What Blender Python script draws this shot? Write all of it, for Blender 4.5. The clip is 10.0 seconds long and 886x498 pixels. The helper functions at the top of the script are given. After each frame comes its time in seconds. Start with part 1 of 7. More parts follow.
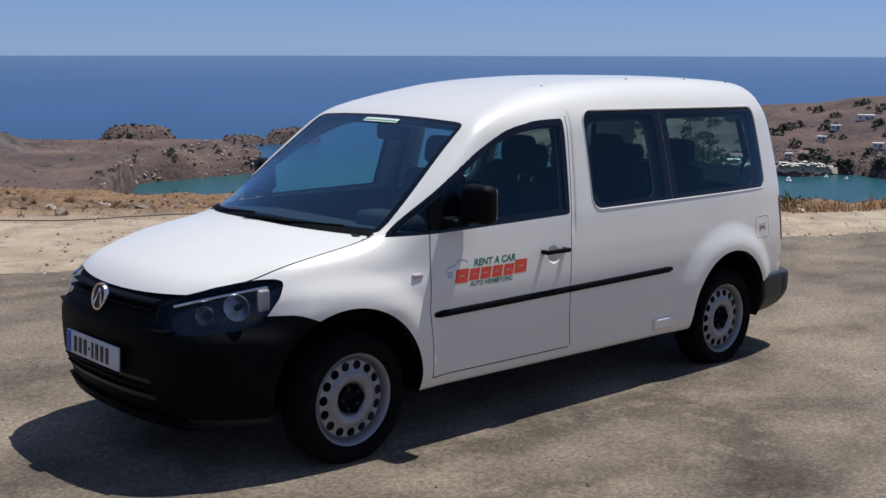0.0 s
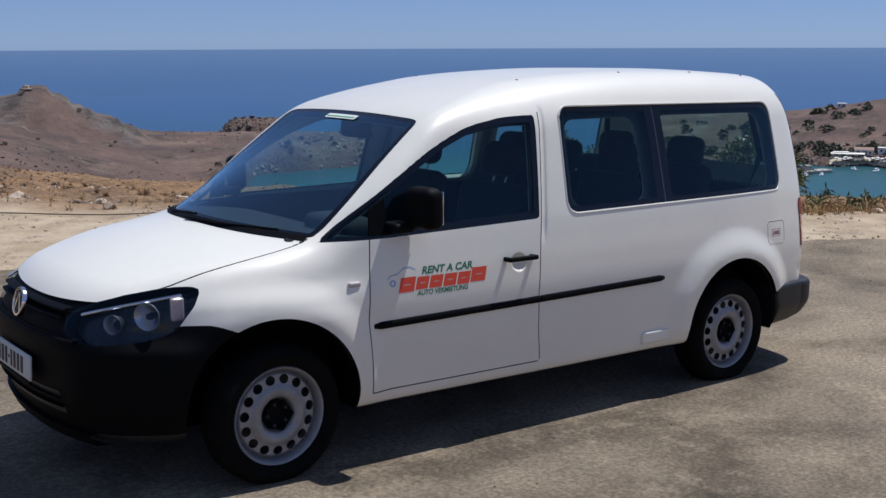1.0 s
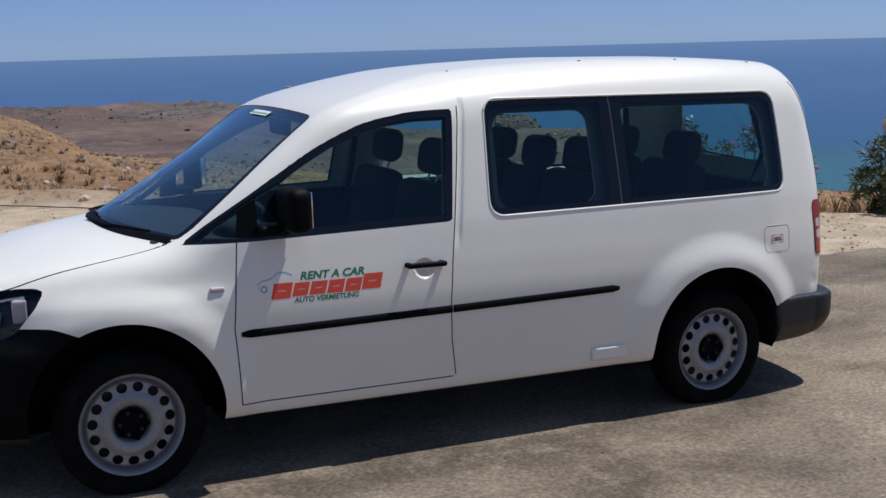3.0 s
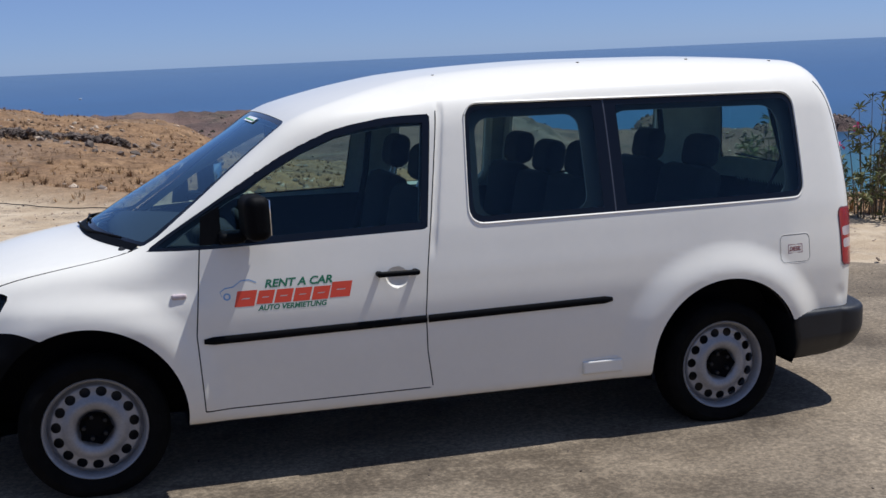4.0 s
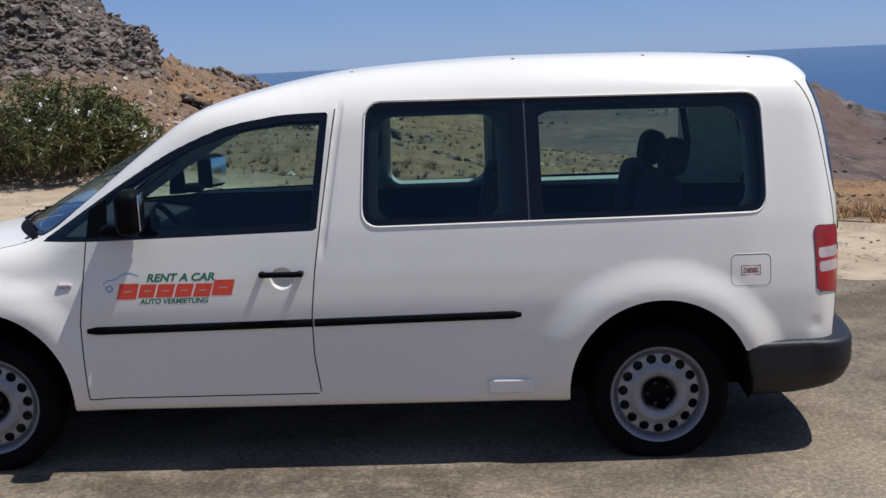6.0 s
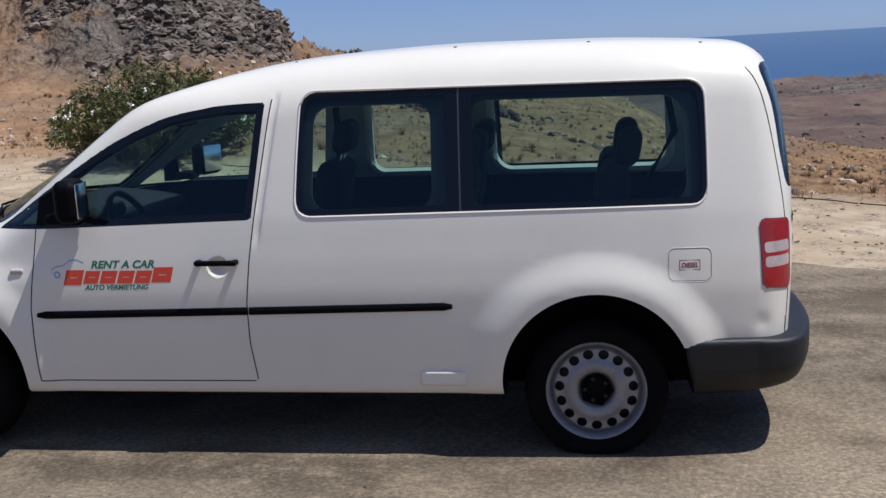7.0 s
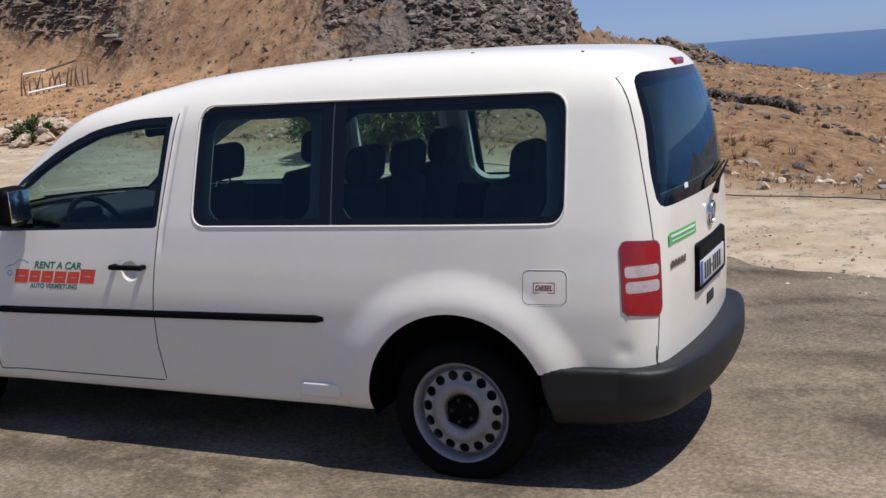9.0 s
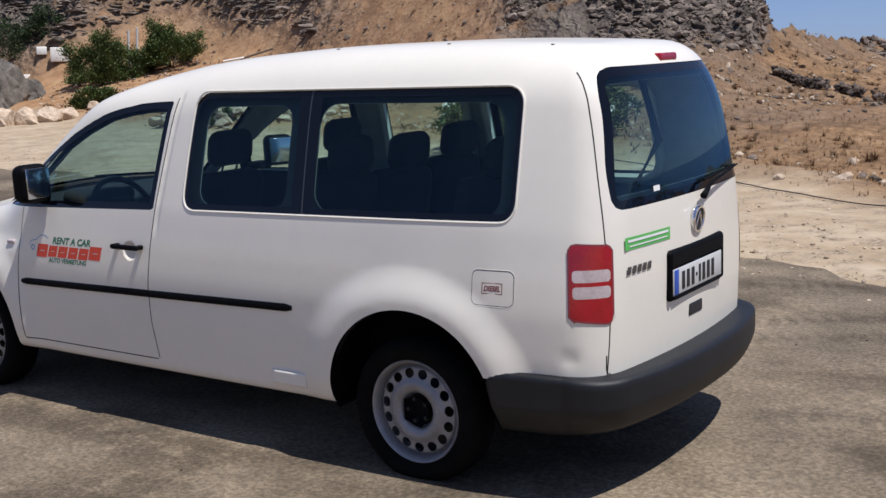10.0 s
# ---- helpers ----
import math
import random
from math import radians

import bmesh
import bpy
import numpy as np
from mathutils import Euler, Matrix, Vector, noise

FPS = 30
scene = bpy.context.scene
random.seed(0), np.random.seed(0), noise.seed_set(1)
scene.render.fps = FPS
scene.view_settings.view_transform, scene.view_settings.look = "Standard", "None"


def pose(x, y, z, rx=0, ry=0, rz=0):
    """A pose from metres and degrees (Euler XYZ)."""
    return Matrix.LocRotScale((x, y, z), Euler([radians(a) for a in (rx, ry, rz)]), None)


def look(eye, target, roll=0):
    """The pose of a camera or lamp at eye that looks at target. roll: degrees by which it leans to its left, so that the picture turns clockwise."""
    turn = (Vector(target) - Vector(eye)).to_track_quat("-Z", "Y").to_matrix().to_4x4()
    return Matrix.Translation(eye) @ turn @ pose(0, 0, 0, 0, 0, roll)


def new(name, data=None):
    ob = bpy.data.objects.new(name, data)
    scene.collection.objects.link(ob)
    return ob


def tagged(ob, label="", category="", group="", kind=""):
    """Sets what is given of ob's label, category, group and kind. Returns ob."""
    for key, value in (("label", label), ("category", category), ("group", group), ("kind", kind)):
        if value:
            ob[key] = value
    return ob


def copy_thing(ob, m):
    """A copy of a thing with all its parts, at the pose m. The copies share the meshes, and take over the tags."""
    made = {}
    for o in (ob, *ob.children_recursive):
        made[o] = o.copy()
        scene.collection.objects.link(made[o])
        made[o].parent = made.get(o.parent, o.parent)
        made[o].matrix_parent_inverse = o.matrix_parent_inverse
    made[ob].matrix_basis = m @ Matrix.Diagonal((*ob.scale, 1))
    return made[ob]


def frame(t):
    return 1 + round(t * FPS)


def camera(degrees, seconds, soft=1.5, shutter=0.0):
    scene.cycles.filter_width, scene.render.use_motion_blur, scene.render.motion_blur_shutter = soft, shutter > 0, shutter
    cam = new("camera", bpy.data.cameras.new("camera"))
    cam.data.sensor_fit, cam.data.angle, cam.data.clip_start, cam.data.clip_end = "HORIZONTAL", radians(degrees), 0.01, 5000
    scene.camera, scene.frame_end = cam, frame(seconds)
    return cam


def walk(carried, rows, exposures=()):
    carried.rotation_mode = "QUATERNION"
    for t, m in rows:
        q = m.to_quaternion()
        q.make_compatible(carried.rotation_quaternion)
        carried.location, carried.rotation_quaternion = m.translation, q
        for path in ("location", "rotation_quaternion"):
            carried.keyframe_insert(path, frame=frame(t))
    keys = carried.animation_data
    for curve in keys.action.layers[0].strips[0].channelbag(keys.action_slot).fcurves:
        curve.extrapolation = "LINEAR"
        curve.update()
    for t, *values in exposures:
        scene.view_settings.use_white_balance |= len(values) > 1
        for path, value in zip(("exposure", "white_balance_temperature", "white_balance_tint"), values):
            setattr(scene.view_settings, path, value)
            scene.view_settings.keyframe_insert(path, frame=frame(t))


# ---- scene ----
# ---- camera and its walk ----
cam = camera(41.7, 10.0)
PATH = [
    (0, (-3.233, -4.963, 1.965), (-1.897, -3.515, 1.623), 0.1),
    (0.5, (-2.788, -5.068, 1.969), (-1.521, -3.56, 1.62), -0.2),
    (1, (-2.355, -5.161, 1.958), (-1.17, -3.589, 1.604), -0.2),
    (1.5, (-1.93, -5.22, 1.942), (-0.821, -3.595, 1.581), -0.5),
    (2, (-1.516, -5.403, 1.921), (-0.501, -3.716, 1.566), -1.0),
    (2.5, (-1.121, -5.514, 1.909), (-0.199, -3.775, 1.554), -1.2),
    (3, (-0.741, -5.649, 1.897), (0.079, -3.859, 1.544), -1.6),
    (4.5, (0.579, -5.86, 1.873), (0.992, -3.933, 1.533), -2.9),
    (5, (1.095, -5.863, 1.866), (1.357, -3.91, 1.527), -3.0),
    (5.5, (1.6, -5.89, 1.825), (1.725, -3.922, 1.5), -2.8),
    (7, (3.059, -5.784, 1.793), (2.788, -3.833, 1.446), -3.4),
    (7.5, (3.584, -5.661, 1.786), (3.167, -3.737, 1.433), -4.0),
    (8, (4.096, -5.56, 1.751), (3.528, -3.671, 1.417), -4.1),
    (8.5, (4.549, -5.353, 1.758), (3.844, -3.511, 1.424), -5.1),
    (9, (5.016, -5.175, 1.765), (4.182, -3.388, 1.437), -4.6),
    (9.5, (5.394, -4.859, 1.703), (4.42, -3.141, 1.386), -3.9),
    (10, (5.833, -4.589, 1.683), (4.7, -2.972, 1.369), -3.4),
]
EXPOSURES = [(0.0, -0.07, 5500, 9), (2.5, -0.09, 5500, 9), (3.5, -0.02, 5510, 9), (4.5, 0.10, 5530, 9), (5.5, 0.06, 5560, 9), (7.5, 0.02, 5640, 10), (10.0, 0.07, 5750, 11)]
walk(cam, [(t, look(eye, target, roll)) for t, eye, target, roll in PATH], EXPOSURES)



# ---- light ----
SUN = Vector((0.42, -0.004, 0.905)).normalized()      # towards the sun
world = bpy.data.worlds.new("sky")
scene.world = world
world.use_nodes = True
wn = world.node_tree.nodes
sky = wn.new("ShaderNodeTexSky")
sky.sky_type = "NISHITA"
sky.sun_disc = False
sky.sun_elevation = math.asin(SUN.z)
sky.sun_rotation = math.atan2(SUN.x, SUN.y)
sky.altitude = 60
sky.air_density, sky.dust_density, sky.ozone_density = 0.55, 0.1, 4.0
wn["Background"].inputs[1].default_value = 0.07
tint = wn.new("ShaderNodeMix")            # a blue summer haze
tint.data_type, tint.blend_type = "RGBA", "MULTIPLY"
tint.inputs[0].default_value = 1.0
tint.inputs[7].default_value = (0.95, 0.98, 1.12, 1)
world.node_tree.links.new(sky.outputs[0], tint.inputs[6])
haze = wn.new("ShaderNodeMix")            # thin even haze over the whole sky
haze.data_type = "RGBA"
haze.inputs[0].default_value = 0.5
haze.inputs[7].default_value = (3.75, 4.6, 7.0, 1)
world.node_tree.links.new(tint.outputs[2], haze.inputs[6])
world.node_tree.links.new(haze.outputs[2], wn["Background"].inputs[0])
lamp = bpy.data.lights.new("sun", "SUN")
lamp.energy, lamp.angle, lamp.color = 5.0, radians(0.53), (1.0, 0.905, 0.785)
sun = new("sun", lamp)
sun.matrix_world = look((0, 0, 60), Vector((0, 0, 60)) - SUN)
scene.view_settings.exposure = 0.0

# ---- materials ----
def material(name, colour, rough=0.6, metal=0.0, grain=0.0, scale=8.0, bump=0.0, bump_scale=60.0, coat=0.0, second=None, space="Object", vary=0.0, spec=0.5):
    """A principled material: two scales of colour variation, and fine relief."""
    m = bpy.data.materials.new(name)
    m.use_nodes = True
    t = m.node_tree
    b = t.nodes["Principled BSDF"]
    b.inputs["Roughness"].default_value, b.inputs["Metallic"].default_value = rough, metal
    b.inputs["Coat Weight"].default_value, b.inputs["Coat Roughness"].default_value = coat, 0.04
    b.inputs["Specular IOR Level"].default_value = spec
    b.inputs["Base Color"].default_value = (*colour, 1)
    co = t.nodes.new("ShaderNodeTexCoord")
    out = co.outputs[space]
    if grain:
        n1, n2 = noise_node(t, out, scale, 6), noise_node(t, out, scale * 7.3, 3)
        mix = t.nodes.new("ShaderNodeMath")
        mix.operation = "MULTIPLY_ADD"
        t.links.new(n1, mix.inputs[0])
        mix.inputs[1].default_value = 0.65
        half = t.nodes.new("ShaderNodeMath")
        half.operation = "MULTIPLY"
        t.links.new(n2, half.inputs[0])
        half.inputs[1].default_value = 0.35
        t.links.new(half.outputs[0], mix.inputs[2])
        ramp = t.nodes.new("ShaderNodeValToRGB")
        e = ramp.color_ramp.elements
        lo = second or tuple(c * (1 - grain) for c in colour)
        hi = colour if second else tuple(min(1, c * (1 + grain)) for c in colour)
        e[0].position, e[1].position = 0.36, 0.64
        e[0].color, e[1].color = (*lo, 1), (*hi, 1)
        t.links.new(mix.outputs[0], ramp.inputs[0])
        last = ramp.outputs[0]
        if vary:
            last = varied(t, last, vary)
        t.links.new(last, b.inputs["Base Color"])
    if bump:
        bp = t.nodes.new("ShaderNodeBump")
        bp.inputs["Strength"].default_value = bump
        bp.inputs["Distance"].default_value = 0.01
        t.links.new(noise_node(t, out, bump_scale, 5), bp.inputs["Height"])
        t.links.new(bp.outputs[0], b.inputs["Normal"])
    return m


def noise_node(t, out, scale, detail, rough=0.55):
    n = t.nodes.new("ShaderNodeTexNoise")
    n.inputs["Scale"].default_value, n.inputs["Detail"].default_value, n.inputs["Roughness"].default_value = scale, detail, rough
    t.links.new(out, n.inputs["Vector"])
    return n.outputs["Fac"]


def varied(t, colour_out, amount):
    """Each loose piece a little lighter or darker."""
    g = t.nodes.new("ShaderNodeNewGeometry")
    hs = t.nodes.new("ShaderNodeHueSaturation")
    mr = t.nodes.new("ShaderNodeMapRange")
    mr.inputs[3].default_value, mr.inputs[4].default_value = 1 - amount, 1 + amount
    t.links.new(g.outputs["Random Per Island"], mr.inputs[0])
    t.links.new(mr.outputs[0], hs.inputs["Value"])
    t.links.new(colour_out, hs.inputs["Color"])
    return hs.outputs[0]


def glass(name, tint, gloss=0.05, rough=0.0):
    m = bpy.data.materials.new(name)
    m.use_nodes = True
    t = m.node_tree
    t.nodes.remove(t.nodes["Principled BSDF"])
    tr, gl, lw, mx = (t.nodes.new("ShaderNode" + k) for k in ("BsdfTransparent", "BsdfGlossy", "LayerWeight", "MixShader"))
    po, ad = t.nodes.new("ShaderNodeMath"), t.nodes.new("ShaderNodeMath")
    po.operation, ad.operation = "POWER", "MULTIPLY_ADD"
    po.inputs[1].default_value = 4.6
    ad.inputs[1].default_value, ad.inputs[2].default_value = 1 - gloss, gloss
    lw.inputs[0].default_value = 0.5
    tr.inputs[0].default_value = (*tint, 1)
    gl.inputs[0].default_value = (0.62, 0.84, 1.0, 1)
    gl.inputs["Roughness"].default_value = rough
    t.links.new(lw.outputs["Facing"], po.inputs[0])
    t.links.new(po.outputs[0], ad.inputs[0])
    t.links.new(ad.outputs[0], mx.inputs[0])
    t.links.new(tr.outputs[0], mx.inputs[1])
    t.links.new(gl.outputs[0], mx.inputs[2])
    t.links.new(mx.outputs[0], t.nodes["Material Output"].inputs[0])
    return m


PAINT = material("white_paint", (0.80, 0.760, 0.665), 0.32, coat=0.35, grain=0.02, scale=3, bump=0.004, bump_scale=300)
BLACK_PLASTIC = material("black_plastic", (0.0030, 0.0032, 0.004), 0.55, grain=0.25, scale=9, bump=0.15, bump_scale=700, spec=0.07)
# the bumper plastic again, lighter: sun on the rear bumper is in the colour
SUNLIT_PLASTIC = material("sunlit_plastic", (0.0075, 0.0082, 0.0105), 0.5, grain=0.25, scale=7, bump=0.15, bump_scale=700, spec=0.4)
GLOSS_BLACK = material("gloss_black", (0.003, 0.004, 0.008), 0.03, spec=0.4)
SEAL = material("rubber_seal", (0.004, 0.004, 0.005), 0.7, grain=0.2, scale=20, spec=0.1)
LAMP_BOWL = material("lamp_bowl", (0.018, 0.020, 0.024), 0.25, metal=0.4, grain=0.3, scale=12)
SATIN = material("satin_reflector", (0.46, 0.48, 0.52), 0.28, metal=0.9, grain=0.1, scale=30)
GAP = material("shut_gap", (0.01, 0.01, 0.01), 0.9)
TRIM = material("grey_trim", (0.42, 0.45, 0.43), 0.8, grain=0.1, scale=12, bump=0.1, bump_scale=500)
# TRIM paled: window light on the far lining is put into this colour
SURROUND = material("lit_trim", (0.72, 0.74, 0.70), 0.7, grain=0.06, scale=12, bump=0.1, bump_scale=500)
CLOTH = material("dark_cloth", (0.012, 0.013, 0.016), 0.95, grain=0.2, scale=30, bump=0.2, bump_scale=600)
TYRE = material("tyre_rubber", (0.0055, 0.0055, 0.0055), 0.9, grain=0.3, scale=14, bump=0.15, bump_scale=400, spec=0.08)
STEEL = material("silver_steel", (0.28, 0.28, 0.29), 0.45, metal=0.35, grain=0.15, scale=14, bump=0.05, bump_scale=200)
CHROME = material("chrome", (0.75, 0.75, 0.76), 0.15, metal=1.0)
DARK_METAL = material("dark_metal", (0.02, 0.02, 0.021), 0.6, metal=0.4, grain=0.3, scale=20)
RED_LENS = material("red_lens", (0.30, 0.002, 0.010), 0.14, coat=0.35, grain=0.22, scale=10, spec=0.6, bump=0.06, bump_scale=150)
CLEAR_LENS = material("clear_lens", (0.50, 0.42, 0.42), 0.15, coat=0.6, grain=0.2, scale=12, bump=0.06, bump_scale=150)
GREEN_INK = material("green_ink", (0.02, 0.17, 0.08), 0.5)
RED_INK = material("orange_red_ink", (0.72, 0.07, 0.03), 0.5)
BLUE_INK = material("blue_ink", (0.22, 0.38, 0.62), 0.5)
LIME = material("green_sticker", (0.12, 0.46, 0.10), 0.5)
# greyer than WHITE: the shade on the plates is put into the colour
PLATE_WHITE = material("plate_white", (0.56, 0.56, 0.55), 0.45, grain=0.05, scale=20)
WHITE = material("white_plastic", (0.78, 0.78, 0.76), 0.5, grain=0.04, scale=10)
PLATE_BLUE = material("plate_blue", (0.02, 0.08, 0.42), 0.4)
INK = material("black_ink", (0.015, 0.015, 0.018), 0.5)
GREY_BAR = material("grey_badge", (0.10, 0.10, 0.11), 0.3, metal=0.6)
DARK_RED = material("maroon_ink", (0.20, 0.03, 0.04), 0.5)
SCREEN_GLASS = glass("windscreen_glass", (0.76, 0.91, 0.93), 0.15)
SIDE_GLASS = glass("side_glass", (0.63, 0.79, 0.77), 0.034)
REAR_GLASS = glass("rear_glass", (0.62, 0.77, 0.75), 0.07)
LAMP_GLASS = glass("lamp_glass", (0.88, 0.90, 0.93), 0.02)

# ---- mesh tools ----
def mesh_object(name, verts, faces, mat, parent=None, label="", smooth=True, normals=None):
    me = bpy.data.meshes.new(name)
    me.from_pydata([tuple(v) for v in verts], [], [tuple(f) for f in faces])
    for m in mat if isinstance(mat, (list, tuple)) else [mat]:
        me.materials.append(m)
    if smooth:
        me.polygons.foreach_set("use_smooth", [True] * len(me.polygons))
    if normals is not None:
        me.normals_split_custom_set_from_vertices([tuple(n) for n in normals])
    ob = new(name, me)
    ob.parent = parent
    return tagged(ob, label)


def part(name, bm, mat, parent, label="", smooth=True):
    me = bpy.data.meshes.new(name)
    bm.to_mesh(me)
    bm.free()
    me.materials.append(mat)
    if smooth:
        me.polygons.foreach_set("use_smooth", [True] * len(me.polygons))
    ob = new(name, me)
    ob.parent = parent
    return tagged(ob, label)


def sharp(ob, angle=35):
    """Smooth shading with sharp edges past an angle."""
    ob.data.set_sharp_from_angle(angle=radians(angle))
    return ob


def thing(name, label, category, m=None, group="", kind=""):
    ob = tagged(new(name), label, category, group, kind)
    if m is not None:
        ob.matrix_world = m
    return ob


def smax(a, b, k):
    h = np.maximum(k - np.abs(a - b), 0) / k
    return np.maximum(a, b) + h * h * k / 4


def sstep(a, b, x):
    t = np.clip((x - a) / (b - a), 0, 1)
    return t * t * (3 - 2 * t)


def curve(*pts):
    """A smooth curve through (x, y) points, straight past the ends."""
    xs, ys = np.array(pts, float).T
    m = np.gradient(ys, xs)
    d = np.diff(ys) / np.diff(xs)
    m[1:-1] = np.where(d[:-1] * d[1:] > 0, 2 * d[:-1] * d[1:] / (d[:-1] + d[1:] + 1e-12), 0)
    m[0], m[-1] = d[0], d[-1]

    def f(x):
        x = np.asarray(x, float)
        i = np.clip(np.searchsorted(xs, x) - 1, 0, len(xs) - 2)
        h = xs[i + 1] - xs[i]
        t = (x - xs[i]) / h
        tc = np.clip(t, 0, 1)
        v = (2 * tc**3 - 3 * tc**2 + 1) * ys[i] + (tc**3 - 2 * tc**2 + tc) * h * m[i] + (3 * tc**2 - 2 * tc**3) * ys[i + 1] + (tc**3 - tc**2) * h * m[i + 1]
        return v + np.where(t < 0, t * h * m[i], 0) + np.where(t > 1, (t - 1) * h * m[i + 1], 0)
    return f


def grad(F, p, e=0.002):
    g = np.empty_like(p)
    for a in range(3):
        d = np.zeros(3)
        d[a] = e
        g[:, a] = (F(*(p + d).T) - F(*(p - d).T)) / (2 * e)
    return g


def settle(F, p, steps=3):
    for _ in range(steps):
        g = grad(F, p)
        p = p - g * (F(*p.T) / np.maximum((g * g).sum(1), 0.05))[:, None]
    return p


def unit(v):
    return v / np.maximum(np.linalg.norm(v, axis=1), 1e-9)[:, None]


def surface(F, lo, hi, step, steps=3):
    """The closed surface F = 0 in a box, as even triangles (surface nets)."""
    lo, hi = np.array(lo, float), np.array(hi, float)
    n = np.ceil((hi - lo) / step).astype(int) + 1
    ax = [lo[a] + step * np.arange(n[a]) for a in range(3)]
    v = F(*np.meshgrid(*ax, indexing="ij"))
    s = v < 0
    total, count = np.zeros((*(n - 1), 3)), np.zeros(tuple(n - 1))
    for a in range(3):
        b, c = [k for k in range(3) if k != a]
        i0 = [slice(None)] * 3
        i1 = [slice(None)] * 3
        i0[a], i1[a] = slice(0, -1), slice(1, None)
        v0, v1 = v[tuple(i0)], v[tuple(i1)]
        cross = (v0 < 0) != (v1 < 0)
        t = np.where(cross, v0 / np.where(cross, v0 - v1, 1), 0)
        for db in (0, 1):
            for dc in (0, 1):
                sl = [slice(None)] * 3
                sl[b] = slice(db, n[b] - 1 + db)
                sl[c] = slice(dc, n[c] - 1 + dc)
                cr, tt = cross[tuple(sl)], t[tuple(sl)]
                total[..., a] += np.where(cr, tt, 0)
                total[..., b] += np.where(cr, db, 0)
                total[..., c] += np.where(cr, dc, 0)
                count += cr
    has = count > 0
    ids = -np.ones(has.shape, int)
    ids[has] = np.arange(has.sum())
    pts = lo + step * (np.argwhere(has) + total[has] / count[has][:, None])
    tris = []
    for a in range(3):
        b, c = (a + 1) % 3, (a + 2) % 3
        i0 = [slice(1, -1)] * 3
        i1 = [slice(1, -1)] * 3
        i0[a], i1[a] = slice(0, -1), slice(1, None)
        s0, s1 = s[tuple(i0)], s[tuple(i1)]
        for flip, k in ((False, np.argwhere(s0 & ~s1)), (True, np.argwhere(~s0 & s1))):
            if not len(k):
                continue
            k = k + np.array([0 if q == a else 1 for q in range(3)])
            q = []
            for db, dc in ((-1, -1), (0, -1), (0, 0), (-1, 0)):
                kk = k.copy()
                kk[:, b] += db
                kk[:, c] += dc
                q.append(ids[tuple(kk.T)])
            q = np.array(q).T
            if flip:
                q = q[:, ::-1]
            tris += [q[:, [0, 1, 2]], q[:, [0, 2, 3]]]
    return settle(F, pts, steps), np.concatenate(tris)


def split(P, T, f):
    """Cut the triangles along f(x, y, z) = 0."""
    v = f(*P.T)
    v = np.where(np.abs(v) < 1e-5, 1e-5, v)
    neg = v < 0
    k = neg[T].sum(1)
    keep = T[(k == 0) | (k == 3)]
    cut = T[(k == 1) | (k == 2)]
    if not len(cut):
        return P, T
    lone = np.where((neg[cut].sum(1) == 1)[:, None], neg[cut], ~neg[cut])
    i = lone.argmax(1)
    r = np.arange(len(cut))
    a, b, c = cut[r, i], cut[r, (i + 1) % 3], cut[r, (i + 2) % 3]
    e = np.sort(np.concatenate([np.stack([a, b], 1), np.stack([a, c], 1)]), 1)
    u, inv = np.unique(e, axis=0, return_inverse=True)
    inv = inv.reshape(-1)
    t = v[u[:, 0]] / (v[u[:, 0]] - v[u[:, 1]])
    fresh = P[u[:, 0]] + (P[u[:, 1]] - P[u[:, 0]]) * t[:, None]
    m1, m2 = len(P) + inv[:len(cut)], len(P) + inv[len(cut):]
    out = np.concatenate([keep, np.stack([a, m1, m2], 1), np.stack([m1, b, c], 1), np.stack([m1, c, m2], 1)])
    return np.concatenate([P, fresh]), out


def polygon(pts, r=0.0):
    """Signed distance to a closed polygon (negative inside); a convex one may have rounded corners."""
    p = np.array(pts, float)
    area = sum(p[i - 1, 0] * p[i, 1] - p[i, 0] * p[i - 1, 1] for i in range(len(p)))
    if area < 0:
        p = p[::-1]

    def f(u, v):
        u, v = np.asarray(u, float), np.asarray(v, float)
        if r:
            pos, top = np.zeros_like(u), np.full_like(u, -9.0)
            for i in range(len(p)):
                a, b = p[i - 1], p[i]
                e = (b - a) / np.hypot(*(b - a))
                d = (u - a[0]) * e[1] - (v - a[1]) * e[0] + r
                pos += np.maximum(d, 0) ** 2
                top = np.maximum(top, d)
            return np.where(top > 0, np.sqrt(pos), top) - r
        best, inside = np.full_like(u, 9.0), np.zeros(u.shape, bool)
        for i in range(len(p)):
            a, b = p[i - 1], p[i]
            e = b - a
            t = np.clip(((u - a[0]) * e[0] + (v - a[1]) * e[1]) / (e @ e), 0, 1)
            best = np.minimum(best, np.hypot(u - a[0] - t * e[0], v - a[1] - t * e[1]))
            crosses = ((a[1] > v) != (b[1] > v)) & (u < (b[0] - a[0]) * (v - a[1]) / (b[1] - a[1] + 1e-12) + a[0])
            inside ^= crosses
        return np.where(inside, -best, best)
    return f


def pick(P, T, normals=None):
    """Only the points that the triangles use."""
    used, inv = np.unique(T, return_inverse=True)
    return P[used], inv.reshape(-1, 3), (None if normals is None else normals[used])


def box_sdf(c, h, r):
    """A rounded box: centre, half sizes, edge radius."""
    def f(x, y, z):
        q = [np.abs(p - c[a]) - h[a] + r for a, p in enumerate((x, y, z))]
        return np.sqrt(sum(np.maximum(k, 0) ** 2 for k in q)) + np.minimum(np.maximum(np.maximum(q[0], q[1]), q[2]), 0) - r
    return f


def solid(name, F, lo, hi, step, mat, parent=None, label=""):
    P, T = surface(F, lo, hi, step)
    return mesh_object(name, P, T, mat, parent, label, normals=unit(grad(F, P)))


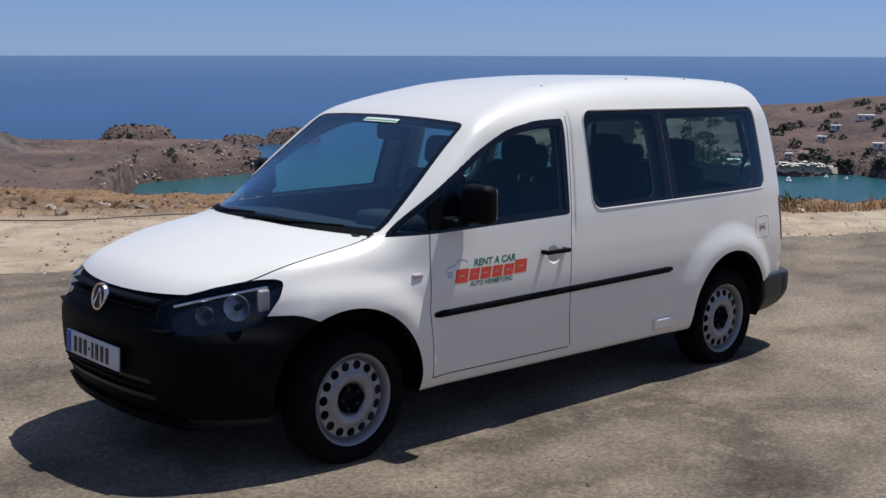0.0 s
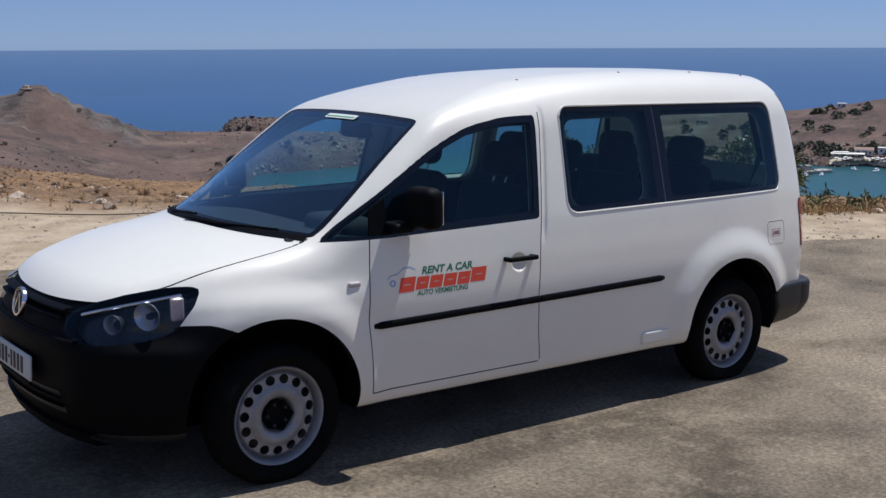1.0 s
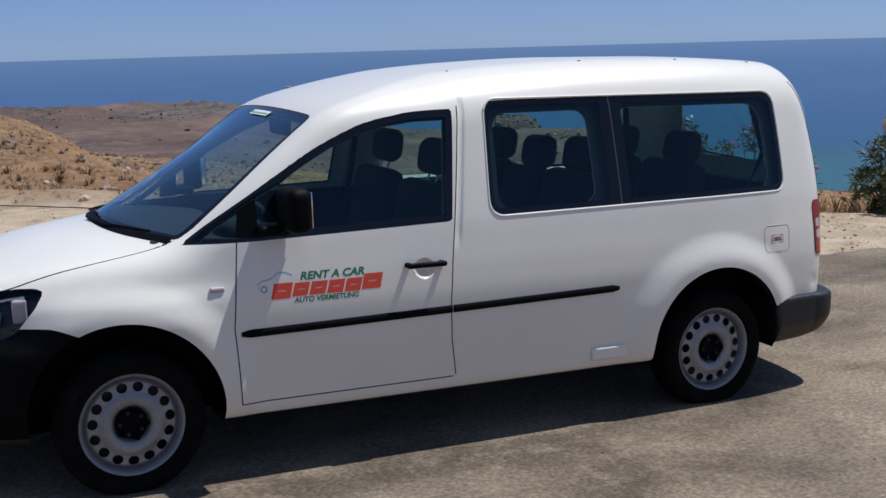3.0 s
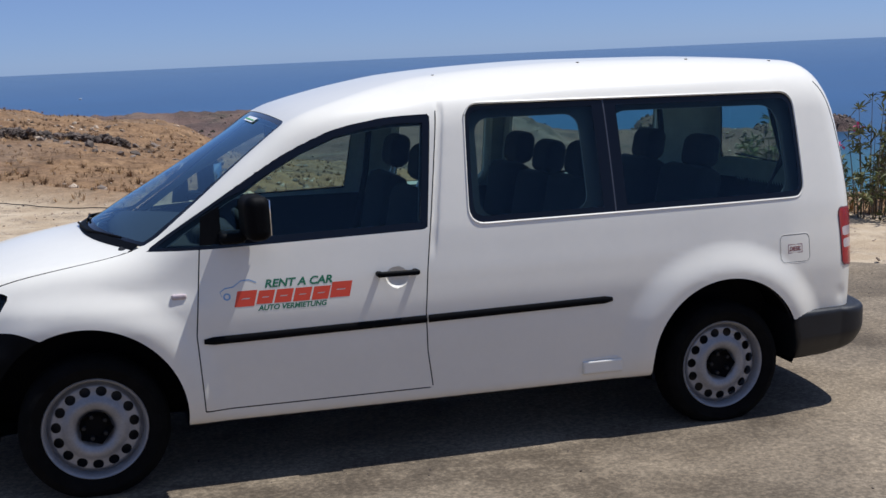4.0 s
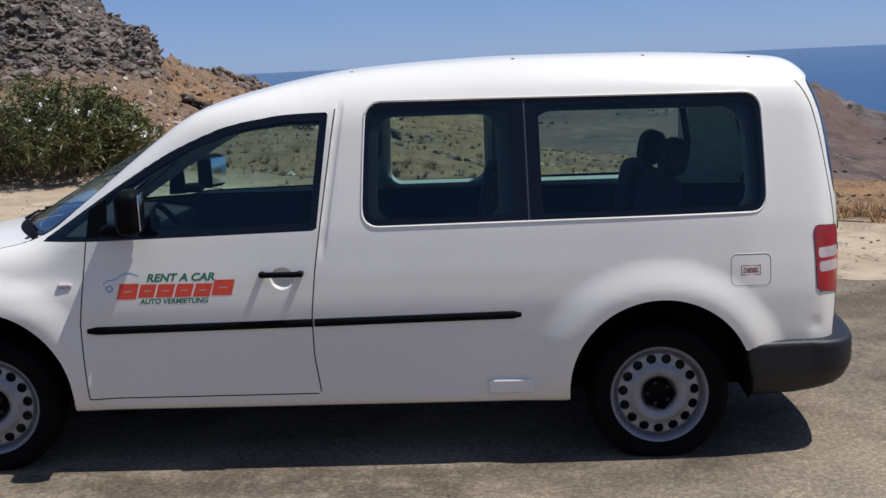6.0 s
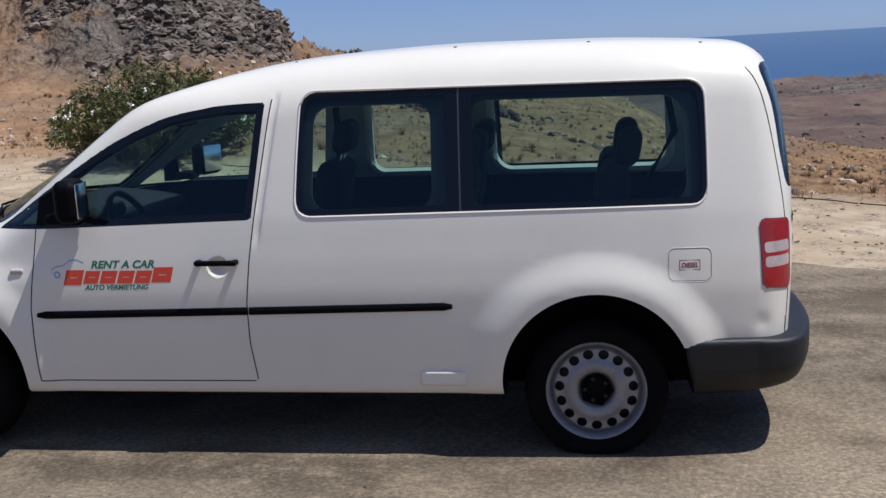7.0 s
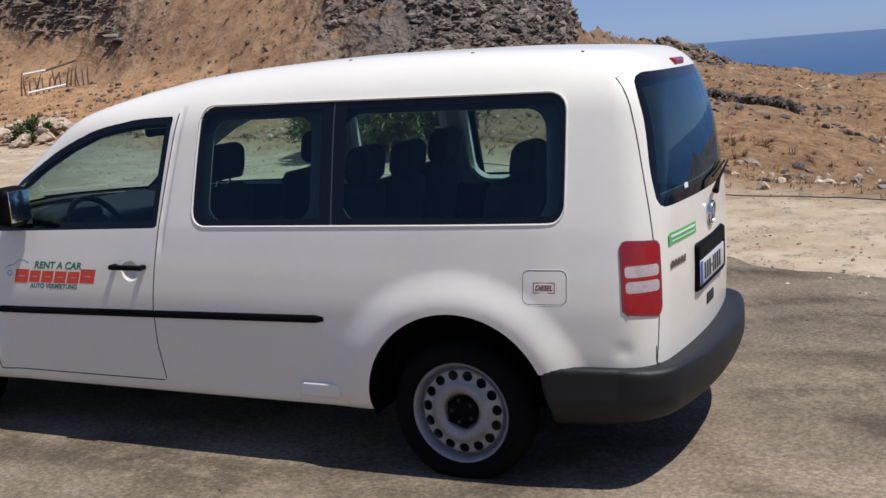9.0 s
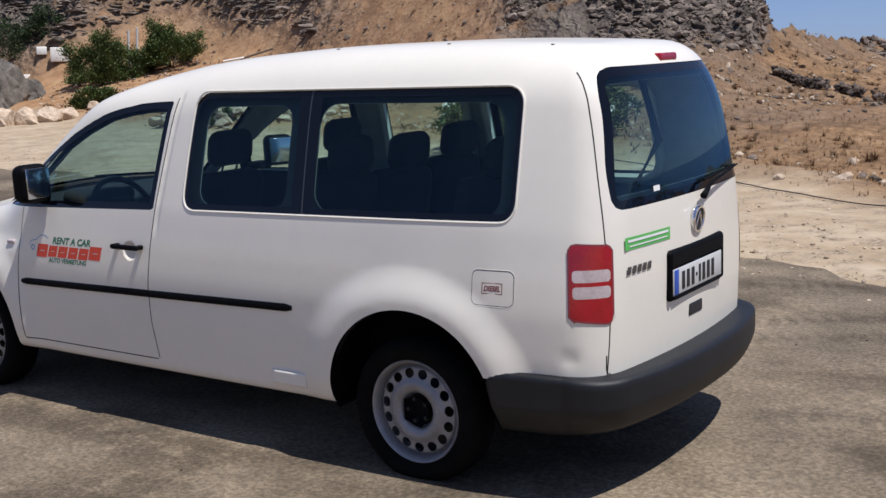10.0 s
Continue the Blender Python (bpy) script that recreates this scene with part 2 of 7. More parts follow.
def bevel_box(name, size, m, mat, parent=None, label="", r=0.01):
    bm = bmesh.new()
    bmesh.ops.create_cube(bm, size=1, matrix=Matrix.Diagonal((*size, 1)))
    bmesh.ops.bevel(bm, geom=bm.edges[:], offset=min(r, min(size) * 0.45), segments=2, affect="EDGES", profile=0.5)
    bm.transform(m)
    return sharp(part(name, bm, mat, parent, label), 50)


def tube(name, pts, r, mat, parent=None, label="", sides=8):
    """A round bar along points; r: one radius, or one for each point."""
    pts = [Vector(p) for p in pts]
    rs = r if isinstance(r, (list, tuple)) else [r] * len(pts)
    V, Fc = [], []
    for i, p in enumerate(pts):
        d = (pts[min(i + 1, len(pts) - 1)] - pts[max(i - 1, 0)]).normalized()
        s = d.cross(Vector((0.3, 0.2, 1)) if abs(d.z) < 0.9 else Vector((1, 0, 0))).normalized()
        w = d.cross(s)
        V += [p + (s * math.cos(k * math.tau / sides) + w * math.sin(k * math.tau / sides)) * rs[i] for k in range(sides)]
        if i:
            b = (i - 1) * sides
            Fc += [(b + k, b + (k + 1) % sides, b + sides + (k + 1) % sides, b + sides + k) for k in range(sides)]
    Fc += [tuple(range(sides))[::-1], tuple(range(len(V) - sides, len(V)))]
    return sharp(mesh_object(name, V, Fc, mat, parent, label), 50)


def lathe(name, profile, mat, parent, m=None, label="", sides=64):
    """Turns (radius, depth) round the y axis."""
    V, Fc, n = [], [], len(profile)
    for k in range(sides):
        a = k * math.tau / sides
        V += [(r * math.cos(a), d, r * math.sin(a)) for r, d in profile]
    for k in range(sides):
        b, c = k * n, (k + 1) % sides * n
        Fc += [(b + i, b + i + 1, c + i + 1, c + i) for i in range(n - 1)]
    if m is not None:
        V = [m @ Vector(v) for v in V]
    return sharp(mesh_object(name, V, Fc, mat, parent, label), 40)


# lattice noise on arrays
LATTICE = np.random.RandomState(7).rand(256, 256)


def noise2(x, y, octaves=5, rough=0.5, ridged=False):
    out, amp, tot = np.zeros(np.broadcast(x, y).shape), 1.0, 0.0
    for o in range(octaves):
        xi, yi = np.floor(x).astype(int), np.floor(y).astype(int)
        fx, fy = x - xi, y - yi
        fx, fy = fx * fx * (3 - 2 * fx), fy * fy * (3 - 2 * fy)
        g = lambda i, j: LATTICE[(xi + i) % 256, (yi + j) % 256]
        v = (g(0, 0) * (1 - fx) + g(1, 0) * fx) * (1 - fy) + (g(0, 1) * (1 - fx) + g(1, 1) * fx) * fy
        if ridged:
            v = 1 - np.abs(2 * v - 1)
        out, tot = out + amp * v, tot + amp
        x, y, amp = x * 2.03 + 17.3, y * 2.03 + 5.1, amp * rough
    return out / tot

# ---- the van ----
# Own axes: front axle at x = 0, rear axle at x = 3.006, y across, z up from the tyres' contact. The road falls gently to the rear.
SLOPE = 0.0243
van = thing("van", "white long passenger van with black bumpers and rental lettering", "van", pose(0, 0, 0.037, 0, math.degrees(math.atan(SLOPE)), 0))
WHEELS = ((0.0, 0.317), (3.006, 0.317))
plan = curve((-0.98, 0.36), (-0.86, 0.48), (-0.76, 0.56), (-0.66, 0.622), (-0.5, 0.697), (-0.4, 0.742), (-0.2, 0.812), (0.05, 0.856), (0.3, 0.872), (0.8, 0.880), (1.5, 0.882), (2.9, 0.878), (3.35, 0.861), (3.55, 0.833), (3.74, 0.792), (3.9, 0.72))
inset = curve((0.2, 0.045), (0.30, 0.024), (0.45, 0.012), (0.60, 0.005), (0.72, 0.006), (0.85, 0.017), (0.97, 0.034), (1.07, 0.050), (1.10, 0.056), (1.40, 0.128), (1.60, 0.184), (1.85, 0.27))
front_inset = curve((0.2, 0.03), (0.5, 0.0), (0.70, 0.0), (0.80, 0.014), (0.89, 0.052), (0.97, 0.074), (1.04, 0.095), (1.12, 0.140), (1.3, 0.165), (1.6, 0.22))
crest = curve((-0.95, 0.70), (-0.80, 0.812), (-0.70, 0.868), (-0.5, 0.945), (-0.25, 1.012), (-0.02, 1.060), (0.04, 1.080), (0.2, 1.172), (0.5, 1.343), (0.75, 1.484), (0.93, 1.585), (1.02, 1.622), (1.2, 1.673), (1.4, 1.719), (1.64, 1.760), (2.03, 1.793), (2.5, 1.813), (3.0, 1.815), (3.4, 1.802), (3.9, 1.765))
rear = curve((0.2, 3.87), (0.5, 3.893), (0.9, 3.906), (1.1, 3.900), (1.4, 3.865), (1.69, 3.795), (1.78, 3.755), (1.9, 3.68))
nose = curve((0.15, -0.74), (0.3, -0.80), (0.45, -0.845), (0.62, -0.850), (0.74, -0.815), (0.83, -0.77), (0.95, -0.70), (1.2, -0.5))
SCREEN_BOW = 0.23


def f_groove(x, y, z):
    return x - (1.566 + 0.168 * (z - 1.04))


def half_width(x, z):
    w = plan(x) - inset(z) - sstep(0.62, 0.22, x) * (front_inset(z) - inset(z))
    w = w + 0.05 * sstep(0.72, 0.62, z) * sstep(-0.22, -0.5, x)
    for cx, cz in WHEELS:
        r = np.hypot(x - cx, (z - cz))
        bulge = 0.034 if cx else 0.026
        w = w + bulge * sstep(0.61, 0.45, r) * sstep(0.2, 0.4, z)
    # a small dent above the rear bumper's corner
    w = w - 0.007 * np.exp(-((x - 3.72) ** 2 + (z - 0.59) ** 2) / 0.035 ** 2)
    # a pressed step behind the front door, beside the pillar
    w = w - 0.007 * sstep(-0.036, -0.024, f_groove(x, 0, z)) * sstep(0.006, -0.012, f_groove(x, 0, z)) * sstep(0.93, 1.03, z) * sstep(1.64, 1.58, z)
    return w


def screen_x(x, y):
    """Along the bowed windscreen: the same value at one height across."""
    return x - SCREEN_BOW * (y / 0.72) ** 2 * sstep(-0.35, 0.2, x) * (0.06 + 0.94 * sstep(1.05, 0.3, x))


def body_top(x, y):
    crown = 0.026 + 0.034 * sstep(0.3, -0.4, x)
    return crest(screen_x(x, y)) - crown * (y / 0.7) ** 2


def body(x, y, z):
    a = np.abs(y)
    side = a - half_width(x, z)
    top = (z - body_top(x, y)) * (0.86 + 0.14 * sstep(0.7, 1.7, x))
    k = 0.10 + 0.13 * sstep(1.0, 1.6, x) + 0.02 * sstep(0.2, -0.2, x)
    d = smax(side, top, k)
    d = smax(d, x - (rear(z) - 0.062 * (a / 0.75) ** 2), 0.14)
    d = smax(d, (nose(z) + 0.17 * (a / 0.75) ** 2.4) - x, 0.12)
    return smax(d, 0.27 - 0.03 * sstep(0, -0.5, x) - z, 0.05)


# outlines in side view (x, z)
FRONT_WINDOW = polygon([(0.272, 1.037), (1.52, 1.072), (1.592, 1.582), (1.40, 1.578), (1.255, 1.558), (1.13, 1.53), (0.96, 1.463), (0.76, 1.356), (0.59, 1.247), (0.42, 1.137)], 0.012)
REAR_WINDOW = polygon([(1.720, 1.085), (3.495, 1.112), (3.503, 1.25), (3.474, 1.626), (1.752, 1.620), (1.722, 1.42)], 0.075)
DOOR = polygon([(0.475, 0.343), (1.500, 0.345), (1.494, 0.40), (1.480, 0.52), (1.480, 0.70), (1.503, 0.90), (1.525, 1.04), (1.622, 1.612), (1.40, 1.608), (1.25, 1.588), (1.12, 1.56), (0.95, 1.493), (0.75, 1.384), (0.60, 1.275), (0.505, 1.04), (0.463, 0.68)])
SLIDING_DOOR_LINE = 2.455
FLAP = polygon([(3.318, 0.788), (3.495, 0.785), (3.495, 0.920), (3.319, 0.921)], 0.025)
LAMP = polygon([(0.955 * u + 0.001, 0.785 + 0.89 * (v - 0.785)) for u, v in [(0.268, 0.885), (0.257, 0.83), (0.197, 0.735), (0.15, 0.705), (0.05, 0.682), (-0.12, 0.668), (-0.220, 0.672), (-0.290, 0.712), (-0.286, 0.768), (-0.15, 0.826), (-0.03, 0.861), (0.09, 0.884), (0.173, 0.894), (0.24, 0.895)]])
TAIL_LAMP = polygon([(2.640, 0.76), (2.655, 0.742), (2.795, 0.722), (2.818, 0.74), (2.818, 1.010), (2.80, 1.028), (2.665, 1.037), (2.645, 1.02)], 0.0)
TAILGATE = polygon([(-0.690, 0.520), (0.690, 0.520), (0.70, 1.0), (0.69, 1.15), (0.645, 1.5), (0.60, 1.71), (0.50, 1.755), (-0.50, 1.755), (-0.60, 1.71), (-0.645, 1.5), (-0.69, 1.15), (-0.70, 1.0)], 0.02)
BACK_WINDOW = polygon([(-0.635, 1.15), (0.635, 1.15), (0.648, 1.22), (0.565, 1.64), (0.52, 1.688), (-0.52, 1.688), (-0.565, 1.64), (-0.648, 1.22)], 0.045)
SCREEN = polygon([(-0.705, 0.045), (0.705, 0.045), (0.705, 0.10), (0.612, 0.90), (0.58, 0.925), (-0.58, 0.925), (-0.612, 0.90), (-0.705, 0.10)], 0.02)


def only(f, where):
    """A field that is out of reach where the condition fails."""
    return lambda x, y, z: np.where(where(x, y, z), f(x, y, z), 9.0)


def at_sides(x, y, z):
    return np.abs(y) > 0.45


def f_front_window(x, y, z):
    return FRONT_WINDOW(x, z)


def f_front_glass(x, y, z):
    return FRONT_WINDOW(x, z) + 0.034 - 0.020 * sstep(0.74, 0.60, x)


def f_rear_window(x, y, z):
    return REAR_WINDOW(x, z)


def f_door(x, y, z):
    return DOOR(x, z)


def f_screen(x, y, z):
    return SCREEN(y, screen_x(x, y)) + np.where(x > 1.6, 3.0, 0.0)


def f_back_window(x, y, z):
    return BACK_WINDOW(y, z) + np.where(x < 3.3, 3.0, 0.0)


def f_tailgate(x, y, z):
    return TAILGATE(y, z) + np.where(x < 3.3, 3.0, 0.0)


def f_flap(x, y, z):
    return FLAP(x, z) + np.where(y > 0, 3.0, 0.0)


def f_lamp(x, y, z):
    return LAMP(0.743 * x + 0.669 * np.abs(y), z) - 0.012 + np.where(x > 0.3, 3.0, 0.0)


def f_tail_lamp(x, y, z):
    return TAIL_LAMP(0.83 * x - 0.56 * np.abs(y), z) + np.where(x < 3.3, 3.0, 0.0)


def f_front_bumper(x, y, z):
    edge = 0.742 - 0.055 * sstep(-0.30, -0.10, x) - 0.06 * sstep(-0.38, -0.60, x)
    return np.maximum(z - edge, x + 0.16)


def f_grille(x, y, z):
    lid = 0.812 + 0.02 * (np.abs(y) / 0.5) ** 2
    return np.maximum(np.maximum(np.maximum(z - lid, x + 0.45), np.abs(y) - 0.62), 0.69 - z)


def f_bonnet(x, y, z):
    w = curve((-0.85, 0.42), (-0.8, 0.45), (-0.65, 0.55), (-0.5, 0.615), (-0.38, 0.652), (-0.2, 0.678), (0.0, 0.690), (0.166, 0.695), (0.3, 0.70))(x)
    return np.maximum(np.maximum(np.abs(y) - w, screen_x(x, y) - 0.012), -(z - 0.70) * 1.0)


def f_front_arch(x, y, z):
    return np.hypot(x - 0.0, z - 0.345) - 0.402


def f_rear_arch(x, y, z):
    return np.hypot(x - 3.012, z - 0.335) - 0.405


def f_cup(x, y, z):
    return np.hypot(x - 1.36, (z - 0.868) * 1.1) - 0.054


def f_slide(x, y, z):
    return x - SLIDING_DOOR_LINE


def shifted(f, d):
    return lambda x, y, z: f(x, y, z) - d


P, T = surface(body, (-1.0, -0.96, 0.18), (4.05, 0.96, 1.92), 0.027)
GAPW = 0.0055
for f, where, levels in (
        (lambda x, y, z: np.maximum(3.36 - x, z - 0.50), None, (0.0,)), (lambda x, y, z: z - 0.284, None, (0.0,)),
        (f_front_window, at_sides, (0.0,)), (f_front_glass, at_sides, (0.0,)), (f_rear_window, at_sides, (0.0, -0.028)), (f_door, at_sides, (0.0, GAPW)),
        (f_screen, None, (0.0, -0.03)), (f_back_window, None, (0.0, -0.035)), (f_tailgate, None, (0.0, GAPW)), (f_flap, None, (0.0, 0.004)),
        (f_lamp, None, (0.0, )), (f_tail_lamp, None, (0.0,)), (f_front_bumper, None, (0.0,)), (f_grille, None, (0.0,)),
        (f_bonnet, None, (0.0, GAPW)), (f_front_arch, at_sides, (0.0,)), (f_rear_arch, at_sides, (0.0,)), (f_cup, at_sides, (0.0, -0.012, -0.026, -0.04)), (f_groove, at_sides, (-0.036, -0.024, -0.012, -0.003, 0.006)), (f_slide, at_sides, (-0.06, -0.0035, 0.0035, 0.06))):
    for level in levels:
        g = shifted(f, level)
        P, T = split(P, T, only(g, where) if where else g)
P = settle(body, P, 2)
N = unit(grad(body, P))
C = P[T].mean(1)
cx, cy, cz = C.T
sides_c = at_sides(cx, cy, cz)
arch = sides_c & (np.minimum(f_front_arch(cx, cy, cz), f_rear_arch(cx, cy, cz)) < 0) & (np.abs(cy) > 0.6)
fw, rw = np.where(sides_c, f_front_window(cx, cy, cz), 9), np.where(sides_c, f_rear_window(cx, cy, cz), 9)
sw, bw = f_screen(cx, cy, cz), f_back_window(cx, cy, cz)
dr, tg, fl, bo = np.where(sides_c, f_door(cx, cy, cz), 9), f_tailgate(cx, cy, cz), f_flap(cx, cy, cz), f_bonnet(cx, cy, cz)
low = cz < 0.284
kind_of = np.full(len(T), "body", dtype=object)
for name, mask in (
        ("bonnet", bo < 0), ("bonnet_gap", (bo >= 0) & (bo < GAPW) & (cz > 0.86)),
        ("tailgate", tg < 0), ("gap", (tg >= 0) & (tg < GAPW) & (cz < 0.6) & (cz > 0.505)),
        ("left_door", (dr < 0) & (cy < 0)), ("right_door", (dr < 0) & (cy > 0)), ("door_gap", (dr >= 0) & (dr < GAPW) & ((cz < 1.08) | ((cx > 1.5) & (cz < 1.596)))),
        ("flap", fl < 0), ("cup", sides_c & (f_cup(cx, cy, cz) < 0)),
        ("front_bumper", f_front_bumper(cx, cy, cz) < 0), ("grille", f_grille(cx, cy, cz) < 0),
        ("headlamp", f_lamp(cx, cy, cz) < 0), ("tail_lamp", f_tail_lamp(cx, cy, cz) < 0),
        ("screen_band", sw < 0), ("screen", sw < -0.03), ("front_band", fw < 0), ("front_glass", sides_c & (f_front_glass(cx, cy, cz) < 0)),
        ("rear_band", rw < 0), ("rear_glass", (rw < -0.028) & (np.abs(cx - SLIDING_DOOR_LINE) > 0.06)), ("pane_gap", (rw < 0) & (np.abs(cx - SLIDING_DOOR_LINE) < 0.0035)),
        ("back_band", bw < 0), ("back_glass", bw < -0.035), ("under", low), ("arch", arch), ("hidden", (cx > 3.36) & (cz < 0.50))):
    kind_of[mask] = name
# black plastic closes the strip between bumper, grille and lamps
kind_of[(kind_of == "body") & (cx < -0.45) & (cz > 0.60) & (cz < 0.73)] = "front_bumper"


def scraps(kind, less, into):
    """Hands small loose scraps of one kind to another."""
    idx = (kind_of == kind).nonzero()[0]
    root = {}

    def find(a):
        while root.setdefault(a, a) != a:
            a = root[a]
        return a
    for t in T[idx]:
        a = find(int(t[0]))
        for v in t[1:]:
            root[find(int(v))] = a
    top = np.array([find(int(t[0])) for t in T[idx]])
    for q in set(top.tolist()):
        m = top == q
        if m.sum() < less:
            kind_of[idx[m]] = into


scraps("front_bumper", 120, "grille")
scraps("door_gap", 12, "body")


def shell(name, kinds, mat, parent, label="", sink=0.0, side=0):
    m = np.isin(kind_of, kinds)
    if side:
        m &= cy * side > 0
    p, t, n = pick(P, T[m], N)
    return mesh_object(name, p - n * sink, t, mat, parent, label, normals=n)


body_shell = shell("body", ["body"], PAINT, van, "white painted body shell with flared wheel arches")
bonnet = shell("bonnet", ["bonnet"], PAINT, van)
for k, name in (("left_door", "front_door"), ("right_door", "front_door")):
    door = shell(name, [k], PAINT, van)
tailgate = shell("tailgate", ["tailgate"], PAINT, van)
flap = shell("fuel_flap", ["flap"], PAINT, van)
for s in (-1, 1):
    shell("shut_line", ["bonnet_gap"], GAP, van, "dark gap beside the bonnet", 0.004, s)
    shell("shut_line", ["door_gap"], GAP, van, "dark gap round the door", 0.004, s)
shell("shut_line", ["gap"], GAP, van, "dark gap round the tailgate", 0.004)
shell("underbody", ["under"], DARK_METAL, van)
front_bumper = shell("front_bumper", ["front_bumper"], BLACK_PLASTIC, van, "black unpainted plastic bumper")
grille = shell("grille", ["grille"], BLACK_PLASTIC, van, "black radiator grille", 0.012)
screen = shell("windscreen", ["screen"], SCREEN_GLASS, van, "", 0.002)
shell("screen_border", ["screen_band"], GLOSS_BLACK, van, "black windscreen border", 0.002)
for s, word in ((-1, "left"), (1, "right")):
    shell("door_window", ["front_glass"], SIDE_GLASS, van, "", 0.006, s)
    shell("window_frame", ["front_band"], GLOSS_BLACK, van, "glossy black window frame", 0.003, s)
    shell("side_window", ["rear_glass"], SIDE_GLASS, van, "", 0.003, s)
    shell("window_border", ["rear_band"], GLOSS_BLACK, van, "black window border", 0.003, s)
    shell("pane_joint", ["pane_gap"], GREY_BAR, van, "thin joint between panes", 0.002, s)
back_window = shell("rear_window", ["back_glass"], REAR_GLASS, tailgate, "", 0.003)
shell("rear_window_border", ["back_band"], GLOSS_BLACK, tailgate, "black window border", 0.003)

# the lining behind the panels, cut back round the windows
LP, LT = P, T[~np.isin(kind_of, ["under", "arch", "hidden"])]


INNER_FRONT = polygon([(1.79, 1.115), (2.33, 1.12), (2.33, 1.570), (1.81, 1.565)], 0.07)
INNER_BACK = polygon([(2.49, 1.115), (3.41, 1.125), (3.385, 1.578), (2.49, 1.575)], 0.09)


def f_inner(x, y, z):
    return np.minimum(INNER_FRONT(x, z), INNER_BACK(x, z))


LINING_CUTS = ((lambda x, y, z: z - 1.075, at_sides, 0.0), (f_front_glass, at_sides, -0.003), (f_inner, at_sides, 0.0), (f_screen, None, -0.032), (f_back_window, None, -0.05))
for f, where, level in LINING_CUTS:
    g = shifted(f, level)
    LP, LT = split(LP, LT, only(g, where) if where else g)
LC = LP[LT].mean(1)
lx, ly, lz = LC.T
ls = at_sides(lx, ly, lz)
clear = (f_screen(lx, ly, lz) < -0.032) | (f_back_window(lx, ly, lz) < -0.05) | (ls & (f_front_glass(lx, ly, lz) < -0.003)) | (ls & (f_inner(lx, ly, lz) < 0))
m = ~clear & (lz > 0.50) & (lx > 0.05) & (f_bonnet(lx, ly, lz) > 0)
p, t, _ = pick(LP, LT[m])
n = unit(grad(body, p))
upper = p[t].mean(1)[:, 2] > 1.075
for name, part_of, mat, label in (("lining", upper, TRIM, "pale grey interior lining"), ("door_trim", ~upper, CLOTH, "dark lower side trim")):
    q, tq, nq = pick(p - n * 0.04, t[part_of], n)
    mesh_object(name, q, tq[:, ::-1], mat, van, label, normals=-nq)
mesh_object("lining_back", p - n * 0.034, t, INK, van, "black backing of the lining", normals=n)


# pressed lips round the side windows
def lip(name, f, cx0, cz0, out, r, s, mat=PAINT, label="white pressed lip round the window"):
    pts = []
    for k in range(360):
        a = math.tau * k / 360
        lo, hi = 0.0, 1.5
        for _ in range(26):
            q = (lo + hi) / 2
            lo, hi = (q, hi) if float(f(np.array(cx0 + q * math.cos(a)), np.array(cz0 + q * 0.5 * math.sin(a)))) < out else (lo, q)
        x, z = cx0 + lo * math.cos(a), cz0 + lo * 0.5 * math.sin(a)
        pts.append((x, s * (float(half_width(np.array(x), np.array(z))) - 0.001), z))
    return tube(name, pts + pts[:1], r, mat, van, label, sides=6)


for s in (-1, 1):
    lip("window_lip", REAR_WINDOW, 2.6, 1.36, 0.006, 0.005, s)
for outline, mx, mz in ((INNER_FRONT, 2.06, 1.34), (INNER_BACK, 2.94, 1.34)):
    ob = lip("window_surround", outline, mx, mz, 0.020, 0.024, 1, SURROUND, "moulded window surround, paled for the light on it")
    for v in ob.data.vertices:
        v.co.y -= 0.062
lip("shut_line", FLAP, 3.406, 0.853, 0.001, 0.0016, -1, GAP, "dark gap round the fuel flap")
lip("flap_rim", FLAP, 3.406, 0.853, 0.005, 0.0018, -1, PAINT, "white rim round the fuel flap")


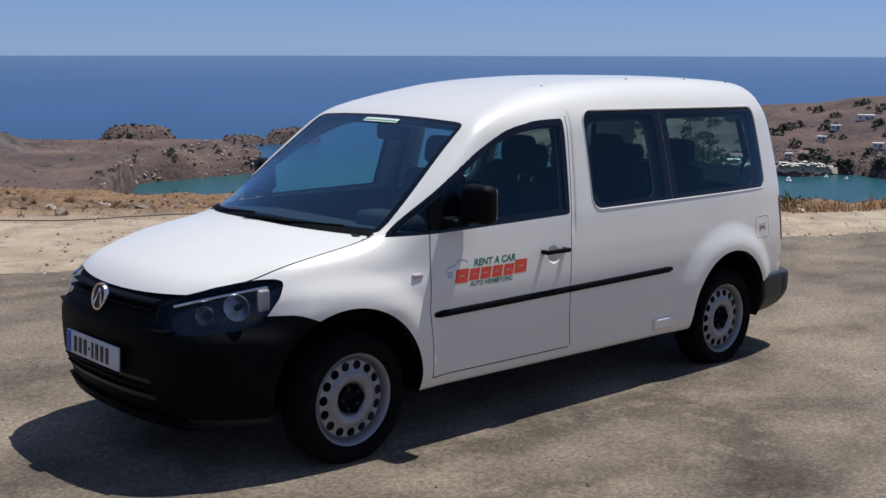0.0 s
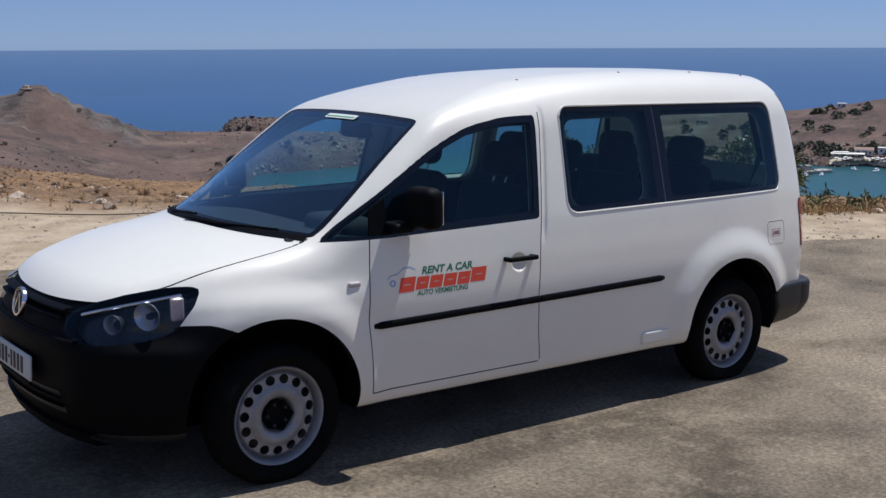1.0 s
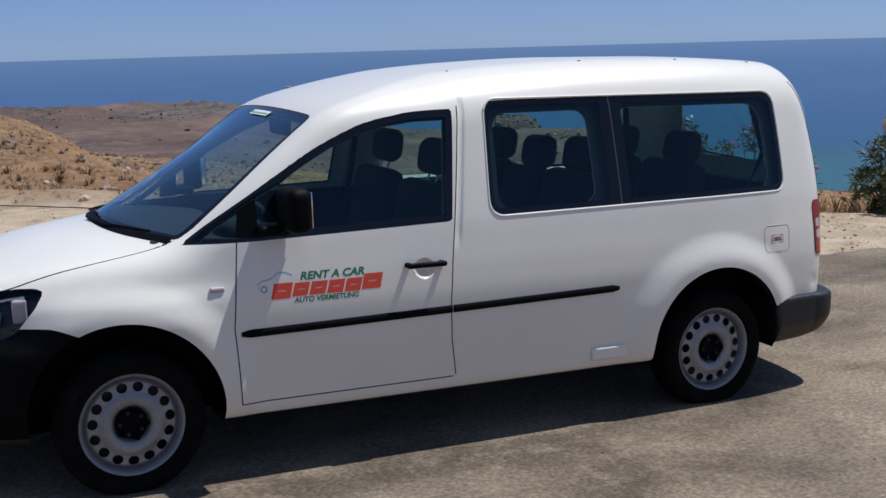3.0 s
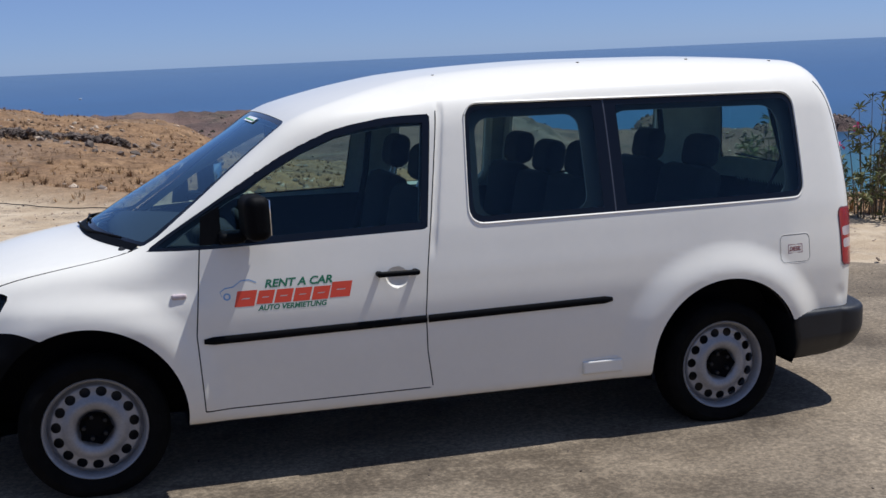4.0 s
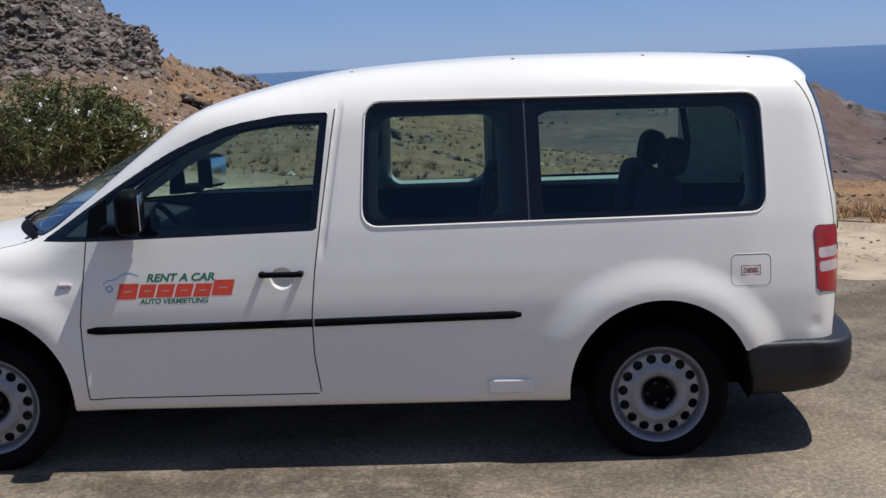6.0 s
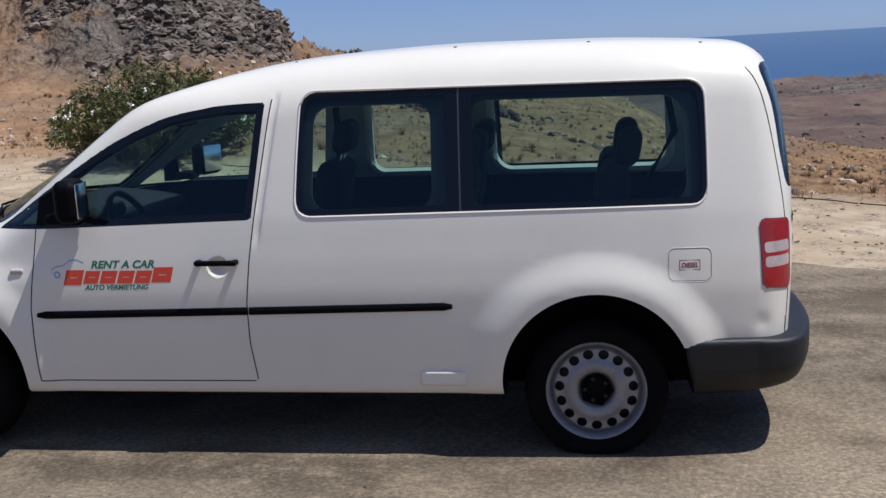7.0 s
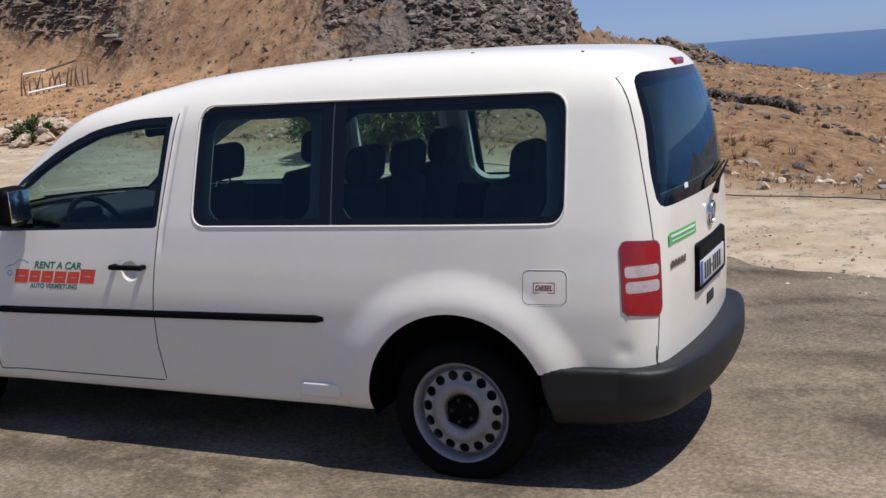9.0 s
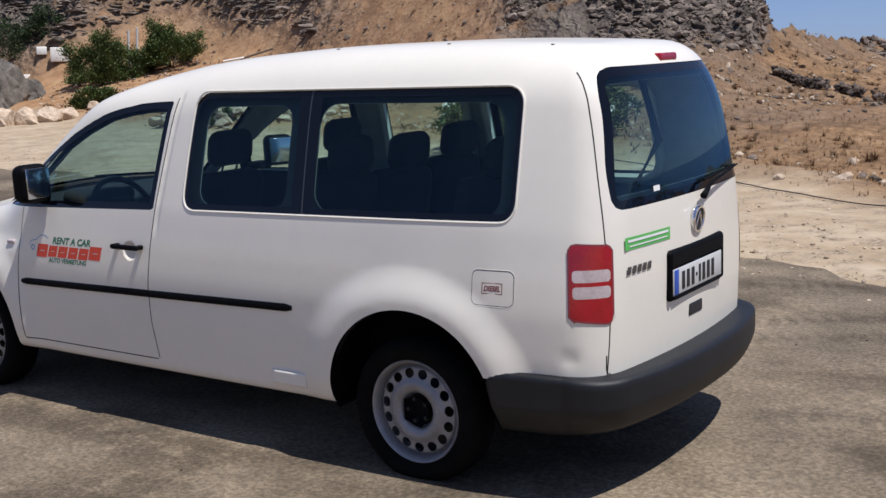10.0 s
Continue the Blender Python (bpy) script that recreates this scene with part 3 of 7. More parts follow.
def make_wheel(x, y, side):
    """A steel wheel with fifteen round holes; side: -1 faces -y."""
    hub = tagged(new("wheel"), "black tyre on a silver steel wheel")
    hub.parent = van
    hub.location = (x, y, 0.306 if x < 1 else 0.294)
    if side > 0:
        hub.rotation_euler = (0, 0, math.pi)
    lathe("tyre", [(0.21, 0.15), (0.222, 0.165), (0.27, 0.17), (0.303, 0.155), (0.314, 0.13), (0.3155, 0.115), (0.311, 0.113), (0.311, 0.108), (0.316, 0.106), (0.316, 0.062), (0.311, 0.06), (0.311, 0.055), (0.3155, 0.053), (0.314, 0.02), (0.303, -0.006), (0.287, -0.019), (0.269, -0.024), (0.265, -0.022), (0.248, -0.02), (0.231, -0.012), (0.2205, -0.001), (0.214, 0.01)], TYRE, hub)
    flat = -hub.location.z + 0.012      # the loaded tyre flattens on the road
    for v in hub.children[0].data.vertices:
        if v.co.z < flat:
            v.co.y += (flat - v.co.z) * (-0.5 if v.co.y < 0.05 else 0.5)
            v.co.z = flat
    rim = lathe("rim", [(0.200, 0.14), (0.202, 0.03), (0.206, 0.012), (0.212, -0.002), (0.2185, -0.006), (0.222, -0.002), (0.220, 0.006)], STEEL, hub, label="silver steel rim")
    # the pressed disc
    rs = np.concatenate([np.linspace(0.062, 0.125, 12), np.linspace(0.13, 0.188, 24)])
    depth = curve((0.055, 0.055), (0.066, 0.036), (0.074, 0.018), (0.09, 0.006), (0.105, 0.003), (0.120, 0.009), (0.132, 0.017), (0.150, 0.021), (0.166, 0.022), (0.172, 0.026), (0.180, 0.040), (0.188, 0.046))
    n = 180
    A = np.arange(n) * math.tau / n
    V = np.array([(r * math.cos(a), depth(r), r * math.sin(a)) for a in A for r in rs])
    q = len(rs)
    F4 = np.array([(k * q + i, k * q + i + 1, (k + 1) % n * q + i + 1, (k + 1) % n * q + i) for k in range(n) for i in range(q - 1)])
    tr = np.concatenate([F4[:, [0, 1, 2]], F4[:, [0, 2, 3]]])

    def holes(x, y, z):
        a = np.arctan2(z, x)
        r = np.hypot(x, z)
        s = math.tau / 15
        a = (a + 0.1) % s - s / 2
        return np.hypot(r * np.cos(a) - 0.1505, r * np.sin(a) * 0.92) - 0.0195
    V, tr = split(V, tr, holes)
    inner = V[tr].mean(1)
    keep = holes(*inner.T) > 0
    p2, t2, _ = pick(V, tr[keep])
    sharp(mesh_object("disc", p2 * np.array([1.075, 1.0, 1.075]), t2, STEEL, hub, "silver pressed disc with round holes"), 40)
    lathe("brake_drum", [(0.0, 0.075), (0.15, 0.075), (0.203, 0.085), (0.203, 0.14)], INK, hub, sides=32)
    # five-sided recess with dark hub
    lathe("hub_cap", [(0.0, 0.045), (0.05, 0.045), (0.066, 0.030), (0.076, 0.008)], SEAL, hub, label="dark hub centre", sides=5)
    for k in range(5):
        a = k * math.tau / 5 + 0.63
        lathe("bolt", [(0.0, 0.016), (0.009, 0.017), (0.011, 0.022), (0.011, 0.05)], DARK_METAL, hub, pose(0.05 * math.cos(a), 0, 0.05 * math.sin(a)), sides=6)
    return hub


for x in (0.0, 3.006):
    for side in (-1, 1):
        make_wheel(x, side * 0.838, side)
# wheel wells
for x0, z0, r0 in ((0.0, 0.345, 0.402), (3.012, 0.335, 0.405)):
    for side in (-1, 1):
        V, Fc = [], []
        for k in range(41):
            a = math.radians(-11 + k * 202 / 40)
            for d, rr in ((0.0, 0.0), (0.02, 0.006), (0.30, 0.03)):
                xx, zz = x0 + (r0 + rr) * math.cos(a), z0 + (r0 + rr) * math.sin(a)
                w = float(half_width(np.array(x0 + r0 * math.cos(a)), np.array(z0 + r0 * math.sin(a))))
                V.append((xx, side * (w - d - 0.002), zz))
            if k:
                b = (k - 1) * 3
                Fc += [(b, b + 1, b + 4, b + 3), (b + 1, b + 2, b + 5, b + 4)]
        n0 = len(V)
        Fc.append(tuple(range(2, n0, 3)))
        mesh_object("wheel_well", V, Fc, SEAL, van, "black wheel-arch liner", smooth=False)
for x in (0.0, 3.006):
    tube("axle", [(x, -0.7, 0.312), (x, 0.7, 0.312)], 0.05, DARK_METAL, van)
bevel_box("chassis", (2.0, 1.3, 0.12), pose(1.5, 0, 0.30), DARK_METAL, van, r=0.03)


def rear_bumper_sdf(x, y, z):
    a = np.abs(y)
    d = a - (plan(np.minimum(x, 3.7)) + 0.028 - 0.05 * sstep(0.40, 0.26, z))
    end = rear(np.full_like(z, 0.6)) + 0.108 - 0.125 * (a / 0.80) ** 2.4 - 0.05 * sstep(0.42, 0.26, z)
    d = smax(d, x - end, 0.16)
    d = smax(d, z - (0.530 - 0.010 * sstep(3.5, 3.9, x)), 0.030)
    d = smax(d, 0.272 + 0.03 * sstep(3.6, 3.95, x) - z, 0.04)
    edge = 3.385 + 0.03 * sstep(0.5, 0.32, z)
    return np.maximum(smax(d, edge - x, 0.02), 3.3 - x)


solid("rear_bumper", rear_bumper_sdf, (3.3, -0.95, 0.21), (4.1, 0.95, 0.60), 0.02, SUNLIT_PLASTIC, van, "black unpainted plastic bumper, toned lighter for the sun on it")

# front bumper details: dark intake, lip, fog blank
def nose_x(y, z):
    return nose(np.array(z)) + 0.17 * (abs(y) / 0.75) ** 2.4


def nose_strip(name, z0, z1, y0, y1, out, mat, parent, label="", n=24):
    """A curved bar that follows the nose."""
    V, Fc = [], []
    for i in range(n + 1):
        y = y0 + (y1 - y0) * i / n
        x0, x1 = float(nose_x(y, z0)) + 0.012, float(nose_x(y, z1)) + 0.012
        V += [(x0 + 0.02, y, z0), (x0 - out, y, z0 + 0.004), (x1 - out, y, z1 - 0.004), (x1 + 0.02, y, z1)]
        if i:
            b = (i - 1) * 4
            Fc += [(b + k, b + 4 + k, b + 5 + k, b + 1 + k) for k in range(3)]
    return sharp(mesh_object(name, V, Fc, mat, parent, label), 30)


for z in (0.755, 0.787):
    nose_strip("slat", z, z + 0.013, -0.40, 0.40, 0.016, BLACK_PLASTIC, grille, "black slat")
nose_strip("intake", 0.345, 0.455, -0.42, 0.42, 0.016, INK, front_bumper, "dark lower air intake")
for z in (0.375, 0.415):
    nose_strip("intake_bar", z, z + 0.012, -0.42, 0.42, 0.026, BLACK_PLASTIC, front_bumper)
nose_strip("lip", 0.225, 0.285, -0.56, 0.56, 0.035, BLACK_PLASTIC, front_bumper, "black spoiler lip")
nose_strip("ledge", 0.668, 0.684, -0.52, 0.52, 0.018, BLACK_PLASTIC, front_bumper)


def plate_with_bars(parent, m, name="number_plate"):
    """A white plate with a blue band and dark bars in the place of its characters."""
    holder = bevel_box(name, (0.52, 0.012, 0.112), m, PLATE_WHITE, parent, "white number plate with dark bars", 0.006)
    bevel_box("blue_band", (0.042, 0.003, 0.104), m @ pose(-0.234, -0.0068, 0), PLATE_BLUE, holder, "blue band")
    x = -0.185
    for w in (0.042, 0.042, 0.042, 0.022, 0.03, 0.042, 0.042, 0.042):
        h = 0.075 if w > 0.025 else 0.014
        bevel_box("bar", (w * 0.72, 0.003, h), m @ pose(x + w / 2, -0.0068, -0.002), INK, holder)
        x += w + 0.008
    bevel_box("dealer_strip", (0.50, 0.014, 0.016), m @ pose(0, 0, -0.066), BLACK_PLASTIC, holder, "black dealer strip with pale bars")
    return holder


plate_with_bars(front_bumper, pose(-0.868, 0.0, 0.519, -3, 0, -90) , "number_plate")


def roundel(parent, m, r):
    ring = lathe("emblem", [(0.0, 0.004), (r * 0.80, 0.002), (r * 0.84, -0.006), (r * 0.97, -0.006), (r, 0.0), (r, 0.012)], CHROME, parent, m, "round chrome emblem", 40)
    lathe("emblem_field", [(0.0, 0.001), (r * 0.8, -0.001)], INK, ring, m, "dark emblem field", 40)
    for k in (-1, 1):
        bevel_box("emblem_bar", (r * 0.16, 0.006, r * 1.3), m @ pose(k * r * 0.28, -0.002, 0, 0, -k * 22, 0), CHROME, ring, "chrome bar", 0.002)
    return ring


roundel(grille, pose(-0.822, 0.0, 0.765, -14, 0, -90), 0.066)

# headlamps: dark bowl, two reflectors, clear lens
for s in (-1, 1):
    lens = shell("headlamp", ["headlamp"], LAMP_GLASS, van, "clear headlamp lens over dark bowl", 0.0, s)
    mk = np.isin(kind_of, ["headlamp"]) & (cy * s > 0)
    p, t, n = pick(P, T[mk], N)
    bowl = mesh_object("lamp_bowl", p - n * 0.05 - np.array([-0.02, 0, 0]), t, LAMP_BOWL, lens, "black lamp housing", normals=n)
    for (x, y, z, r, mt) in ((-0.590, 0.575, 0.750, 0.042, SATIN), (-0.468, 0.643, 0.782, 0.060, SATIN)):
        mtx = pose(x, s * y, z, 0, 0, -s * 35 if s > 0 else -55)
        lathe("reflector", [(0.012, 0.012), (0.028, -0.004), (r * 0.7, -0.024), (r * 0.93, -0.045), (r, -0.05), (r, -0.044)], mt, lens, mtx, "chrome reflector", 28)
        lathe("bulb", [(0.0, -0.03), (0.008, -0.026), (0.010, -0.012), (0.012, 0.012)], LAMP_GLASS, lens, mtx, sides=14)
    tube("light_bar", [(-0.72, s * 0.50, 0.785), (-0.60, s * 0.585, 0.818), (-0.46, s * 0.655, 0.845), (-0.36, s * 0.695, 0.862)], 0.007, CHROME, lens, "thin chrome strip")
    solid("indicator_cover", box_sdf((-0.385, s * 0.70, 0.805), (0.03, 0.012, 0.05), 0.01), (-0.44, s * 0.70 - 0.03, 0.74), (-0.33, s * 0.70 + 0.03, 0.87), 0.01, CLEAR_LENS, lens, "pale indicator lens")

# tail lamps: red lens with two pale bands
for s in (-1, 1):
    mk = np.isin(kind_of, ["tail_lamp"]) & (cy * s > 0)
    base = None
    pp, tt = P, T[mk]
    bands = [lambda x, y, z, zm=zm: np.hypot(np.maximum(np.abs(0.83 * x - 0.56 * np.abs(y) - 2.732) - 0.060, 0), np.maximum(np.abs(z - zm) - 0.010, 0)) - 0.013 for zm in (0.850, 0.912)]
    for level in (0.827, 0.84, 0.86, 0.873, 0.889, 0.90, 0.92, 0.935):
        pp, tt = split(pp, tt, lambda x, y, z: z - level)
    for level in (2.659, 2.672, 2.69, 2.722, 2.752, 2.792, 2.805):
        pp, tt = split(pp, tt, lambda x, y, z: 0.83 * x - 0.56 * np.abs(y) - level)
    for band in bands:
        pp, tt = split(pp, tt, band)
    pp, tt = split(pp, tt, shifted(f_tail_lamp, -0.007))
    nn = unit(grad(body, pp))
    tc = pp[tt].mean(1)
    rim = f_tail_lamp(*tc.T) > -0.007
    pale = (bands[0](*tc.T) < 0) | (bands[1](*tc.T) < 0)
    for k, (nm, mm, mt, lb) in enumerate((("tail_lamp", ~pale & ~rim, RED_LENS, "red tail-lamp lens"), ("reversing_lens", pale & ~rim, CLEAR_LENS, "pale pink reversing lens"), ("lamp_rim", rim, DARK_RED, "dark red lamp rim"))):
        p, t, n = pick(pp, tt[mm], nn)
        ob = mesh_object(nm, p + n * 0.004, t, mt, base or van, lb, normals=n)
        base = base or ob

# side mouldings, handles, mirrors, indicators
def hug(x, z, out=0.0):
    """A point of the left side, this far out."""
    return Vector((x, -float(half_width(np.array(float(x)), np.array(float(z)))) - out, z))


def moulding(x0, z0, x1, z1, parent, s, ends):
    n = 24
    V, Fc = [], []
    ring = ((-0.019, -0.002), (-0.016, 0.008), (-0.004, 0.013), (0.008, 0.011), (0.016, 0.006), (0.018, -0.002))
    for i in range(n + 1):
        x, z = x0 + (x1 - x0) * i / n, z0 + (z1 - z0) * i / n
        e = 0.55 if i == ends * n else 1.0
        for dz, o in ring:
            v = hug(x, z + dz * e, o * e)
            V.append((v.x, v.y * -s, v.z))
        if i:
            b, q = (i - 1) * 6, 6
            Fc += [(b + k, b + q + k, b + q + k + 1, b + k + 1) for k in range(5)]
    Fc += [tuple(range(6)), tuple(range(len(V) - 6, len(V)))[::-1]]
    return sharp(mesh_object("moulding", V, Fc, BLACK_PLASTIC, parent, "black rubbing strip"), 40)


for s in (-1, 1):
    moulding(0.488, 0.652, 1.4835, 0.669, van, s, 0)
    moulding(1.4925, 0.669, 2.404, 0.685, van, s, 1)
    mk = (kind_of == "cup") & (cy * s > 0)
    p, t, n = pick(P, T[mk], N)
    dip = np.clip(-f_cup(*p.T) / 0.054, 0, 1)
    mesh_object("handle_cup", p - n * (0.026 * dip * (2 - dip))[:, None], t, PAINT, van, "white handle recess")
    v = hug(1.36, 0.89, 0.035)
    handle = solid("door_handle", lambda x, y, z: np.minimum(box_sdf((1.36, s * -v.y, 0.89), (0.098, 0.011, 0.0125), 0.010)(x, y, z), np.minimum(box_sdf((1.275, s * (-v.y - 0.02), 0.89), (0.014, 0.022, 0.011), 0.008)(x, y, z), box_sdf((1.443, s * (-v.y - 0.02), 0.89), (0.014, 0.022, 0.011), 0.008)(x, y, z))), (1.24, s * -v.y - 0.07, 0.86), (1.48, s * -v.y + 0.07, 0.92), 0.006, BLACK_PLASTIC, van, "black pull handle")

    def swung(x, a, s):
        c = radians(24 if s > 0 else 6)      # the far one is turned in more
        return 0.735 + (x - 0.735) * math.cos(c) - (a - 0.925) * math.sin(c), 0.925 + (x - 0.735) * math.sin(c) + (a - 0.925) * math.cos(c)

    def mirror_sdf(x, y, z, s=s):
        a = y * s
        u, v = swung(x, a, s)
        d = box_sdf((0.735, 0.925, 1.185), (0.056, 0.092, 0.097), 0.044)(u, v, z)
        d = np.maximum(d, -(box_sdf((0.815, 0.925, 1.187), (0.035, 0.076, 0.079), 0.02)(u, v, z)))
        foot = box_sdf((0.64, 0.845, 1.095), (0.055, 0.065, 0.024), 0.018)(x, a, z)
        return smax(-smax(-d, -foot, 0.0001), -9.0, 0.01)
    mir = solid("door_mirror", mirror_sdf, (0.50, 0.75 if s > 0 else -1.15, 1.02), (0.88, 1.15 if s > 0 else -0.75, 1.34), 0.012, BLACK_PLASTIC, van, "black door mirror housing")
    c = radians(24 if s > 0 else 6)
    bevel_box("mirror_glass", (0.006, 0.148, 0.152), pose(0.735 + 0.050 * math.cos(c), s * (0.925 - 0.050 * math.sin(c)), 1.187, 0, 0, -s * math.degrees(c)), CHROME, mir, "mirror glass", 0.002)
    iv = hug(0.40, 0.855, 0.002)
    solid("side_indicator", box_sdf((0.40, s * -iv.y, 0.852), (0.032, 0.010, 0.012), 0.008), (0.35, s * -iv.y - 0.03, 0.82), (0.45, s * -iv.y + 0.03, 0.88), 0.006, CLEAR_LENS, van, "pale side indicator")
    jv = hug(2.35, 0.35, 0.003)
    solid("jacking_panel", box_sdf((2.35, s * -jv.y, 0.358), (0.103, 0.013, 0.033), 0.009), (2.22, s * -jv.y - 0.03, 0.30), (2.48, s * -jv.y + 0.03, 0.40), 0.007, PAINT, van, "white pressed panel on the sill")
    # mirror corner panel
    pts = [hug(x, z, 0.001) for x, z in ((0.505, 1.062), (0.60, 1.064), (0.60, 1.225), (0.52, 1.18))]
    pts = [(q.x, -s * q.y, q.z) for q in pts]
    mesh_object("mirror_corner", pts + [(x, y - s * 0.01, z) for x, y, z in pts], [(0, 1, 2, 3), (4, 5, 6, 7), (0, 1, 5, 4), (1, 2, 6, 5), (2, 3, 7, 6), (3, 0, 4, 7)], BLACK_PLASTIC, van, "black mirror corner", smooth=False)


# lettering, laid on the side
def text_mesh(words, size, xscale=1.0, shear=0.0):
    cu = bpy.data.curves.new("text", "FONT")
    cu.body, cu.size, cu.shear = words, size, shear
    cu.offset = 0.032
    cu.align_x = "LEFT"
    ob = new("text", cu)
    me = bpy.data.meshes.new_from_object(ob.evaluated_get(bpy.context.evaluated_depsgraph_get()))
    bpy.data.objects.remove(ob)
    pts = [(v.co.x * xscale, v.co.y) for v in me.vertices]
    fcs = [tuple(p.vertices) for p in me.polygons]
    return pts, fcs


def on_side(name, pts, fcs, x0, z0, tilt, mat, label):
    """Flat shapes laid on the left door: x along, second number up."""
    V = []
    for u, v in pts:
        V.append(hug(x0 + u, z0 + v + tilt * u, 0.0007))
    return mesh_object(name, V, fcs, mat, van, label, smooth=False)


def fitted(words, width, height, x0, z0, tilt, mat, label):
    pts, fcs = text_mesh(words, 1.0, 1.0, 0.26)
    us, vs = [p[0] for p in pts], [p[1] for p in pts]
    pts = [((u - min(us)) / (max(us) - min(us)) * width, (v - min(vs)) / (max(vs) - min(vs)) * height) for u, v in pts]
    ob = on_side("lettering", pts, fcs, x0, z0, tilt, mat, label)
    return ob


TILT_L = 0.004
fitted("RENT A CAR", 0.30, 0.036, 0.765, 0.865, TILT_L, GREEN_INK, "green lettering")
fitted("AUTO VERMIETUNG", 0.305, 0.024, 0.728, 0.768, TILT_L, GREEN_INK, "small green lettering")
# the firm's name as six slanted blocks
x = 0.628
for k, w in enumerate((0.092, 0.076, 0.080, 0.080, 0.080, 0.096)):
    h = 0.068 if k in (0, 5) else 0.058
    z0 = 0.797 - (0.006 if k == 0 else 0) + (0.004 if k == 5 else 0)
    b = 0.016
    outer = [(0, 0), (w - 0.006, 0), (w + 0.012, h), (0.018, h)]
    inner = [(u * 0.42 + (w * 0.33), v * 0.07 + h * 0.46) for u, v in outer]
    on_side("name_block", outer + inner, [(0, 1, 5, 4), (1, 2, 6, 5), (2, 3, 7, 6), (3, 0, 4, 7)], x, z0, TILT_L, RED_INK, "orange-red slanted block of the firm's name")
    x += w + 0.002
# blue line drawing of a car beside it
ring = [(0.016 * math.cos(a * math.tau / 20), 0.016 * math.sin(a * math.tau / 20)) for a in range(20)] + [(0.009 * math.cos(a * math.tau / 20), 0.009 * math.sin(a * math.tau / 20)) for a in range(20)]
on_side("drawn_wheel", ring, [(k, (k + 1) % 20, 20 + (k + 1) % 20, 20 + k) for k in range(20)], 0.600, 0.838, 0, BLUE_INK, "blue ring")
line = [(0, 0), (-0.008, 0.022), (0.012, 0.036), (0.05, 0.042), (0.085, 0.066), (0.12, 0.068), (0.15, 0.054)]
on_side("drawn_car", [(u, v) for u, v in line] + [(u, v + 0.005) for u, v in line], [(k, k + 1, k + 8, k + 7) for k in range(6)], 0.580, 0.835, 0, BLUE_INK, "thin blue drawn line")
# fuel flap label
def flap_frame(w, h, t):
    o = [(-w, -h), (w, -h), (w, h), (-w, h)]
    return o + [(u * (1 - t / w), v * (1 - t / h)) for u, v in o], [(0, 1, 5, 4), (1, 2, 6, 5), (2, 3, 7, 6), (3, 0, 4, 7)]


on_side("flap_label", *flap_frame(0.044, 0.022, 0.003), 3.406, 0.853, 0, DARK_RED, "thin maroon frame")
fitted("DIESEL", 0.072, 0.022, 3.370, 0.842, 0, DARK_RED, "maroon lettering")
# two white strips above the sill: the pressed panel's sunlit edges painted on
for z, w in ((0.397, 0.19), (0.372, 0.16)):
    on_side("scratch", [(0, 0), (w, 0.002), (w - 0.01, 0.007), (0.01, 0.005)], [(0, 1, 2, 3)], 2.245, z, 0, WHITE, "white strip painted as the panel's sunlit edge")


# the tailgate's fittings
def back(y, z, out=0.0):
    return float(rear(np.array(float(z)))) - 0.062 * (abs(y) / 0.75) ** 2 + out


def on_back(name, pts, y0, z0, mat, label, parent, fcs=None, out=0.002, n=10):
    a, b, c, d = (np.array(q) for q in pts)
    row = [(p + (q - p) * k / n) for p, q in ((a, b), (d, c)) for k in range(n + 1)]
    V = [(back(y0 + u, z0 + v, out), y0 + u, z0 + v) for u, v in row]
    return mesh_object(name, V, [(k, k + 1, k + n + 2, k + n + 1) for k in range(n)], mat, parent, label, smooth=False)


rm = lambda y, z, out=0.0, tilt=0.0: pose(back(y, z, out), y, z, tilt, 0, 90)
recess = solid("plate_recess", lambda x, y, z: np.maximum(box_sdf((3.896, 0, 0.836), (0.022, 0.290, 0.106), 0.02)(x, y, z), -box_sdf((3.935, 0, 0.805), (0.03, 0.268, 0.066), 0.01)(x, y, z)), (3.85, -0.34, 0.72), (3.95, 0.34, 0.97), 0.01, BLACK_PLASTIC, tailgate, "black number-plate surround")
plate_with_bars(tailgate, pose(3.909, 0.0, 0.806, 0, 0, 90))
solid("tailgate_pull", box_sdf((3.888, 0.0, 0.655), (0.016, 0.075, 0.030), 0.012), (3.85, -0.1, 0.6), (3.92, 0.1, 0.71), 0.008, INK, tailgate, "black grip recess")
roundel(tailgate, rm(0.0, 1.035, 0.012, 6), 0.058)
solid("high_brake_lamp", box_sdf((3.757, 0.0, 1.712), (0.028, 0.085, 0.018), 0.01), (3.73, -0.11, 1.67), (3.83, 0.11, 1.75), 0.008, RED_LENS, tailgate, "red high brake lamp")
stk = on_back("web_sticker", [(0.0, 0.0), (0.345, -0.002), (0.347, 0.047), (0.002, 0.049)], -0.604, 0.993, LIME, "green sticker with white bars", tailgate)
on_back("sticker_bar", [(0, 0), (0.31, -0.001), (0.31, 0.009), (0, 0.010)], -0.586, 1.022, WHITE, "white bar", stk, out=0.004)
on_back("sticker_bar", [(0, 0), (0.29, -0.001), (0.29, 0.004), (0, 0.005)], -0.576, 1.004, WHITE, "white bar", stk, out=0.004)
for k in range(5):
    on_back("model_badge", [(0, 0), (0.028, 0), (0.033, 0.03), (0.006, 0.03)], -0.60 + k * 0.037, 0.898, GREY_BAR, "dark grey badge block", tailgate, out=0.004)
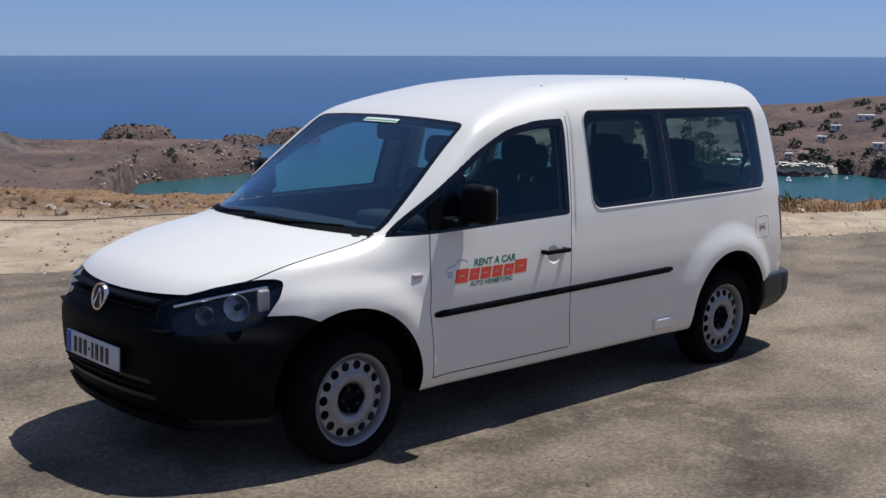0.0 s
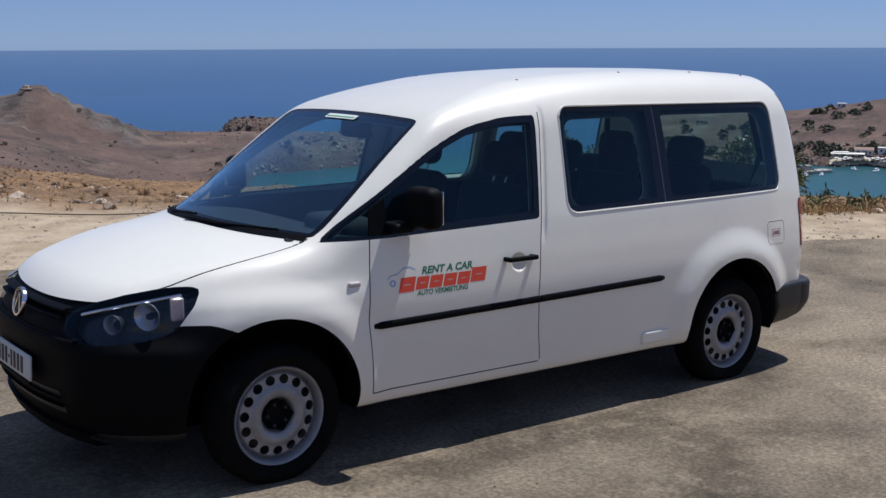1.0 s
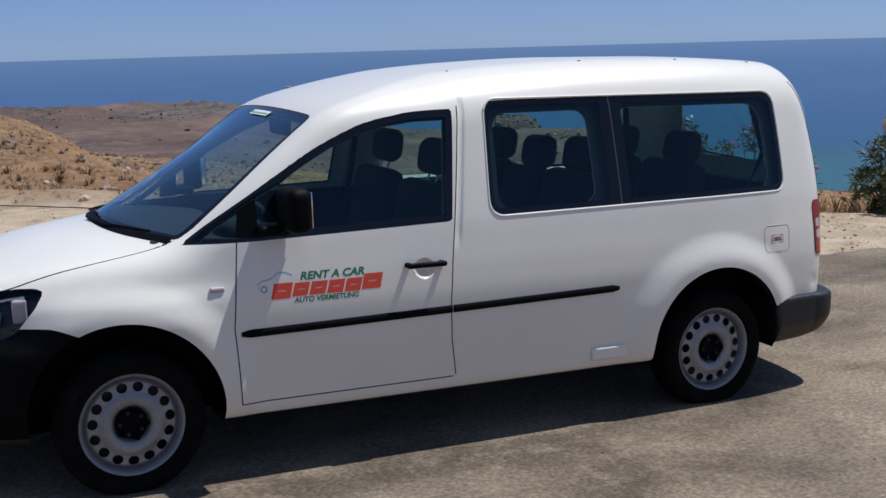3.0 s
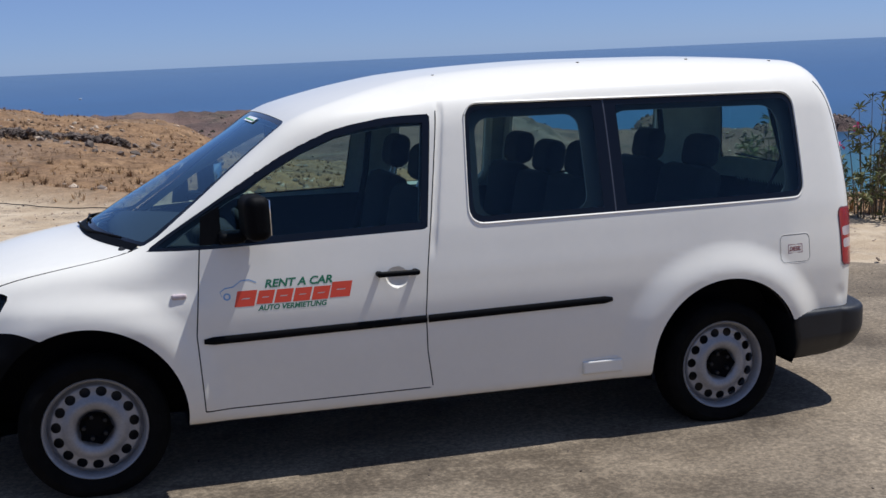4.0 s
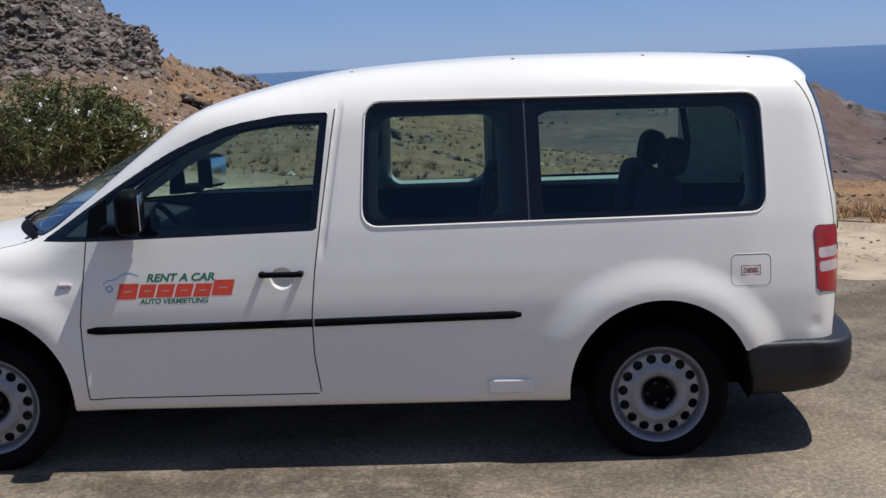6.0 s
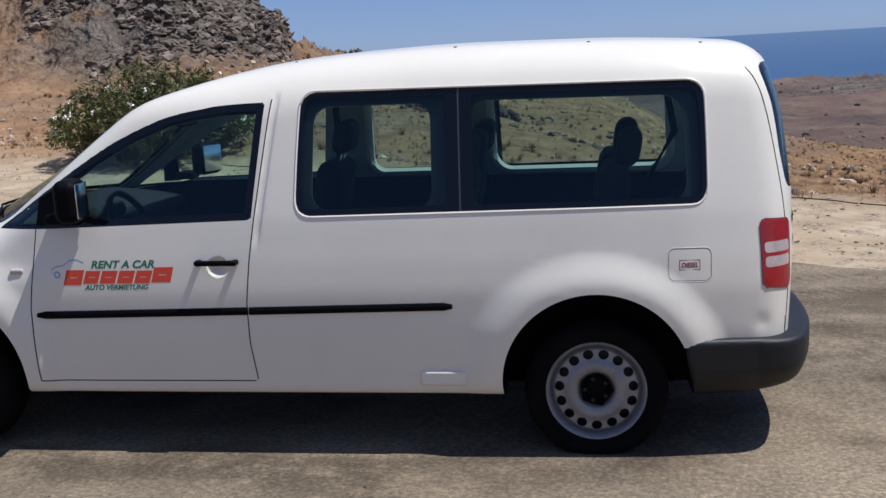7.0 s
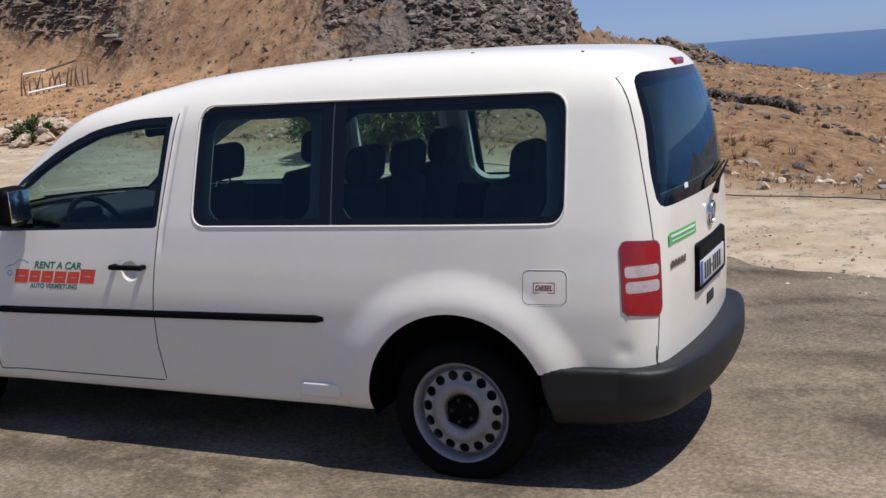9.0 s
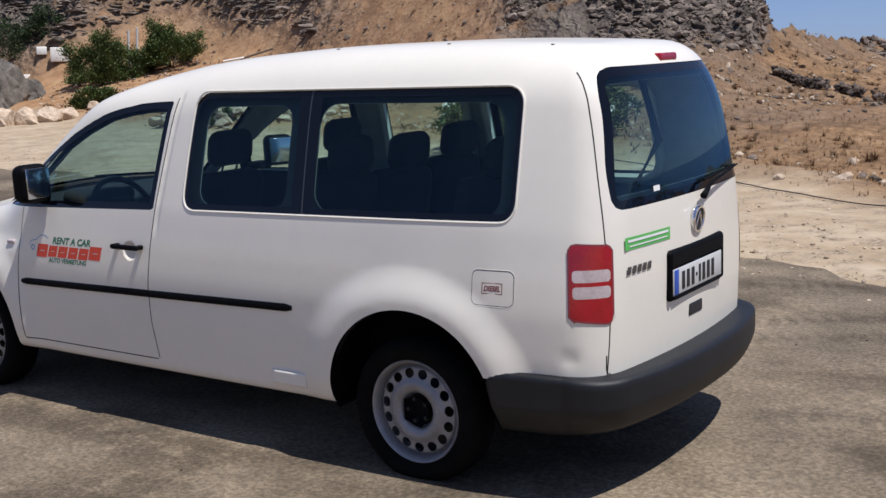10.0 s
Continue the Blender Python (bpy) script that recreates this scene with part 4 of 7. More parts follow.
on_back("screen_sticker", [(0, 0), (0.05, 0), (0.05, 0.022), (0, 0.022)], -0.37, 1.195, WHITE, "small pale sticker", tailgate)
wip = tube("rear_wiper", [(back(0.02, 1.13, 0.03), 0.02, 1.13), (back(0.1, 1.175, 0.035), 0.10, 1.175), (back(0.5, 1.215, 0.03), 0.50, 1.215)], [0.016, 0.007, 0.004], BLACK_PLASTIC, tailgate, "black rear wiper")
tube("wiper_blade", [(back(0.08, 1.19, 0.012), 0.08, 1.19), (back(0.52, 1.21, 0.012), 0.52, 1.21)], 0.005, SEAL, wip)
def on_roof(x, y):
    """The height of the roof at a place."""
    zs = np.linspace(1.4, 1.85, 400)
    return float(zs[(body(np.full(400, x), np.full(400, y), zs) < 0).nonzero()[0][-1]])


# the tailgate's side gaps
gate_half = curve((0.515, 0.690), (0.72, 0.682), (1.0, 0.680), (1.15, 0.672), (1.5, 0.624), (1.6, 0.600), (1.68, 0.570), (1.735, 0.540))
for s in (-1, 1):
    pts = []
    for z in np.linspace(0.520, 1.672, 76):
        y, xs = s * float(gate_half(z)), np.linspace(3.3, 3.95, 1300)
        ok = (body(xs, np.full(1300, y), np.full(1300, z)) < 0).nonzero()[0]
        if len(ok):
            pts.append((float(xs[ok[-1]]), y, float(z)))
    tube("shut_line", pts, 0.0026, GAP, van, "dark gap beside the tailgate", sides=6)
# roof: small black plugs
for x, y in ((1.69, 0.45), (2.43, 0.46), (3.0, 0.455), (3.48, 0.44)):
    for s in (-1, 1):
        z = on_roof(x, s * y)
        lathe("roof_plug", [(0.0, -0.002), (0.006, -0.002), (0.008, 0.004)], SEAL, van, pose(x, s * y, z - 0.001, 90, 0, 0), "black roof plug", 12)
# windscreen sticker, wipers
def on_screen(xs, y, out):
    x = xs
    for _ in range(12):
        x = xs + x - float(screen_x(np.array(x), np.array(y)))
    z = float(body_top(np.array(x), np.array(y)))
    return Vector((x, y, z)) + Vector((-0.55, 0, 0.83)) * out


mesh_object("screen_label", [on_screen(a, y, 0.004) for a in (0.852, 0.885) for y in np.linspace(-0.16, 0.12, 6)], [(k, k + 1, k + 7, k + 6) for k in range(5)], WHITE, screen, "pale windscreen label with green bars", smooth=False)
mesh_object("label_bar", [on_screen(a, y, 0.006) for a in (0.862, 0.868) for y in np.linspace(-0.15, 0.11, 6)], [(k, k + 1, k + 7, k + 6) for k in range(5)], LIME, screen, "green bar", smooth=False)
for y0, y1 in ((0.62, 0.02), (0.05, -0.55)):
    tube("windscreen_wiper", [on_screen(0.015, y0, 0.012), on_screen(0.03, (y0 + y1) / 2, 0.014), on_screen(0.06, y1, 0.010)], 0.006, BLACK_PLASTIC, van, "black wiper arm")
mesh_object("scuttle", [on_screen(a, y, 0.002 + 0.006 * (a > 0.03)) for a in (0.012, 0.05) for y in np.linspace(-0.70, 0.70, 30)], [(k, k + 1, k + 31, k + 30) for k in range(29)], BLACK_PLASTIC, van, "black scuttle panel")

# ---- inside the van ----
def seat(x, y, w, zt, gap):
    """x, zt: the middle of the headrest; gap: between it and the backrest."""
    s = tagged(new("seat"), "dark cloth seat with headrest")
    s.parent = van
    h = zt - 0.085 - gap - 0.72
    bevel_box("cushion", (0.50, w, 0.16), pose(x - 0.37, y, 0.66, 0, -6, 0), CLOTH, s, r=0.05)
    bevel_box("backrest", (0.14, w, h), pose(x - 0.03 - 0.19 * (h / 2 + 0.1), y, 0.72 + h / 2, 0, 11, 0), CLOTH, s, r=0.06)
    hr = box_sdf((x, y, zt), (0.055, 0.135, 0.090), 0.054)
    solid("headrest", lambda X, Y, Z: hr(X - 0.16 * (Z - zt), y + (Y - y) * (1 + 0.5 * np.maximum(Z - zt, 0)), Z), (x - 0.12, y - 0.2, zt - 0.15), (x + 0.12, y + 0.2, zt + 0.15), 0.022, CLOTH, s)
    for d in (-0.05, 0.05):
        tube("headrest_post", [(x - 0.03, y + d, zt - 0.10 - gap), (x, y + d, zt - 0.06)], 0.006, CHROME, s, "chrome post")
    return s


for x, y in ((1.64, -0.40), (1.71, 0.40)):
    seat(x, y, 0.50, 1.335, 0.03)
for y, zt in ((-0.45, 1.318), (0.0, 1.298), (0.45, 1.318)):
    seat(2.45, y, 0.43, zt, -0.01)
for y in (-0.30, 0.30):
    seat(3.17, y, 0.50, 1.315, -0.02)
bevel_box("cabin_floor", (3.4, 1.08, 0.04), pose(1.95, 0, 0.47), TRIM, van, r=0.01)
dash = solid("dashboard", lambda x, y, z: smax(box_sdf((0.42, 0, 0.93), (0.28, 0.70, 0.13), 0.08)(x, y, z), z - (1.07 - 0.16 * (x - 0.3)), 0.05), (0.1, -0.78, 0.72), (0.76, 0.78, 1.14), 0.035, CLOTH, van, "dark grey dashboard")
solid("instrument_hood", box_sdf((0.60, -0.40, 1.05), (0.10, 0.19, 0.055), 0.05), (0.45, -0.65, 0.95), (0.75, -0.15, 1.15), 0.02, CLOTH, dash)
st = pose(0.80, -0.40, 0.985, 0, 62, 0)
ringpts = [st @ Vector((0.185 * math.cos(a * math.tau / 28), 0.185 * math.sin(a * math.tau / 28), 0)) for a in range(29)]
wheel_ring = tube("steering_wheel", ringpts, 0.016, CLOTH, van, "black steering wheel")
solid("airbag_boss", box_sdf((0.785, -0.40, 0.985), (0.03, 0.075, 0.07), 0.025), (0.73, -0.5, 0.88), (0.84, -0.3, 1.08), 0.015, CLOTH, wheel_ring)
for a in (0.2, math.pi - 0.2, -math.pi / 2):
    tube("spoke", [st @ Vector((0.05 * math.cos(a + 1.57), 0.05 * math.sin(a + 1.57), 0)), st @ Vector((0.18 * math.cos(a + 1.57), 0.18 * math.sin(a + 1.57), 0))], 0.014, CLOTH, wheel_ring)
solid("inside_mirror", box_sdf((0.97, 0.0, 1.485), (0.022, 0.13, 0.045), 0.02), (0.92, -0.17, 1.42), (1.02, 0.17, 1.55), 0.012, BLACK_PLASTIC, van, "black inside mirror")
tube("mirror_stem", [(0.97, 0.0, 1.53), (0.92, 0.0, 1.57)], 0.012, BLACK_PLASTIC, van)
for s in (-1, 1):
    tube("seat_belt", [(3.38, s * 0.60, 1.60), (3.44, s * 0.66, 1.30), (3.30, s * 0.66, 1.05)], [0.018, 0.02, 0.018], CLOTH, van, "dark seat belt")
    tube("belt_strap", [(1.62, s * 0.60, 1.52), (1.60, s * 0.70, 1.2), (1.50, s * 0.68, 0.8)], 0.018, CLOTH, van, "dark seat belt")

# the upper body is raked forward a little over the wheels
RAKE = 0.0245
for ob in van.children_recursive:
    if ob.type == "MESH" and ob.parent.name.split(".")[0] != "wheel":
        me = ob.data
        co = np.empty(len(me.vertices) * 3, np.float32)
        me.vertices.foreach_get("co", co)
        co = co.reshape(-1, 3)
        co[:, 0] -= (RAKE * co[:, 2] + 0.002) * (1 - sstep(2.2, 3.4, co[:, 0]))
        me.vertices.foreach_set("co", co.reshape(-1))
        me.update()

# ---- the land ----
CX, CY = 1.3, -5.7           # middle of the terrain's rings
SEA = -60.0
EYE_Z = 1.85
road_edge = curve((-60, 20), (-30, 12.3), (-12, 7.9), (-5, 6.2), (0.6, 4.85), (2.4, 4.35), (4.1, 3.6), (5.8, 2.9), (8, 2.2), (9.6, 1.55), (14, 0.2), (30, -7), (60, -22))
dust_edge = curve((-60, 38), (-30, 22), (-8, 13.0), (-2, 11.2), (1.9, 8.2), (4.2, 7.4), (7.5, 5.6), (10.4, 3.3), (12.5, 2.5), (30, -6), (60, -20))
near_rise = curve((-80, -8.5), (-65, -7.6), (-45, -7.6), (-30, -7.3), (-22, -7.0), (-17, -6.4), (-12, -5.6), (-9, -5.3), (-6, -4.9), (-3, -3.3), (-0.5, -2.7), (1.1, -2.5), (3, -2.25), (5.3, -1.82), (7, -1.45), (8.6, -0.75), (10.3, -0.2), (12, 0.25), (17, 0.7), (23, 0.2), (30, 0.3), (36, 1.2), (40, 2.6), (44, 3.6), (50, 3.8), (80, 4.2))
cliff_top = curve((-80, 0), (11.9, 0), (12.3, 0.6), (12.7, 1.0), (13.3, 0.45), (14.2, 0.25), (14.8, 0.7), (16, 1.2), (20, 4.2), (30, 9.0), (45, 8), (60, 9), (80, 10))
far_sky = curve((-90, -1.8), (-75, -1.9), (-63, -2.2), (-60.4, -2.55), (-58, -2.7), (-55.7, -3.05), (-53.5, -3.55), (-48, -3.85), (-45, -4.35), (-42, -5.2))
cape_sky = curve((-26, -7.5), (-23.4, -5.2), (-21.9, -4.1), (-20.3, -3.45), (-19.2, -3.0), (-18.5, -2.4), (-17.6, -2.08), (-16.8, -2.25), (-16.0, -2.65), (-13.4, -2.95), (-10, -3.0), (-7, -2.72), (-2, -2.6), (5, -2.6), (20, -2.6))
plain_in = curve((-40, 700), (-33.8, 592), (-32, 580), (-29.5, 564), (-27.6, 552), (-26.9, 505), (-25.4, 430), (-22.5, 330), (-18, 250), (0, 200))
plain_out = curve((-40, 500), (-34.2, 560), (-33, 620), (-30, 690), (-24, 700), (0, 720))


def polar(x, y):
    dx, dy = x - CX, y - CY
    return np.degrees(np.arctan2(-dx, dy)), np.hypot(dx, dy)


def plane_z(x):
    return 0.037 - SLOPE * np.clip(x, -14, 12) + 0.012 * np.clip(-14 - x, 0, 30)


def deg(a):
    return np.tan(np.radians(a))


def land(x, y):
    """Ground height, and how far each place is shoulder (0), hillside (1) or far land (2), and how rocky."""
    x, y = np.asarray(x, float), np.asarray(y, float)
    az, r = polar(x, y)
    front = sstep(100, 80, np.abs(az))
    p = plane_z(x)
    s = (y - dust_edge(x)) * 0.85
    # near slope
    k = 1 - 0.36 * sstep(9.0, 13.0, az) * sstep(44, 24, az) + 0.12 * sstep(34, 46, az)      # the crag stands nearer than the ridge beside it
    rk = r / k
    turn = np.degrees(np.arctan2(5.8 - x, y + 4.6))
    wob = 4.0 * (noise2(x * 0.12 + 2, y * 0.12, 4) - 0.5)
    gully = sstep(28.5, 35, turn + wob) * sstep(42.5, 38, turn + wob)      # a bare earthy gully in the crag
    flank = sstep(18.4, 19.5, turn)      # the crag ends in a steep flank
    reach = 58.0 * k
    z60 = EYE_Z + reach * deg(near_rise(np.clip(az, -80, 80)))
    t = np.clip(s / np.maximum(reach - (r - s), 8), 0, 1)
    hill = p * (1 - t) + z60 * t ** (0.8 + 0.45 * sstep(1, 5.5, az))
    past = np.clip(r - reach, 0, None)
    fall = np.where(az < -3, 0.24, np.where(az < 10, 0.20, -0.10))
    fall = 0.24 - 0.04 * sstep(-6, 0, az) - 0.27 * sstep(10, 14, az) * flank
    near = hill - fall * past
    near = np.minimum(near, 14)
    rocky = np.zeros_like(r)
    rise = flank * cliff_top(np.clip(az, -80, 80)) * k * sstep(50, 60 + 15 * sstep(15, 30, az), rk + 3 * (noise2(x * 0.22, y * 0.22, 3) - 0.5))
    cliffy = flank * (1 - 0.86 * gully) * sstep(11.2, 12.6, az) * sstep(47 + 4 * sstep(34, 42, turn), 55 + 3 * sstep(34, 42, turn), rk + 5 * (noise2(x * 0.2 + 6, y * 0.2, 4) - 0.5))
    near = near + rise + cliffy * k * (2.1 * (noise2(x * 0.17, y * 0.17, 6, 0.6, True) - 0.55) + 1.3 * (noise2(x * 0.5 + 9, y * 0.5, 4, 0.6, True) - 0.5) + 0.9 * (noise2(x * 1.1 + 4, y * 0.7 + x * 0.3, 4, 0.7, True) - 0.5) + 0.5 * (noise2(x * 2.3 + 1, y * 2.3, 2, 0.7, True) - 0.5))
    lay = near / 0.85 + 1.2 * noise2(x * 0.11, y * 0.11, 4)      # ledges of layered rock
    near = near + cliffy * sstep(36, 41, turn) * (0.12 + 0.22 * noise2(x * 0.4, y * 0.4, 3)) * (0.5 - (lay - np.floor(lay)))
    # far land
    far = np.full_like(r, -78.0)
    m = sstep(-36, -33.8, az) * sstep(25, 15, az)
    inside = sstep(plain_in(az) - 22, plain_in(az) + 6, r) * sstep(plain_out(az) + 14, plain_out(az) - 14, r)
    level = -52 + 19 * sstep(-24, -12, az) + 0.012 * np.clip(r - 450, 0, 200)
    land1 = -78 + (level + 78) * inside
    crest_z = EYE_Z + 630 * deg(cape_sky(np.clip(az, -26, 20)))
    g1 = np.exp(-((r - 630) / 95) ** 2)
    land1 = np.maximum(land1, level + (crest_z - level) * g1 - 45 * (1 - g1))
    far = np.maximum(far, np.where(m > 0, land1 * m - 78 * (1 - m), -78))
    m2 = sstep(-42.5, -46, az)
    shore = 590 + 26 * sstep(-56, -53, az) + 10 * np.sin(az * 1.3)
    c2 = EYE_Z + 800 * deg(far_sky(np.clip(az, -90, -42)))
    t2 = np.clip((r - shore) / (800 - shore), 0, 4.0)
    land2 = -64 + (c2 + 64) * np.where(t2 < 1, 0.16 * sstep(0, 0.05, t2) + 0.84 * t2 ** 0.9, 1.0 - 0.55 * (t2 - 1)) - 14 * sstep(shore + 5, shore - 15, r)
    far = np.maximum(far, -78 + (land2 + 78) * m2)
    for a0, a1, top, rr in ((-29.5, -25.9, -46.0, 765), (-33.9, -31.5, -54.6, 765), (-36.4, -33.7, -49.5, 775), (-20.9, -18.5, -50, 745)):
        w = (a1 - a0) / 2
        b = np.clip(1 - np.abs((az - (a0 + a1) / 2) / w) ** 4 - ((r - rr) / 22) ** 2, 0, 1) ** 0.5
        far = np.maximum(far, np.where(b > 0, -62 + (top + 62) * (b * (0.72 + 0.28 * noise2(az * 2.2, r * 0.06, 3))), -78))
    rough_far = (noise2(x * 0.02, y * 0.02, 6, 0.6, True) - 0.55) * 8.0 + (noise2(x * 0.07, y * 0.07, 5, 0.65, True) - 0.5) * 5.0
    far = far + rough_far * sstep(-66, -57, far) * sstep(180, 420, r) * (0.35 + 0.45 * sstep(-22, -14, az) * sstep(520, 600, r) + 0.5 * sstep(-45, -50, az) * sstep(740, 680, r) + 0.8 * sstep(-24, -26, az) * sstep(-36, -34, az) * sstep(90, 30, r - plain_in(az)))
    head = sstep(-23.5, -21, az) * sstep(-9, -14, az) * sstep(540, 575, r) * sstep(740, 690, r)      # bedded rock of the cape
    lay = far / 5.0 + 1.5 * noise2(x * 0.012, y * 0.012, 4)
    far = far + head * (2.6 * (0.5 - (lay - np.floor(lay))) + 3.5 * (noise2(x * 0.05 + 5, y * 0.05, 4, 0.65, True) - 0.55))
    z = np.where(s > 0, np.maximum(near, far), p)
    # hill relief
    fade = sstep(0.3, 8, s) * sstep(420, 120, r)
    z = z + fade * ((noise2(x * 0.25, y * 0.25, 5) - 0.5) * (0.5 + r * 0.010) + (noise2(x * 1.3, y * 1.3, 4, 0.6, True) - 0.5) * (0.16 + r * 0.0012))
    z = z + sstep(0, 1.2, y - road_edge(x)) * sstep(2.5, 0.3, s) * ((noise2(x * 0.8, y * 0.8, 3) - 0.5) * 0.05 + (noise2(x * 6, y * 6, 3) - 0.5) * 0.016)
    # a low bank of earth along the shoulder
    z = z + 0.16 * np.exp(-((s - 0.9) / 0.6) ** 2) * (0.5 + noise2(x * 0.7, y * 0.7, 3)) * front
    z = np.where(front > 0, z * front + p * (1 - front), p + 0.10 * np.clip(r - 20, 0, 60))
    zone = sstep(-0.4, 1.2, s + 1.2 * (noise2(x * 0.6, y * 0.6, 3) - 0.5)) + sstep(90, 320, r) * (s > 0)
    rocky = np.maximum(cliffy * sstep(0.15, 0.6, rise + 0.5), 0.38 * sstep(0.56, 0.76, noise2(x * 0.11 + 3, y * 0.11, 5)) * (s > 1))
    return z, zone, rocky


def cape_rock(x, y):
    """Where grey rock shows on the cape."""
    az, r = polar(x, y)
    return sstep(-23.5, -21, az) * sstep(-7, -14, az) * sstep(545, 590, r) * sstep(0.36, 0.52, noise2(x * 0.02, y * 0.02, 5))


def bare_earth(x, y):
    """Orange earth laid bare on the slope beside the bend."""
    az, r = polar(x, y)
    return sstep(15, 27, az + 8 * (noise2(x * 0.2, y * 0.2, 4) - 0.5)) * (y > dust_edge(x))


def ground_z(x, y):
    return float(land(np.array([float(x)]), np.array([float(y)]))[0][0])


rings = np.concatenate([[0.02, 1.5, 3, 4.5, 6], np.arange(7, 11, 0.35), np.arange(11, 24, 0.16), np.arange(24, 56, 0.27), np.arange(56, 78, 0.45), 78 * (1500 / 78) ** np.linspace(0, 1, 240)])
turns = np.concatenate([np.arange(-75, 75, 0.22), np.arange(75, 285, 4.0)])
RR, AA = np.meshgrid(rings, np.radians(turns), indexing="ij")
GX, GY = CX - RR * np.sin(AA), CY + RR * np.cos(AA)
GZ, ZONE, ROCK = land(GX, GY)
under_road = sstep(0.25, -0.15, GY - road_edge(GX))
GZ = GZ - 0.05 * under_road
nr, na = RR.shape
ii = np.arange(nr * na).reshape(nr, na)
jj = np.roll(ii, -1, 1)
quads = np.stack([ii[:-1], ii[1:], jj[1:], jj[:-1]], -1).reshape(-1, 4)[:, ::-1]


def ground_material():
    m = bpy.data.materials.new("dry_ground")
    m.use_nodes = True
    t = m.node_tree
    b = t.nodes["Principled BSDF"]
    b.inputs["Roughness"].default_value, b.inputs["Specular IOR Level"].default_value = 0.95, 0.15
    L = t.links.new
    out = t.nodes.new("ShaderNodeTexCoord").outputs["Object"]

    def ramp(fac, stops):
        n = t.nodes.new("ShaderNodeValToRGB")
        e = n.color_ramp.elements
        while len(e) < len(stops):
            e.new(0.5)
        for k, (pos, col) in enumerate(stops):
            e[k].position, e[k].color = pos, (*col, 1)
        L(fac, n.inputs[0])
        return n.outputs[0]

    def mix(fac, a, c):
        n = t.nodes.new("ShaderNodeMix")
        n.data_type = "RGBA"
        L(fac, n.inputs[0])
        L(a, n.inputs[6])
        L(c, n.inputs[7])
        return n.outputs[2]

    def attr(name):
        n = t.nodes.new("ShaderNodeAttribute")
        n.attribute_name = name
        return n.outputs["Fac"]

    def clampf(v, lo, hi):
        n = t.nodes.new("ShaderNodeMapRange")
        L(v, n.inputs[0])
        n.inputs[1].default_value, n.inputs[2].default_value = lo, hi
        return n.outputs[0]
    dust = ramp(noise_node(t, out, 1.3, 8, 0.65), [(0.32, (0.34, 0.255, 0.165)), (0.5, (0.43, 0.335, 0.225)), (0.68, (0.52, 0.425, 0.305))])
    pebbles = ramp(noise_node(t, out, 30, 3), [(0.42, (0.20, 0.15, 0.10)), (0.55, (0.38, 0.30, 0.21)), (0.72, (0.5, 0.44, 0.36))])
    dust = mix(clampf(noise_node(t, out, 3.5, 5), 0.50, 0.66), dust, pebbles)
    straw = ramp(noise_node(t, out, 0.5, 9, 0.7), [(0.28, (0.110, 0.067, 0.038)), (0.42, (0.230, 0.137, 0.071)), (0.56, (0.315, 0.195, 0.101)), (0.72, (0.41, 0.280, 0.160))])
    scrub = ramp(noise_node(t, out, 2.1, 7, 0.7), [(0.34, (0.098, 0.067, 0.040)), (0.48, (0.230, 0.141, 0.077)), (0.64, (0.375, 0.246, 0.134))])
    hill = mix(clampf(noise_node(t, out, 0.28, 6), 0.38, 0.57), straw, scrub)
    stubble = ramp(noise_node(t, out, 11, 5, 0.75), [(0.40, (0.50, 0.47, 0.44)), (0.58, (1.0, 1.0, 1.0))])
    speck = t.nodes.new("ShaderNodeMix")
    speck.data_type, speck.blend_type = "RGBA", "MULTIPLY"
    speck.inputs[0].default_value = 0.8
    L(hill, speck.inputs[6])
    L(stubble, speck.inputs[7])
    hill = speck.outputs[2]
    orange = ramp(noise_node(t, out, 0.9, 8, 0.68), [(0.30, (0.20, 0.105, 0.052)), (0.46, (0.34, 0.195, 0.098)), (0.62, (0.44, 0.275, 0.145)), (0.76, (0.50, 0.35, 0.20))])
    hill = mix(attr("earth"), hill, orange)
    rock = ramp(noise_node(t, out, 1.1, 9, 0.75), [(0.30, (0.028, 0.025, 0.024)), (0.44, (0.092, 0.077, 0.067)), (0.58, (0.172, 0.145, 0.122)), (0.75, (0.29, 0.25, 0.212))])
    soil = ramp(noise_node(t, out, 1.7, 7, 0.7), [(0.35, (0.17, 0.094, 0.048)), (0.62, (0.31, 0.185, 0.095))])
    rock = mix(clampf(noise_node(t, out, 0.42, 6, 0.65), 0.60, 0.69), rock, soil)
    hill = mix(attr("rock"), hill, rock)
    # the far land's brown, with aerial haze mixed in as a mauve shift
    farc = ramp(noise_node(t, out, 0.022, 9, 0.65), [(0.34, (0.078, 0.058, 0.053)), (0.47, (0.130, 0.089, 0.075)), (0.56, (0.158, 0.107, 0.086)), (0.70, (0.215, 0.158, 0.118))])
    fleck = ramp(noise_node(t, out, 0.12, 6, 0.7), [(0.44, (0.055, 0.052, 0.042)), (0.56, (0.20, 0.15, 0.115))])
    farc = mix(clampf(noise_node(t, out, 0.05, 6), 0.52, 0.70), farc, fleck)
    zn = attr("zone")
    colour = mix(clampf(zn, 0.0, 1.0), dust, hill)
    colour = mix(clampf(zn, 1.0, 2.0), colour, farc)
    crag = ramp(noise_node(t, out, 0.06, 8, 0.7), [(0.36, (0.055, 0.050, 0.048)), (0.50, (0.125, 0.108, 0.096)), (0.66, (0.215, 0.185, 0.160))])
    colour = mix(attr("cape"), colour, crag)
    L(colour, b.inputs["Base Color"])
    bp = t.nodes.new("ShaderNodeBump")
